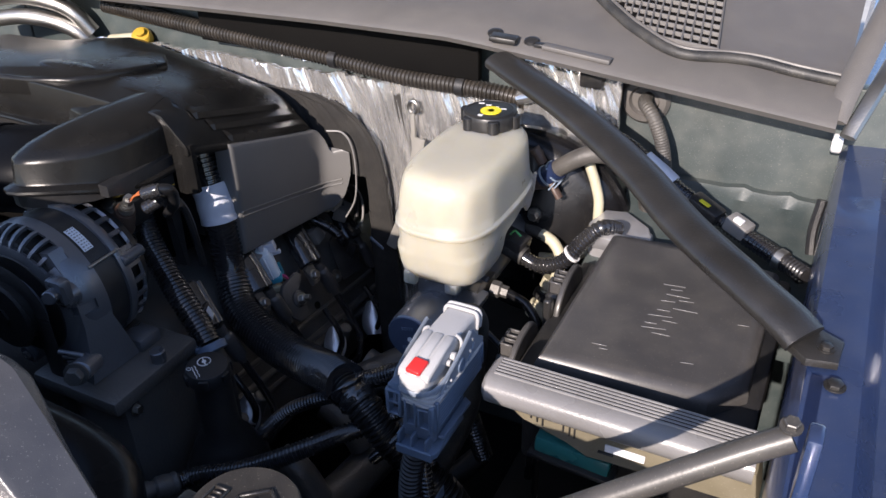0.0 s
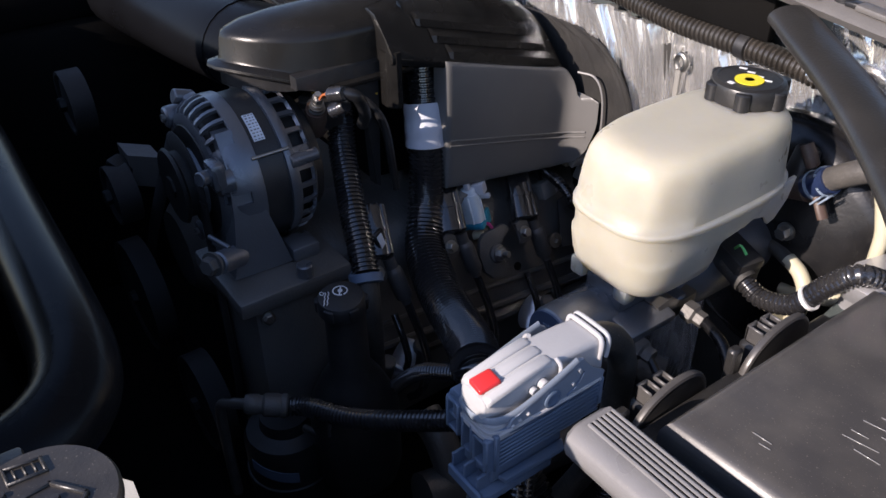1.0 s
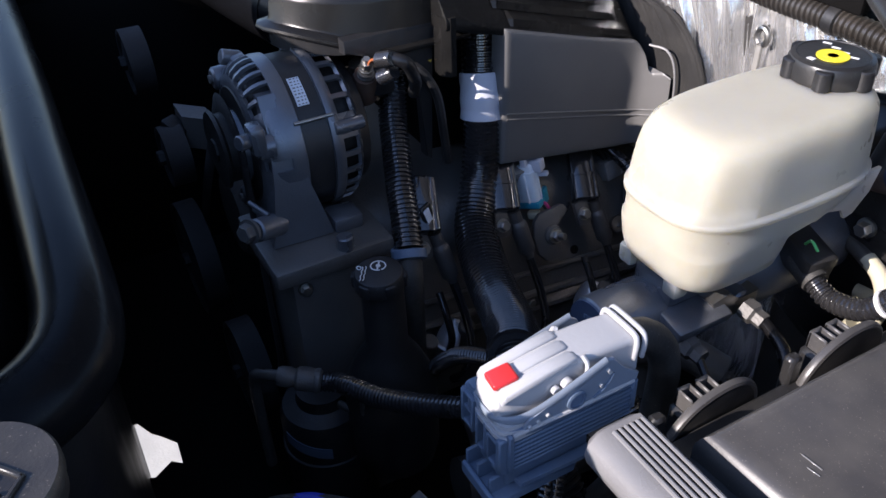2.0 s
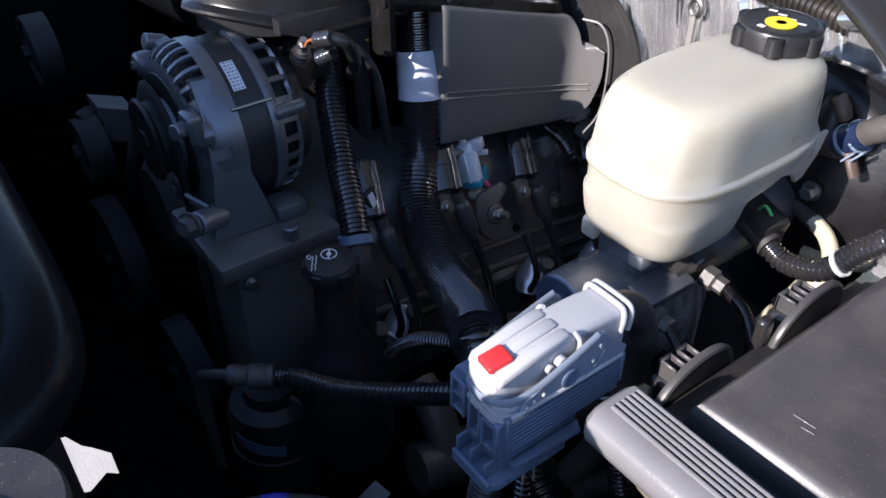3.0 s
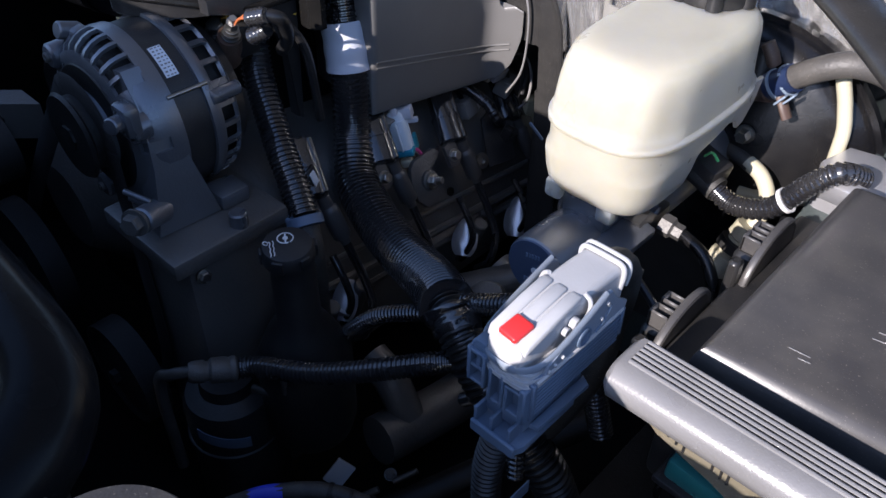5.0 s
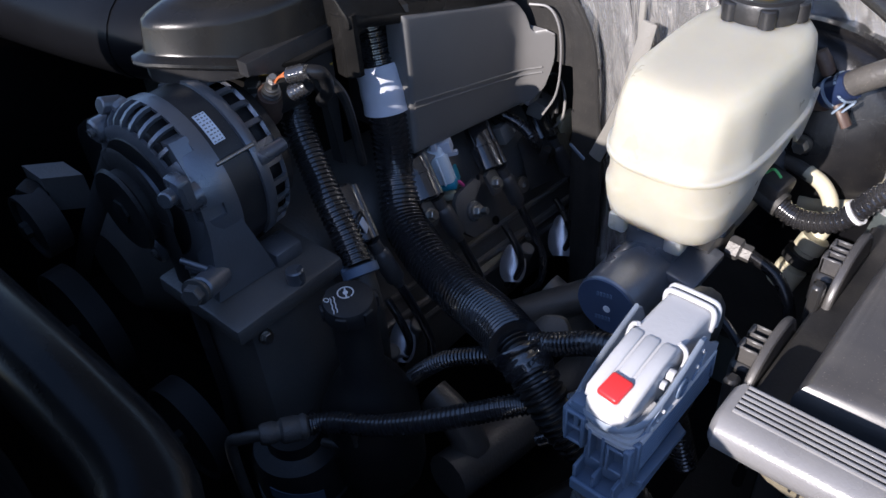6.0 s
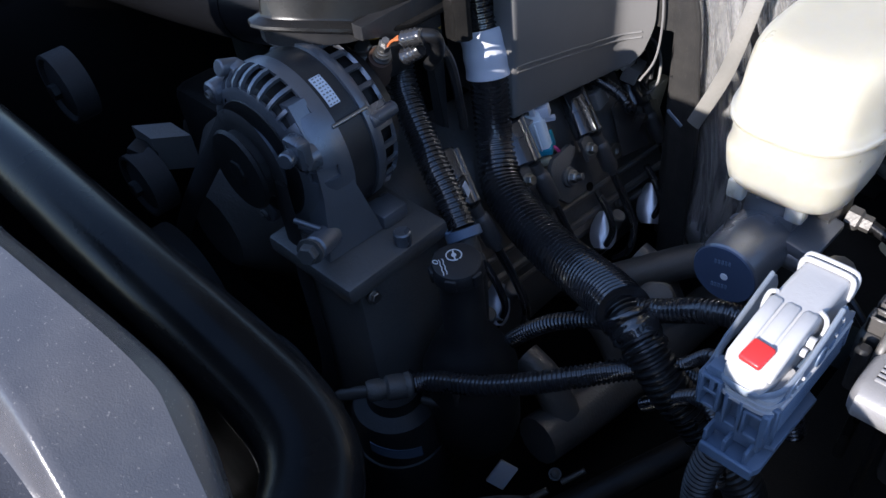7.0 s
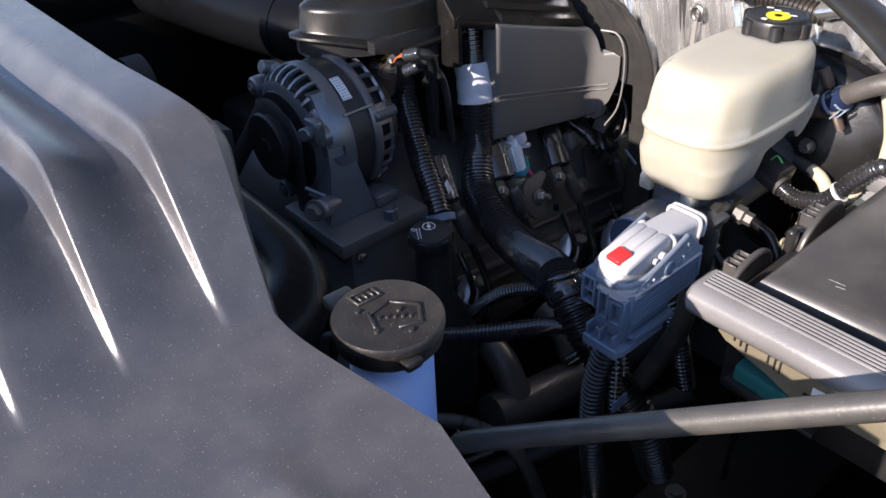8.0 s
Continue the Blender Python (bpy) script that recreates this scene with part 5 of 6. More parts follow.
# darker than its sister branches, to stand in for shade below the connector
part("branch", loom([(-0.312, 0.622, 0.864), (-0.292, 0.612, 0.862), (-0.272, 0.606, 0.848), (-0.252, 0.606, 0.826), (-0.225, 0.610, 0.80), (-0.19, 0.615, 0.76), (-0.18, 0.64, 0.68)], 0.0178, 0.0056, 0.0024, 18), M_TAPE, big)
part("branch", loom([(-0.268, 0.612, 0.842), (-0.25, 0.616, 0.854), (-0.225, 0.606, 0.890), (-0.205, 0.59, 0.880), (-0.19, 0.575, 0.85)], 0.0055), M_LOOM, big)
part("branch", loom([(-0.275, 0.606, 0.792), (-0.25, 0.600, 0.825), (-0.222, 0.590, 0.860), (-0.20, 0.575, 0.86), (-0.185, 0.56, 0.82)], 0.0065), M_LOOM, big)
knot = sweep([(-0.3086, 0.6193, 0.8682), (-0.303, 0.617, 0.864), (-0.290, 0.613, 0.859), (-0.280, 0.609, 0.852)], lambda r: 0.0222 - 0.12 * r + 0.0012 * math.sin(r * 420) + 0.0005 * math.sin(r * 1100), 24, 0.0015)
for v in knot.verts:
    v.co += V((1, -0.5, 0.6)) * 0.0022 * noise.noise(v.co * 90)
part("branch_tape", knot, M_LOOM, big, "black tape wrap round the branching")
thin = thing("coolant_hose", (-0.5, 0.62, 0.7), "thin black ribbed hose ending in a clamp", "hose")
part("conduit", loom([(-0.612, 0.672, 1.02), (-0.60, 0.663, 0.985), (-0.583, 0.652, 0.955), (-0.556, 0.641, 0.928), (-0.529, 0.630, 0.907), (-0.505, 0.622, 0.888), (-0.483, 0.613, 0.868)], 0.0146, 0.0046, 0.0019), M_LOOM, thin)
part("clamp", lathe([(0.0148, -0.005), (0.0172, -0.004), (0.0172, 0.004), (0.0148, 0.005)], (-0.479, 0.6115, 0.864), (0.62, -0.25, -0.74), 24), M_CONN, thin, "grey clamp ring")
part("clamp_ear", box((-0.489, 0.60, 0.868), (0.014, 0.008, 0.006), 0.002), M_CONN, thin)
part("hose_end", sweep([(-0.483, 0.613, 0.868), (-0.468, 0.606, 0.845), (-0.462, 0.603, 0.81), (-0.468, 0.605, 0.72)], 0.0125, 14), M_RUBBER, thin)
lowh = thing("pressure_hose", (-0.43, 0.53, 0.6), "black ribbed pressure hose with crimped steel collar", "hose")
part("conduit", loom([(-0.443, 0.497, 0.786), (-0.428, 0.512, 0.788), (-0.384, 0.530, 0.800), (-0.347, 0.551, 0.814), (-0.315, 0.575, 0.826), (-0.290, 0.596, 0.834), (-0.270, 0.618, 0.832), (-0.25, 0.65, 0.80)], 0.0098, 0.0040, 0.0014), M_LOOM, lowh)
part("collar", lathe([(0, 0), (0.0080, 0), (0.0095, 0.003), (0.0100, 0.012), (0.0086, 0.0145), (0.0086, 0.0165), (0.0112, 0.019), (0.0116, 0.030), (0.0105, 0.034), (0.0116, 0.036), (0.0116, 0.039), (0.0095, 0.041), (0, 0.041)], (-0.462, 0.462, 0.7945), (0.45, 0.78, -0.16), 24), M_DIRTYALU, lowh, "crimped grey steel collar")
part("pipe", sweep([(-0.458, 0.468, 0.7935), (-0.474, 0.452, 0.790), (-0.487, 0.445, 0.770), (-0.490, 0.445, 0.65)], 0.0055, 10), M_RODGREY, lowh)

# ---- ignition coils and injector plug ----
def coil_at(x, y, z):
    """Coil whose bolt sits at the place given: ribbed body above, lead tower running down and out."""
    b = V((x, y, z))
    co = thing("ignition_coil", (x, y, z - 0.05), "glossy black ignition coil bolted to the valve cover", "ignition coil", "coils along the valve cover")
    up = V((-0.66, 0.28, 0.62)).normalized()      # body leans back over the cover
    way = V((0.36, 0.16, -0.92)).normalized()     # tower runs down
    turn = frame_of(up)
    low = b + V((-0.008, 0.006, 0.012))
    part("body", loft([[low + up * s + turn @ V((p.x, p.y, 0)) for p in oval(0, 0, 0.0145 * k, 0.0125 * k, 0, 3.2, 28)] for s, k in ((-0.002, 0.84), (0.0, 0.97), (0.026, 0.97), (0.0265, 1.05), (0.0295, 1.05), (0.030, 0.92), (0.054, 0.88), (0.058, 0.76))]), M_COIL, co)
    part("body_ridge", rod(low + V((0.008, 0.011, 0.004)), low + up * 0.055 + V((0.007, 0.010, 0.004)), 0.0045, 0.0038), M_COIL, co)
    foot = low + V((0.004, 0.010, -0.002))
    tip = foot + way * 0.050
    part("terminal", lathe([(0, 0), (0.0068, 0), (0.0068, 0.012), (0.0090, 0.0145), (0.0096, 0.018), (0.0096, 0.046), (0.0086, 0.0485), (0.0058, 0.049), (0.0052, 0.056), (0, 0.056)], foot, way, 20), M_LID, co, "matt black rubber boot")
    part("mount", slab([(-0.012, -0.008), (0.013, -0.010), (0.016, -0.002), (0.012, 0.008), (-0.008, 0.011), (-0.013, 0.004)], -0.004, 0.005, to=lambda u, v, w: b + frame_of((0.9, 0, 0.42)) @ V((v, u, w)), bev=0.001), M_DIRTYALU, co)
    part("bolt", bolt(b, (0.9, 0, 0.42), 0.0056, 0.009), M_STEEL, co)
    part("lead", sweep([tip, tip + way * 0.02, tip + V((0.020, 0.006, -0.045)), tip + V((0.034, 0.004, -0.075)), tip + V((0.034, -0.006, -0.105)), tip + V((0.018, -0.012, -0.125))], 0.0048, 10), M_LOOM, co)
    return co


c0 = coil_at(-0.5135, 0.848, 0.8085)
for x, y, z in ((-0.5095, 0.737, 0.8345), (-0.526, 0.967, 0.781), (-0.5030, 0.6380, 0.846)):
    copy_thing(c0, pose(x, y, z - 0.05))


def coil_socket(p, turn):
    so = thing("coil_socket", p, "pale grey plug on an ignition coil", "wiring plug", "plugs of the coils")
    part("shell", box(p, (0.020, 0.024, 0.020), 0.002, turn), M_SOCKET, so)
    part("lip", box(V(p) + turn @ V((0, 0, 0.011)), (0.023, 0.027, 0.004), 0.001, turn), M_SOCKET, so)
    part("wire", sweep([V(p) + turn @ V((0, 0, 0.010)), V(p) + turn @ V((-0.010, 0.004, 0.022)), V(p) + turn @ V((-0.03, 0.01, 0.026))], 0.0030, 8), M_BLACK, so)
    return so


coil_socket((-0.552, 0.772, 0.863), pose(0, 0, 0, 0, 18, 8))
coil_socket((-0.556, 0.915, 0.823), pose(0, 0, 0, 0, -22, 10))
coil_socket((-0.551, 0.981, 0.830), pose(0, 0, 0, 0, 18, 20))

ip = thing("injector_plug", (-0.54, 0.80, 0.8), "pale teal and white wiring plug with pink wire", "wiring plug")
way = V((0.20, 0.14, -0.97)).normalized()
p0 = V((-0.549, 0.786, 0.880))
turn = frame_of(way)
part("shell", loft([[p0 + way * s + turn @ V((p.x, p.y, 0)) for p in oval(0, 0, 0.0098 * k, 0.0128 * k, 0, 4.5, 28)] for s, k in ((0.004, 0.7), (0.006, 0.86), (0.012, 0.90), (0.0125, 0.98), (0.048, 1.0), (0.0485, 0.9))]), M_TEALW, ip)
for i in (-1.5, -0.5, 0.5, 1.5):
    part("shell_rib", box(p0 + way * 0.033 + V((0.0095, 0.0052 * i, 0.003)), (0.0030, 0.0020, 0.034), 0.0006, turn, 1), M_TEALW, ip)
part("latch", box(p0 + way * 0.008 + V((0.006, 0.010, 0.002)), (0.014, 0.020, 0.014), 0.002, turn), M_WHITE, ip, "pale latch")
part("latch_tooth", join(box(p0 + way * 0.002 + V((0.008, -0.004, 0.004)), (0.008, 0.006, 0.010), 0.001, turn), box(p0 + way * 0.018 + V((0.010, 0.014, 0.002)), (0.006, 0.016, 0.005), 0.001, turn)), M_WHITE, ip)
part("latch_arm", sweep([p0 + V((0.008, 0.018, 0.000)), p0 + V((0.006, 0.030, 0.012)), p0 + V((-0.002, 0.042, 0.026))], 0.0024, 8), M_WHITE, ip)
part("seal", box(p0 + way * 0.0525, (0.021, 0.028, 0.008), 0.002, turn), M_CYAN, ip, "bright teal seal")
part("seal_wing", box(p0 + way * 0.047 + V((0.004, 0.0165, 0.0)), (0.012, 0.004, 0.018), 0.001, turn), M_CYAN, ip)
part("wire", sweep([p0 + way * 0.054 + V((0.004, 0.008, 0)), p0 + V((0.022, 0.018, -0.050)), p0 + V((0.024, 0.024, -0.060)), p0 + V((0.016, 0.030, -0.066))], 0.0020, 8, 0.002), M_PINK, ip)
part("wire", sweep([p0 + way * 0.056 + V((0.002, 0.010, 0)), p0 + V((0.024, 0.028, -0.066)), p0 + V((0.024, 0.046, -0.068)), p0 + V((0.016, 0.056, -0.066))], 0.0020, 8, 0.002), M_BLACK, ip)
part("cream_nub", box(p0 + way * 0.066 + V((0.004, -0.002, 0)), (0.010, 0.014, 0.010), 0.003, turn), M_CREAM, ip)
lb = thing("lift_bracket", (-0.505, 0.80, 0.75), "dirty cast alloy bracket bolted to the valve cover", "bracket")
part("plate", slab([(-0.034, -0.010), (-0.020, -0.022), (0.006, -0.024), (0.026, -0.018), (0.034, -0.008), (0.038, 0.030), (0.030, 0.038), (0.022, 0.034), (0.014, 0.016), (-0.004, 0.012), (-0.018, 0.018), (-0.034, 0.014)], 0.0, 0.006, to=lambda u, v, w: V((-0.513, 0.798, 0.797)) + frame_of((0.9, 0, 0.42)) @ V((0.8 * v, 0.8 * u, w)), bev=0.002), M_DIRTYALU, lb)
part("boss", lathe([(0, 0), (0.012, 0), (0.011, 0.006), (0.008, 0.008), (0, 0.008)], (-0.510, 0.803, 0.798), (0.9, 0, 0.42), 20), M_DIRTYALU, lb)
part("bolt", join(bolt((-0.503, 0.803, 0.801), (0.9, 0, 0.42), 0.0065, 0.008), rod((-0.500, 0.803, 0.802), (-0.490, 0.806, 0.806), 0.004)), M_STEEL, lb)
# plate stays whole; a near-black ring paints the shade of a hole
part("hole", lathe([(0.0032, 0), (0.0050, 0), (0.0050, 0.0012), (0.0032, 0.0012), (0.0032, 0)], (-0.493, 0.822, 0.781), (0.9, 0, 0.42), 18), M_DEEPSHADE, lb)
rbk = thing("harness_bracket", (-0.53, 0.93, 0.76), "black sheet bracket behind the ring bolt", "bracket")
part("plate", slab([(-0.03, -0.02), (0.028, -0.012), (0.034, 0.0), (0.0, 0.024), (-0.03, 0.02)], 0.0, 0.003, to=lambda u, v, w: V((-0.522, 0.932, 0.788)) + frame_of((0.8, -0.2, 0.55)) @ V((v, u, w)), bev=0.001), M_BLACK, rbk)
part("clip", box((-0.515, 0.945, 0.792), (0.012, 0.010, 0.022), 0.002, pose(0, 0, 0, 0, 20, 20)), M_BLACK, rbk)
ri = thing("washer_ring", (-0.5, 0.902, 0.75), "steel ring bolt on the valve cover", "bolt")
part("ring", lathe([(0.0038, 0), (0.0095, 0), (0.0100, 0.002), (0.0095, 0.004), (0.0038, 0.004), (0.0038, 0)], (-0.517, 0.902, 0.773), (0.9, 0, 0.42), 24), M_STEEL, ri)

# ---- front: fan shroud lip, cover panel, washer filler ----
lip = thing("fan_shroud_lip", (-0.5, 0.33, 0.45), "glossy black fan shroud with rounded lip and corner", "fan shroud")
part("lip", sweep([(-1.3, 0.338, 1.03), (-0.72, 0.337, 1.033), (-0.5, 0.3335, 1.033), (-0.36, 0.3315, 1.033), (-0.302, 0.3265, 1.032), (-0.274, 0.3125, 1.030), (-0.2575, 0.285, 1.028), (-0.2535, 0.24, 1.028), (-0.2535, 0.13, 1.028)], 0.0245, 24, 0.01), M_LIP, lip)
lo = [(-1.3, 0.330), (-0.72, 0.327), (-0.5, 0.324), (-0.37, 0.323), (-0.315, 0.319), (-0.282, 0.305), (-0.262, 0.276), (-0.256, 0.235), (-0.256, 0.13)]
line = smooth_line([(x, y, 0) for x, y in lo], 0.012)
part("wall", loft([[V((p.x, p.y, 1.03)) for p in line], [V((p.x, p.y, 0.8)) for p in line], [V((p.x, p.y, 0.46)) for p in line]], close=False), M_BLACK, lip)
part("inner_face", loft([[V((p.x - 0.03, p.y - 0.028, 1.03)) for p in line], [V((p.x - 0.035, p.y - 0.03, 0.9)) for p in line], [V((p.x - 0.035, p.y - 0.03, 0.46)) for p in line]], close=False), M_BLACK, lip)

pan = thing("radiator_cover", (-0.3, 0.15, 1.0), "grey plastic radiator cover panel with moulded ribs", "cover panel")


CRESTS = (0.2335, 0.1880, 0.1460, 0.1040, 0.062, 0.020)


def soft_ramp(u, e=0.03):
    """From 0 to 1 with rounded corners."""
    return (math.sqrt(u * u + e) - math.sqrt((u - 1) ** 2 + e) + math.sqrt(1 + e) - math.sqrt(e)) / (2 * (math.sqrt(1 + e) - math.sqrt(e)))


def face_width(x):
    return 0.0055 + 0.014 * soft_ramp((-0.20 - x) / 0.16)


def crest_bend(x):
    return 0.009 * soft_ramp((x + 0.24) / 0.07)


def pan_z(x, y):
    """Low flap, then a rise to stepped bands, each with a sloping face towards the front that narrows to a point."""
    rise = soft_ramp((-0.148 - x) / 0.080)
    z = 1.128 + 0.054 * rise
    amp = 0.0145 * min(1.0, max(0.0, (-0.158 - x) / 0.075)) ** 0.8
    wide = face_width(x)
    yy = y + crest_bend(x)
    top = 0.30
    for n, yc in enumerate(CRESTS):
        if yy >= yc - wide:
            if yy >= yc:
                k = 1.0 if n == 0 else 1.0 - ease((yy - yc) / (top - yc)) if yy < top else 0.0
            else:
                k = ease((yy - yc + wide) / wide)
            z += amp * k
            break
        top = yc - wide
    # fold along the low flap
    f = (y - 0.195 - 0.10 * (x + 0.08)) / 0.010
    z += 0.004 * math.exp(-f * f) * (1 - rise) * min(1.0, max(0.0, (x + 0.10) / 0.05))
    return z


def pan_edge(x):
    """Where the panel ends towards the engine."""
    if x < -0.223:
        return 0.2620 - 0.0060 * min(1.0, (-0.223 - x) / 0.10)
    if x < -0.155:
        return 0.2620 - 0.0190 * (x + 0.223) / 0.068
    if x < -0.06:
        return 0.243 + 0.016 * (x + 0.155) / 0.095
    if x < -0.02:
        return 0.259 - 0.01 * (x + 0.06) / 0.04
    return 0.249 + 0.25 * (-0.02 - x)


bm = bmesh.new()
grid = []
for i in range(401):
    x = -0.78 + 0.80 * i / 400
    e, w, shear = pan_edge(x), face_width(x), crest_bend(x)
    run, last = [], -0.05
    for yc in reversed(CRESTS):
        run += list(np.linspace(last, yc - w, 9)[:-1]) + list(np.linspace(yc - w, yc, 9)[:-1])
        last = yc
    run += list(np.linspace(last, max(last + 0.002, e + shear), 12))
    col = [bm.verts.new((x, yy - shear, pan_z(x, yy - shear))) for yy in run]
    fall = ease((-0.185 - x) / 0.05)
    for dy, dz, far in ((0.0003, -0.0004, 0), (0.0010, -0.0025, 0.0010), (0.0018, -0.0055, 0.0030), (0.0024, -0.0085, 0.0046), (0.0026, -0.0130, 0.0052), (0.0026, -0.028, 0.0052)):
        col.append(bm.verts.new((x, e + dy + far * fall, pan_z(x, e) + dz)))
    grid.append(col)
for a, b in zip(grid, grid[1:]):
    for k in range(len(a) - 1):
        bm.faces.new((a[k], b[k], b[k + 1], a[k + 1]))
ext = bmesh.ops.extrude_face_region(bm, geom=bm.faces[:])
for g in ext["geom"]:
    if isinstance(g, bmesh.types.BMVert):
        g.co.z -= 0.003
part("panel", bm, M_SHROUD, pan, smooth=33)
part("stay", box((-0.4, 0.1, 1.08), (0.5, 0.04, 0.07), 0.004), M_BLACK, pan)

ws = thing("washer_filler", (-0.134, 0.29, 0.8), "black washer filler cap on a pale blue neck", "filler cap")
part("neck", lathe([(0, 0), (0.021, 0), (0.021, 0.30), (0, 0.30)], (-0.134, 0.29, 0.80), (0, 0, 1), 32), M_NECK, ws, "pale blue plastic neck")
cap = part("cap", lathe([(0, 0), (0.0255, 0), (0.0262, 0.001), (0.0262, 0.0085), (0.0275, 0.009), (0.0275, 0.0125), (0.0265, 0.0143), (0.0, 0.0146)], (-0.134, 0.29, 1.103), (0, 0, 1), 52), M_CAP, ws)
part("hinge_tab", box((-0.1605, 0.283, 1.112), (0.018, 0.016, 0.006), 0.002, pose(0, 0, 0, 0, 0, -2)), M_CAP, cap)
part("thumb_tab", box((-0.1085, 0.283, 1.108), (0.008, 0.010, 0.006), 0.002), M_CAP, cap)
zt = 1.1175


def mark(x, y, u, v, w=0.0016):
    """Raised bar on the cap from one place to another."""
    d = V((u - x, v - y, 0))
    return box(((x + u) / 2, (y + v) / 2, zt), (d.length + w, w, 0.0026), 0.0005, Matrix.Rotation(math.atan2(d.y, d.x), 4, "Z"), 1)


screen = [(-0.1290, 0.2790), (-0.1386, 0.2825), (-0.1401, 0.2955), (-0.1285, 0.3050), (-0.1180, 0.2975), (-0.1215, 0.2880)]
for p, q in zip(screen, screen[1:]):
    part("raised_mark", mark(*p, *q, 0.0018), M_CAP, cap)
sign = [(-0.1560, 0.2828), (-0.1545, 0.2955), (-0.1470, 0.2960), (-0.1478, 0.2832), (-0.1560, 0.2828)]
for p, q in zip(sign, sign[1:]):
    part("raised_mark", mark(*p, *q, 0.0014), M_CAP, cap)
for i in range(3):
    part("raised_mark", mark(-0.1535 + 0.0002 * i, 0.2858 + 0.0034 * i, -0.1495 + 0.0002 * i, 0.2862 + 0.0034 * i, 0.0011), M_CAP, cap)
for i in range(5):
    part("raised_dot", lathe([(0, 0), (0.0013, 0), (0.0010, 0.0016), (0, 0.0018)], (-0.1335 + 0.0022 * i, 0.2850 + 0.0030 * i, zt - 0.0004), (0, 0, 1), 8), M_CAP, cap)
for x, y in ((-0.1265, 0.2780), (-0.1165, 0.2905), (-0.1440, 0.2800), (-0.1320, 0.2955)):
    part("raised_dot", lathe([(0, 0), (0.0018, 0), (0.0014, 0.0018), (0, 0.002)], (x, y, zt - 0.0004), (0, 0, 1), 10), M_CAP, cap)

# ---- at the firewall and booster ----
def flap_sheet():
    """Flap with a rounded shoulder, wider towards its foot."""
    bm = bmesh.new()
    rows = []
    for k in range(41):
        z = 0.60 + 0.43 * k / 40
        u = max(0.0, (z - 0.93) / 0.10)
        xr = -0.435 - 0.012 * max(0, (z - 0.80) / 0.13) - 0.095 * (1 - math.sqrt(max(0.0, 1 - min(1.0, u) ** 2.2)))
        rows.append([bm.verts.new((-0.64 + (xr + 0.64) * i / 40, 0.940 + 0.003 * noise.noise(V((i * 0.6, z * 6, 4))) + 0.002 * noise.noise(V((i * 1.7, z * 15, 1))), z)) for i in range(41)])
    for a, b in zip(rows, rows[1:]):
        for i in range(40):
            if a[i].co.z > 0.92 or a[i].co.x > -0.476:
                bm.faces.new((a[i], a[i + 1], b[i + 1], b[i]))
    bmesh.ops.delete(bm, geom=[v for v in bm.verts if not v.link_faces], context="VERTS")
    ext = bmesh.ops.extrude_face_region(bm, geom=bm.faces[:])
    for g in ext["geom"]:
        if isinstance(g, bmesh.types.BMVert):
            g.co.y += 0.004
    return bm


# dark matt sheet before the foil, with a rounded upper corner
ff = thing("dark_flap", (-0.54, 0.94, 0.60), "dark matt flap in front of the foil", "insulation")
part("felt", flap_sheet(), M_MATTBLACK, ff, smooth=60)
part("edge_binding", sweep([(-0.435 - 0.012 * max(0, (z - 0.80) / 0.13) - 0.095 * (1 - math.sqrt(max(0.0, 1 - min(1.0, max(0.0, (z - 0.93) / 0.10)) ** 2.2))), 0.940, z) for z in (0.61, 0.70, 0.80, 0.88, 0.93, 0.96, 0.985, 1.005, 1.018, 1.026)], 0.0025, 8, 0.006), M_MATTBLACK, ff)
gr = thing("cable_grommet", (-0.118, 0.965, 1.05), "black rubber grommet with cable through the firewall", "grommet")
part("collar", lathe([(0.010, 0.0), (0.027, 0.0), (0.028, 0.004), (0.024, 0.009), (0.017, 0.010), (0.015, 0.004), (0.010, 0.004)], (-0.118, 0.975, 1.078), (0, -1, 0), 36), M_COWL, gr)
part("cable", loom([(-0.116, 0.975, 1.079), (-0.112, 0.945, 1.084), (-0.098, 0.93, 1.075), (-0.084, 0.927, 1.045), (-0.078, 0.925, 1.01), (-0.08, 0.915, 0.96), (-0.09, 0.90, 0.90)], 0.0078, 0.003, 0.0006), M_GREYHOSE, gr)
wl = thing("branch_wiring_loom", (-0.08, 0.9, 0.9), "black ribbed loom with white sleeve behind the brace", "wiring loom")
run = [(-0.150, 0.925, 1.052), (-0.120, 0.916, 1.046), (-0.094, 0.908, 1.033), (-0.060, 0.898, 1.015), (-0.024, 0.886, 1.002), (0.020, 0.868, 0.990), (0.060, 0.846, 0.984), (0.084, 0.824, 0.986)]
part("conduit", loom(run, 0.0088, 0.0046, 0.0012), M_LOOM, wl)
part("sleeve", sweep([(-0.098, 0.909, 1.035), (-0.080, 0.904, 1.026), (-0.062, 0.8985, 1.016)], 0.0112, 16, 0.004), M_WHITE, wl, "white sleeve")
part("cable", sweep([(-0.145, 0.93, 1.036), (-0.10, 0.922, 1.020), (-0.05, 0.912, 0.998), (0.0, 0.895, 0.985), (0.05, 0.87, 0.978), (0.082, 0.835, 0.975)], 0.0075, 10), M_RUBBER, wl, "black taped cable")
plug = part("plug", box((-0.024, 0.878, 1.006), (0.036, 0.022, 0.018), 0.003, pose(0, 0, 0, 0, 18, -20)), M_BLACK, wl, "black wiring plug")
part("plug_mark", box((-0.024, 0.872, 1.0165), (0.012, 0.006, 0.0008), 0.0002, pose(0, 0, 0, 0, 18, -20), 1), M_YELLOW, plug)
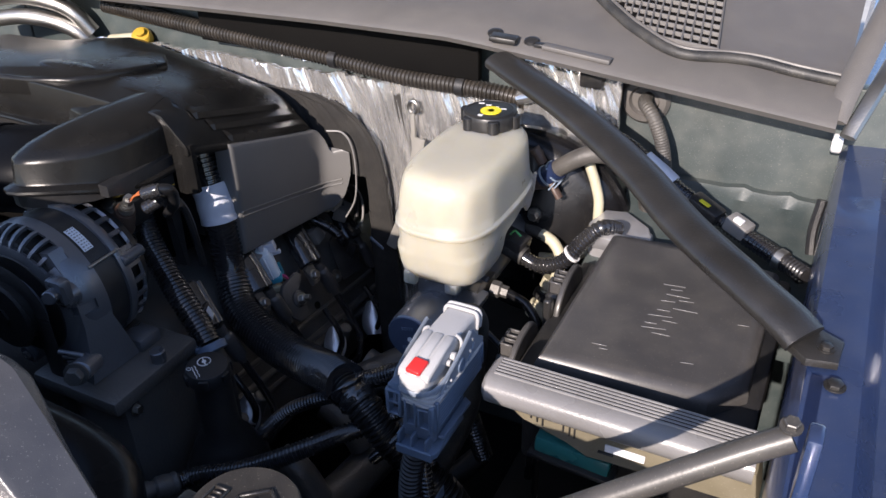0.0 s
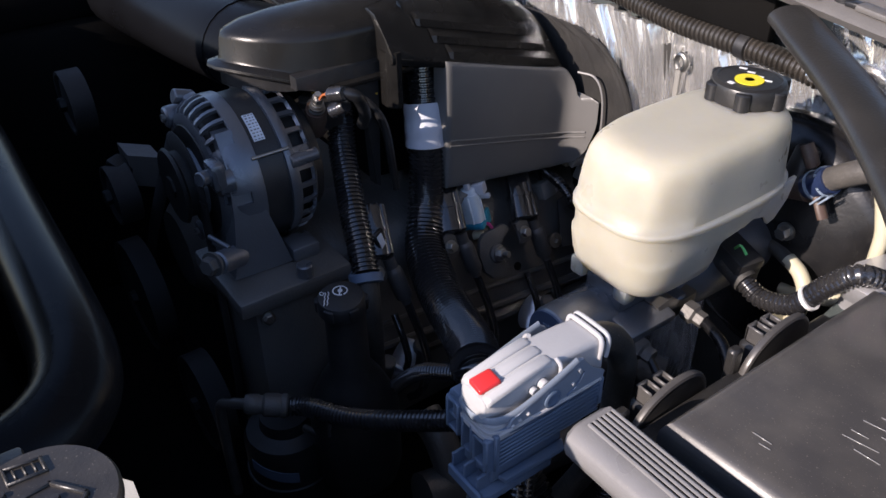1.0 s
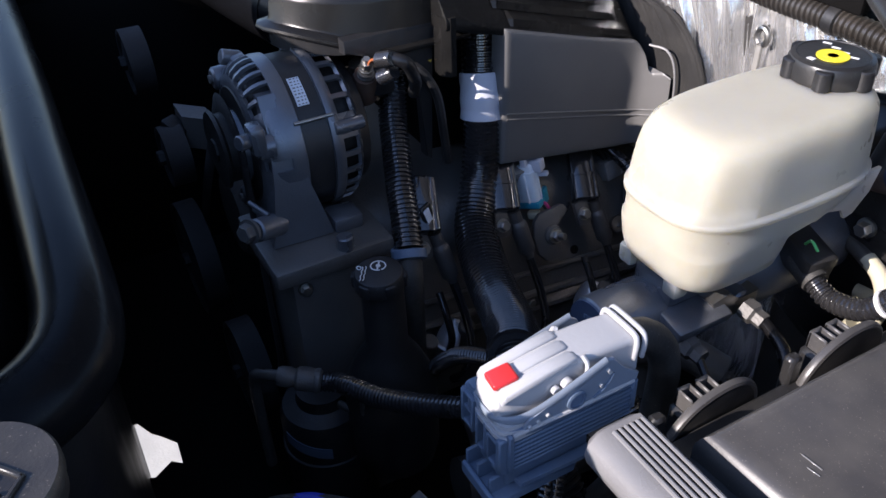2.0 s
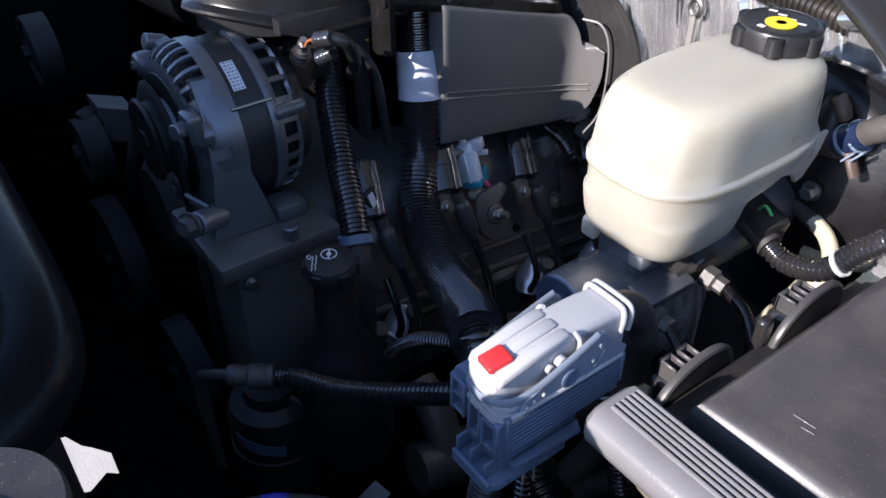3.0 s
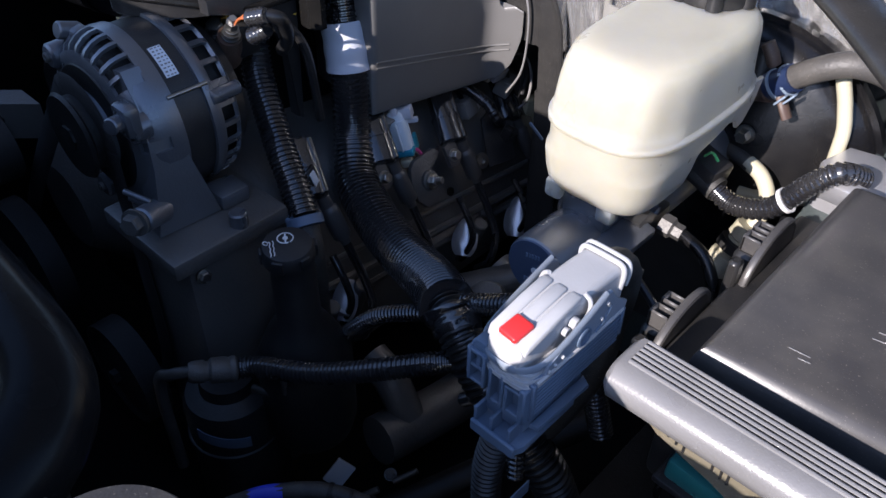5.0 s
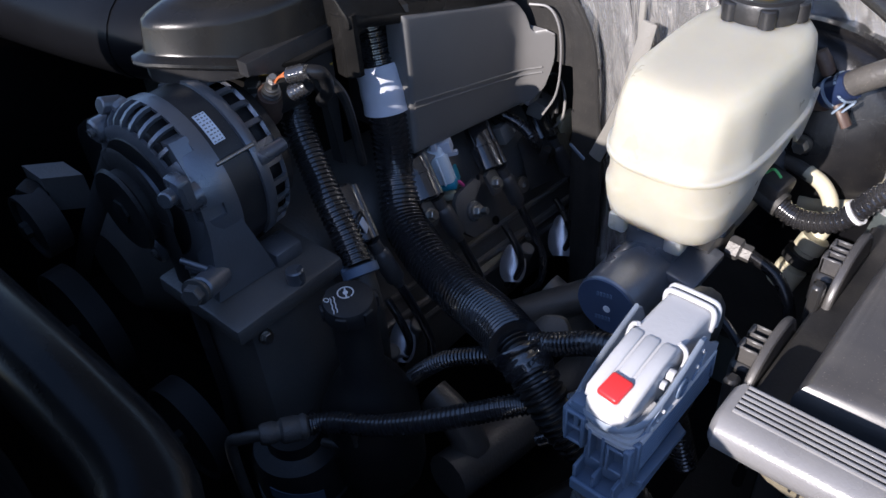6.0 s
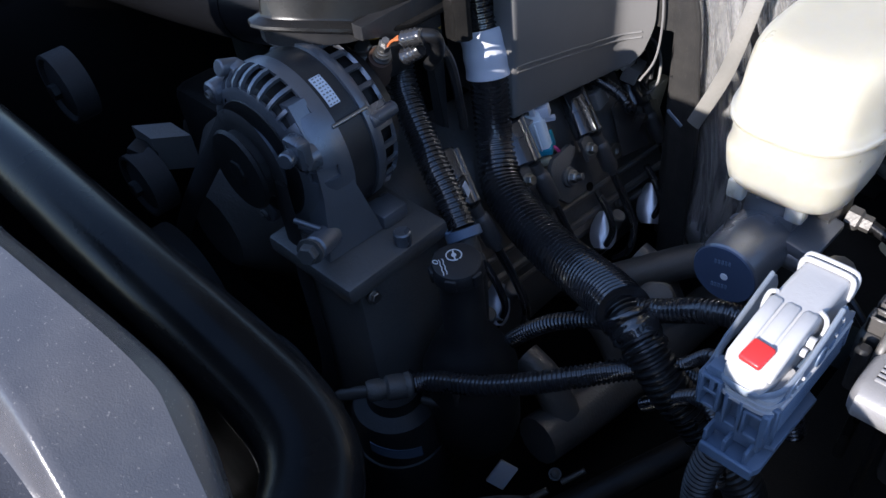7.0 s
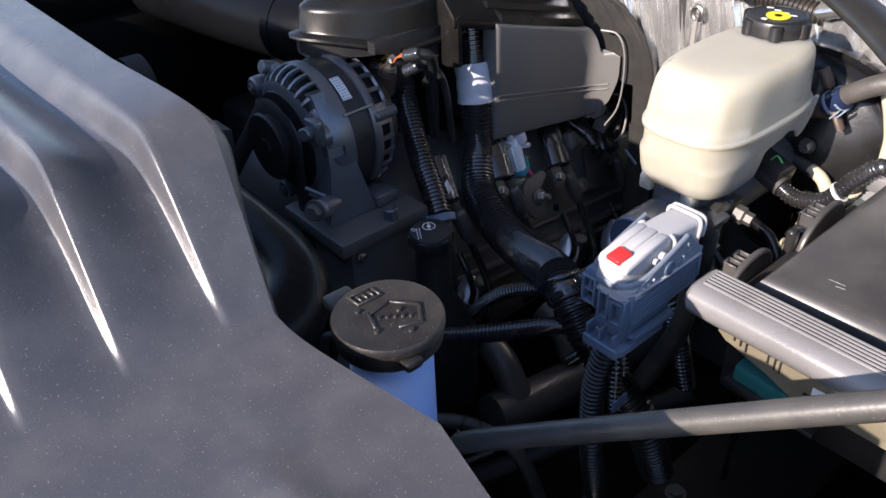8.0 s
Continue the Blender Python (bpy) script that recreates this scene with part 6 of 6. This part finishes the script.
plug = part("plug", box((0.012, 0.872, 0.998), (0.026, 0.020, 0.016), 0.003, pose(0, 0, 0, 0, 14, -24)), M_SOCKET, wl, "grey wiring plug")
part("plug_latch", box((0.012, 0.866, 1.0075), (0.010, 0.008, 0.004), 0.001, pose(0, 0, 0, 0, 14, -24)), M_PRINT, plug)
part("clamp", lathe([(0.0088, -0.004), (0.0108, -0.004), (0.0108, 0.004), (0.0088, 0.004)], (0.058, 0.847, 0.9845), (0.8, -0.45, -0.1), 18), M_STEEL, wl)
sp = thing("steel_bracket", (-0.1, 0.86, 0.9), "bare bright steel bracket behind the fuse box", "bracket")
part("plate", slab([(-0.137, 0.852), (-0.129, 0.885), (-0.105, 0.890), (-0.075, 0.865), (-0.062, 0.832), (-0.12, 0.822)], 0.968, 0.012, bev=0.004), M_SHEET, sp)
part("leg", box((-0.1, 0.85, 0.93), (0.06, 0.05, 0.08), 0.006), M_SHEET, sp)
part("fold", box((-0.085, 0.815, 0.982), (0.075, 0.012, 0.020), 0.003, pose(0, 0, 0, 20, 0, 0)), M_SHEET, sp)
sb = thing("cowl_stay", (-0.17, 0.955, 1.05), "pale metal stay with black clip under the cowl", "bracket")
part("plate", box((-0.158, 0.948, 1.083), (0.022, 0.006, 0.075), 0.002, pose(0, 0, 0, 0, 12, 0)), M_PRINT, sb)
part("clip", box((-0.170, 0.936, 1.108), (0.026, 0.014, 0.022), 0.003), M_BLACK, sb)
part("foil_patch", foil_sheet(-0.25, -0.138, 1.015, 1.115, 0.938, 60, 30, 0.008, 7.0), M_FOIL, sb, "crumpled foil patch", 60)
part("foil_roll", sweep([(-0.25, 0.94, 1.075), (-0.215, 0.935, 1.085), (-0.18, 0.94, 1.065), (-0.16, 0.945, 1.03)], 0.020, 12, 0.006, 0.5), M_FOIL, sb, "crumpled foil wrap")

# vacuum hose with check valve
vh = thing("vacuum_hose", (-0.18, 0.87, 0.95), "braided grey vacuum hose with blue clip and brown valve", "hose")
part("hose", sweep([(-0.192, 0.872, 1.015), (-0.176, 0.87, 1.030), (-0.155, 0.872, 1.044), (-0.139, 0.878, 1.047), (-0.12, 0.89, 1.04), (-0.10, 0.91, 1.02), (-0.09, 0.92, 0.97)], 0.0098, 14), M_GREYHOSE, vh)
part("sleeve", sweep([(-0.199, 0.873, 1.009), (-0.180, 0.870, 1.026)], 0.0115, 14), M_NAVY, vh)
rg = part("clip_ring", lathe([(0.0115, -0.0012), (0.0128, -0.0012), (0.0128, 0.0012), (0.0115, 0.0012)], (-0.194, 0.8725, 1.013), (0.75, -0.1, 0.65), 20), M_CLIP, vh, "pale blue spring clip")
clones(rg, [shift(0.008, 0, 0.007)])
part("clip_ear", join(box((-0.184, 0.861, 1.008), (0.0016, 0.006, 0.012), 0.0005, pose(0, 0, 0, 0, 35, 0)), box((-0.177, 0.860, 1.012), (0.0016, 0.006, 0.012), 0.0005, pose(0, 0, 0, 0, 35, 0))), M_CLIP, vh)
part("valve", rod((-0.196, 0.873, 1.008), (-0.218, 0.88, 1.0), 0.011, 0.012), M_BROWN, vh, "brown check valve")
part("valve_ear", sweep([(-0.186, 0.866, 1.008), (-0.180, 0.863, 1.001), (-0.175, 0.862, 0.994)], 0.0048, 12, 0.002, 0.7), M_BROWN, vh)
part("valve_ear", sweep([(-0.201, 0.873, 1.028), (-0.205, 0.872, 1.036), (-0.211, 0.872, 1.044)], 0.0070, 12, 0.002, 0.8), M_BROWN, vh)
part("valve_body", rod((-0.214, 0.878, 1.002), (-0.214, 0.885, 1.035), 0.013, 0.010), M_BLACK, vh)

# hydraulic pipes beside the master cylinder
pp = thing("hydraulic_pipe", (-0.18, 0.86, 0.85), "cream sleeved steel pipe with pale fitting", "pipe")
part("pipe", sweep([(-0.245, 0.885, 0.946), (-0.228, 0.872, 0.945), (-0.205, 0.866, 0.944), (-0.189, 0.862, 0.941)], 0.0062, 12), M_RODGREY, pp)
part("sleeve", sweep([(-0.195, 0.864, 0.943), (-0.180, 0.86, 0.939), (-0.169, 0.855, 0.928), (-0.166, 0.848, 0.912), (-0.170, 0.84, 0.898), (-0.177, 0.83, 0.884)], 0.0066, 12), M_CREAM, pp)
part("fitting", lathe([(0, 0), (0.012, 0), (0.012, 0.012), (0.009, 0.014), (0.009, 0.03), (0.013, 0.032), (0.013, 0.05), (0, 0.05)], (-0.168, 0.836, 0.905), (-0.28, -0.32, -0.9), 12), M_CREAM, pp)
part("fitting_band", lathe([(0.0125, 0), (0.0138, 0), (0.0138, 0.009), (0.0125, 0.009)], (-0.173, 0.830, 0.890), (-0.28, -0.32, -0.9), 16), M_BLACK, pp)
vp = thing("fuel_pipe", (-0.14, 0.89, 0.9), "cream plastic pipe standing beside the booster", "pipe")
part("pipe", sweep([(-0.16, 0.895, 1.04), (-0.152, 0.89, 1.026), (-0.143, 0.887, 1.006), (-0.137, 0.885, 0.98), (-0.14, 0.88, 0.93), (-0.17, 0.87, 0.915), (-0.2, 0.865, 0.91)], 0.0058, 12), M_CREAM, vp)
part("pipe", sweep([(-0.165, 0.90, 1.0), (-0.155, 0.892, 0.98), (-0.148, 0.885, 0.955)], 0.0035, 10), M_TEALW, vp)
bw = thing("brake_switch_loom", (-0.16, 0.80, 0.85), "black ribbed loom with sensor plug at the reservoir", "wiring loom")
part("conduit", loom([(-0.192, 0.798, 0.951), (-0.173, 0.797, 0.946), (-0.147, 0.798, 0.956), (-0.128, 0.802, 0.984), (-0.112, 0.808, 1.0), (-0.10, 0.83, 0.99)], 0.0085, 0.0044, 0.0012), M_LOOM, bw)
part("plug", box((-0.212, 0.806, 0.962), (0.045, 0.026, 0.024), 0.004, pose(0, 0, 0, 0, 12, -10)), M_BLACK, bw)
part("taped_neck", sweep([(-0.212, 0.802, 0.958), (-0.188, 0.798, 0.951)], 0.0105, 12), M_RUBBER, bw)
part("green_wire", sweep([(-0.207, 0.80, 0.974), (-0.200, 0.796, 0.982), (-0.194, 0.797, 0.976)], 0.0011, 8, 0.002), M_GREEN, bw)
part("tie", lathe([(0.0085, -0.0015), (0.010, -0.0015), (0.010, 0.0015), (0.0085, 0.0015)], (-0.138, 0.80, 0.967), (0.6, 0.1, 0.7), 16), M_PRINT, bw, "pale cable tie")

# ground strap
gs = thing("ground_strap", (-0.41, 0.945, 0.8), "tan braided ground strap down the firewall", "ground strap")
part("braid", sweep([(-0.385, 0.93, 1.0), (-0.391, 0.926, 0.962), (-0.405, 0.924, 0.901), (-0.432, 0.922, 0.832)], 0.008, 8, 0.006, 0.2, (0, 1, 0)), M_STRAP, gs)
part("tie", box((-0.452, 0.918, 0.836), (0.024, 0.002, 0.004), 0.0006, pose(0, 0, 0, 0, 35, 0), 1), M_CONN, gs, "blue cable tie")

# sensor and wires above the alternator
sn = thing("alternator_plug", (-0.585, 0.63, 0.98), "black plug and wires behind the alternator", "wiring plug")
part("plug", box((-0.585, 0.640, 1.0), (0.03, 0.024, 0.03), 0.004), M_BLACK, sn)
part("stud", bolt((-0.600, 0.628, 1.003), (0.3, -0.4, 0.8), 0.008, 0.012), M_STEEL, sn)
part("wire", sweep([(-0.600, 0.630, 1.010), (-0.585, 0.645, 1.022), (-0.570, 0.665, 1.024), (-0.565, 0.69, 1.01)], 0.003, 8), M_ORANGE, sn)
part("wire", sweep([(-0.590, 0.640, 1.012), (-0.575, 0.655, 1.016), (-0.560, 0.672, 1.008), (-0.556, 0.688, 0.98), (-0.555, 0.695, 0.93), (-0.558, 0.70, 0.90)], 0.0045, 8), M_BLACK, sn)
part("cap_boot", rod((-0.615, 0.622, 0.985), (-0.600, 0.632, 1.0), 0.014, 0.010), M_BROWN, sn)
tc = thing("throttle_cap", (-0.66, 0.585, 1.0), "bright alloy throttle body edge under the cover", "throttle body")
part("body", lathe([(0, 0), (0.03, 0), (0.034, 0.004), (0.034, 0.02), (0, 0.02)], (-0.655, 0.60, 1.018), (0, 0, 1), 28), M_STEEL, tc)

# intake duct before the cover
dk = thing("air_intake_duct", (-0.88, 0.62, 0.98), "glossy black plastic air intake duct before the engine cover", "air duct")
part("duct", sweep([(-0.705, 0.668, 1.012), (-0.74, 0.650, 1.012), (-0.80, 0.636, 1.010), (-0.92, 0.622, 1.005), (-1.10, 0.605, 1.0)], 0.058, 24, 0.01, 0.85), M_DUCT, dk)
part("clamp", sweep([(-0.775, 0.641, 1.011), (-0.787, 0.6385, 1.0105)], 0.0595, 24, 0.006, 0.85), M_DUCT, dk)
# belt, idlers and tensioner in the dark
bd = thing("drive_belt", (-0.65, 0.47, 0.6), "black ribbed drive belt round its pulleys", "drive belt")
path = [(-0.611 + 0.0375 * math.cos(a), AZ + 0.0375 * math.sin(a)) for a in np.linspace(0.0, 2.6, 14)] + [(-0.80, 0.80), (-0.86, 0.70), (-0.80, 0.62), (-0.66, 0.60), (-0.585, 0.68), (-0.574, 0.85)]
path.append(path[0])
part("belt", sweep([(x, 0.495, z) for x, z in path], 0.0125, 8, 0.006, 0.2, (0, 1, 0)), M_BELT, bd)
for x, z, r in ((-0.805, 0.858, 0.036), (-0.82, 0.70, 0.075), (-0.63, 0.66, 0.06), (-0.93, 0.93, 0.04)):
    pl = part("pulley", lathe([(0.012, 0.0), (r - 0.008, 0.004), (r - 0.004, 0.0), (r, 0.0), (r, 0.026), (0, 0.026)], (x, 0.458, z), (0, 1, 0), 40), M_BELT, bd)
    part("pulley_bolt", bolt((x, 0.462, z), (0, -1, 0), 0.009, 0.012), M_IRON, pl)
tn = thing("belt_tensioner", (-0.72, 0.5, 0.8), "grey cast belt tensioner arm", "tensioner")
part("arm", loft([[V((-0.82 + dx, 0.487 + 0.03 * s, 0.885 + dz)) for dx, dz in ((-0.02 + 0.03 * s, -0.02), (0.02 + 0.03 * s, -0.02), (0.02 + 0.03 * s, 0.02), (-0.02 + 0.03 * s, 0.02))] for s in (0, 0.4, 1.0)]), M_DARKMETAL, tn)
wp = thing("water_pump", (-0.8, 0.55, 0.5), "dark cast front cover and water pump of the engine", "water pump")
part("housing", lathe([(0, 0), (0.05, 0), (0.07, 0.02), (0.11, 0.06), (0.12, 0.12), (0, 0.12)], (-0.80, 0.52, 0.76), (0, 1, 0), 36), M_DARKMETAL, wp)
part("outlet_plug", box((-0.812, 0.478, 0.885), (0.03, 0.022, 0.022), 0.004, pose(0, 0, 0, 0, 25, 30)), M_IRON, wp)
part("front_cover", box((-0.80, 0.63, 0.68), (0.34, 0.08, 0.36), 0.02), M_IRON, wp)
# low clutter between steering gear and frame rail
fr = thing("frame_rail", (-0.2, 0.5, 0.45), "steel frame rail below the engine, near black for shade", "frame rail")
# rail takes the shade low in the bay as its colour
part("rail", box((-0.14, 0.5, 0.52), (0.12, 0.95, 0.122), 0.01), M_DEEPSHADE, fr)
part("top_flange", box((-0.146, 0.5, 0.5835), (0.136, 0.95, 0.005), 0.0015), M_IRON, fr, "dusty top flange")
for y in (0.22, 0.38, 0.54, 0.70):
    part("rail_bolt", bolt((-0.185, y, 0.586), (0, 0, 1), 0.009, 0.007), M_DARKMETAL, fr)
part("body_mount", join(box((-0.10, 0.43, 0.600), (0.07, 0.09, 0.028), 0.006), rod((-0.10, 0.43, 0.61), (-0.10, 0.43, 0.635), 0.022, 0.018)), M_RUBBER, fr)
sg = thing("steering_gear", (-0.44, 0.50, 0.46), "dark steering pump and gear with pipes and stickers", "steering gear")
part("case", lathe([(0, 0), (0.040, 0), (0.046, 0.008), (0.046, 0.175), (0.042, 0.186), (0.028, 0.192), (0.026, 0.205), (0, 0.205)], (-0.492, 0.510, 0.525), (0, 0, 1), 36), M_BLACK, sg)
part("case_band", lathe([(0.046, 0), (0.048, 0.001), (0.048, 0.006), (0.046, 0.007)], (-0.492, 0.510, 0.655), (0, 0, 1), 36), M_BLACK, sg)
arc = [(radians(-78 + 9 * i), 0.690 - 0.0016 * i) for i in range(8)]
part("sticker", loft([[V((-0.492 + r * math.cos(a), 0.510 + r * math.sin(a), z + h)) for r, h in ((0.0464, -0.007), (0.0472, -0.007), (0.0472, 0.007), (0.0464, 0.007))] for a, z in arc]), M_CONN, sg, "pale blue sticker")
part("port", rod((-0.440, 0.540, 0.650), (-0.430, 0.546, 0.676), 0.011), M_IRON, sg)
part("port_band", lathe([(0.011, 0), (0.0122, 0), (0.0122, 0.004), (0.011, 0.004)], (-0.434, 0.5445, 0.666), (0.35, 0.2, 0.9), 18), M_CONN, sg)
part("return_pipe", sweep([(-0.455, 0.515, 0.735), (-0.435, 0.522, 0.738), (-0.421, 0.526, 0.745), (-0.417, 0.526, 0.760), (-0.425, 0.53, 0.78)], 0.004, 10), M_RODGREY, sg)
tg = thing("wire_tag", (-0.414, 0.571, 0.46), "pale lilac plastic tag on a low wire", "tag")
part("flag", box((-0.414, 0.571, 0.583), (0.022, 0.004, 0.030), 0.001, pose(0, 0, 0, -30, 35, 30)), M_LABEL, tg)
part("wire", sweep([(-0.46, 0.60, 0.50), (-0.43, 0.585, 0.545), (-0.412, 0.572, 0.572)], 0.003, 8), M_BLACK, tg)
st2 = thing("steering_shaft", (-0.33, 0.58, 0.46), "dark steel steering shaft with bare edges", "steering shaft")
part("shaft", sweep([(-0.40, 0.47, 0.56), (-0.34, 0.56, 0.60), (-0.28, 0.66, 0.64), (-0.22, 0.76, 0.68)], 0.014, 12, 0.01), M_IRON, st2)
part("bare_edge", rod((-0.372, 0.540, 0.604), (-0.352, 0.572, 0.618), 0.0035), M_RODGREY, st2)
part("bare_edge", rod((-0.345, 0.585, 0.624), (-0.332, 0.607, 0.633), 0.003), M_RODGREY, st2)
part("clip", bolt((-0.365, 0.60, 0.60), (0.3, -0.3, 0.9), 0.005, 0.005), M_RODGREY, st2)
wb = thing("washer_hose", (-0.3, 0.45, 0.6), "black washer hose with blue tape band", "hose")
part("hose", sweep([(-0.38, 0.38, 0.70), (-0.352, 0.405, 0.765), (-0.327, 0.438, 0.782), (-0.297, 0.47, 0.784), (-0.265, 0.489, 0.776), (-0.24, 0.50, 0.755), (-0.21, 0.51, 0.68)], 0.0072, 12), M_RUBBER, wb)
part("band", sweep([(-0.339, 0.422, 0.776), (-0.327, 0.438, 0.782), (-0.315, 0.451, 0.7835)], 0.0079, 12), M_BAND, wb, "blue tape band")
for k in range(3):
    part("hose_clip", lathe([(0.0072, 0), (0.0084, 0), (0.0084, 0.003), (0.0072, 0.003)], (-0.293 + 0.014 * k, 0.4725 + 0.008 * k, 0.7835 - 0.003 * k), (0.8, 0.5, -0.1), 14), M_IRON, wb)
# hinge and bolts at the fender's rear, fender details
hg = thing("hood_hinge", (0.08, 0.95, 1.08), "dusty steel hood hinge at the cowl corner", "hinge")
part("arm", sweep([(0.075, 0.93, 1.10), (0.082, 0.96, 1.13), (0.095, 1.02, 1.17), (0.11, 1.10, 1.21)], 0.012, 8, 0.006, 0.45), M_COWL, hg)
part("arm", sweep([(0.09, 0.92, 1.09), (0.105, 0.96, 1.125), (0.12, 1.03, 1.15)], 0.008, 8, 0.006, 0.6), M_STEEL, hg)
part("pin", bolt((0.07, 0.935, 1.105), (-1, -0.3, 0.2), 0.009, 0.010), M_BLACK, hg)
part("buffer", rod((0.078, 0.955, 1.068), (0.088, 0.955, 1.068), 0.010), M_PRINT, hg)
for y in (0.40, 0.57):
    bt = solid("fender_bolt", bolt((0.112, y, 1.062), (0, 0, 1), 0.0052, 0.004), M_DUSTY, "dusty grey fender bolt", "bolt", "bolts along the fender")
solid("fender_plug", loft([oval(0.155, 0.64, a, b, z, 2.0, 24) for a, b, z in ((0.010, 0.013, 1.0465), (0.009, 0.012, 1.049), (0.006, 0.008, 1.050))]), M_PRINT, "pale oval plug in the fender channel", "plug")
solid("cable_clip", sweep([(0.082, 0.90, 1.03), (0.080, 0.89, 1.0), (0.083, 0.88, 0.975)], 0.005, 8, 0.004), M_BLACK, "black cable clip at the fender corner", "clip")
# cowl fasteners
for x in (-0.278, -0.235):
    cf = thing("cowl_fastener", (x, 0.905, cowl_z(x)), "dark push fastener on the cowl edge", "fastener", "fasteners on the cowl")
    part("head", lathe([(0, 0), (0.009, 0), (0.008, 0.004), (0.004, 0.006), (0, 0.006)], (x, 0.918, cowl_z(x) + 0.002), (0, -0.2, 1), 18), M_BLACK, cf)
    part("flange", box((x + 0.012, 0.912, cowl_z(x) + 0.003), (0.012, 0.010, 0.004), 0.001), M_BLACK, cf)
# far things beyond the cover
oc = thing("oil_filler_cap", (-0.78, 0.93, 1.05), "ochre plastic cap behind the engine cover", "cap")
part("cap", lathe([(0, 0), (0.013, 0), (0.015, 0.003), (0.015, 0.014), (0.012, 0.018), (0.007, 0.019), (0.007, 0.024), (0, 0.025)], (-0.862, 0.965, 1.056), (0.3, -0.5, 0.8), 20), M_ORANGE, oc)
part("neck", rod((-0.92, 0.955, 1.05), (-0.862, 0.965, 1.058), 0.012), M_CREAM, oc)
hp = thing("heater_pipe", (-0.95, 0.93, 1.0), "pale heater pipes behind the engine", "pipe")
for dz in (0, 0.03):
    part("pipe", sweep([(-1.15, 0.90, 1.07 + dz), (-1.05, 0.92, 1.085 + dz), (-0.98, 0.94, 1.07 + dz), (-0.95, 0.955, 1.03 + dz)], 0.012, 12), M_STEEL, hp)
sw = thing("coil_harness", (-0.55, 0.92, 0.8), "wires and pale plugs behind the coils", "wiring")
part("plug", box((-0.545, 0.955, 0.862), (0.020, 0.022, 0.016), 0.002, pose(0, 0, 0, 0, 25, 0)), M_CONNTOP, sw, "pale plug")
part("wire", sweep([(-0.520, 0.922, 0.990), (-0.500, 0.929, 0.988), (-0.489, 0.932, 0.968), (-0.486, 0.932, 0.93), (-0.490, 0.930, 0.89), (-0.505, 0.925, 0.86)], 0.0013, 8), M_SOCKET, sw)
part("wire", sweep([(-0.548, 0.965, 0.875), (-0.53, 0.985, 0.878), (-0.519, 0.99, 0.855), (-0.517, 0.985, 0.825), (-0.530, 0.985, 0.805)], 0.0016, 8), M_SOCKET, sw)
part("wire", sweep([(-0.55, 0.955, 0.885), (-0.545, 0.985, 0.872), (-0.535, 0.992, 0.842), (-0.532, 0.985, 0.815)], 0.0014, 8), M_BLACK, sw)
part("plug", box((-0.552, 0.948, 0.855), (0.010, 0.010, 0.012), 0.002), M_CREAM, sw, "cream wire plug")
part("plug", box((-0.560, 0.925, 0.812), (0.014, 0.020, 0.026), 0.002, pose(0, 0, 0, 0, 25, 0)), M_CONNTOP, sw, "pale plug")
part("tan_pad", box((-0.548, 1.03, 0.762), (0.012, 0.032, 0.075), 0.004, pose(0, 0, 0, 0, 10, 0)), M_CREAM, sw)
part("conduit", loom([(-0.575, 0.88, 0.875), (-0.558, 0.913, 0.852), (-0.530, 0.922, 0.838), (-0.515, 0.925, 0.822), (-0.53, 0.95, 0.80)], 0.0075), M_LOOM, sw)
part("wire", sweep([(-0.545, 0.96, 0.868), (-0.54, 0.985, 0.872), (-0.535, 1.0, 0.85), (-0.53, 0.99, 0.82)], 0.003, 8), M_BLACK, sw)

# passenger side: unseen boxes added in near black to keep the far bay dark
ax = thing("far_dark_box", (-1.3, 0.55, 0.45), "added black box that keeps the far side of the bay dark", "air filter box")
part("lower_half", box((-1.32, 0.55, 0.72), (0.42, 0.46, 0.5), 0.03), M_DEEPSHADE, ax)
part("upper_half", box((-1.32, 0.55, 1.02), (0.40, 0.44, 0.12), 0.03), M_DEEPSHADE, ax)
ls = thing("hose_label", (-0.49, 0.64, 0.85), "small white and blue printed label beside the hose", "label")
part("sheet", box((-0.508, 0.650, 0.874), (0.0012, 0.008, 0.024), 0.0003, pose(0, 0, 0, 10, -15, 20), 1), M_LABEL, ls)
part("backing", box((-0.511, 0.651, 0.872), (0.004, 0.014, 0.034), 0.001, pose(0, 0, 0, 10, -15, 20), 1), M_BLACK, ls)
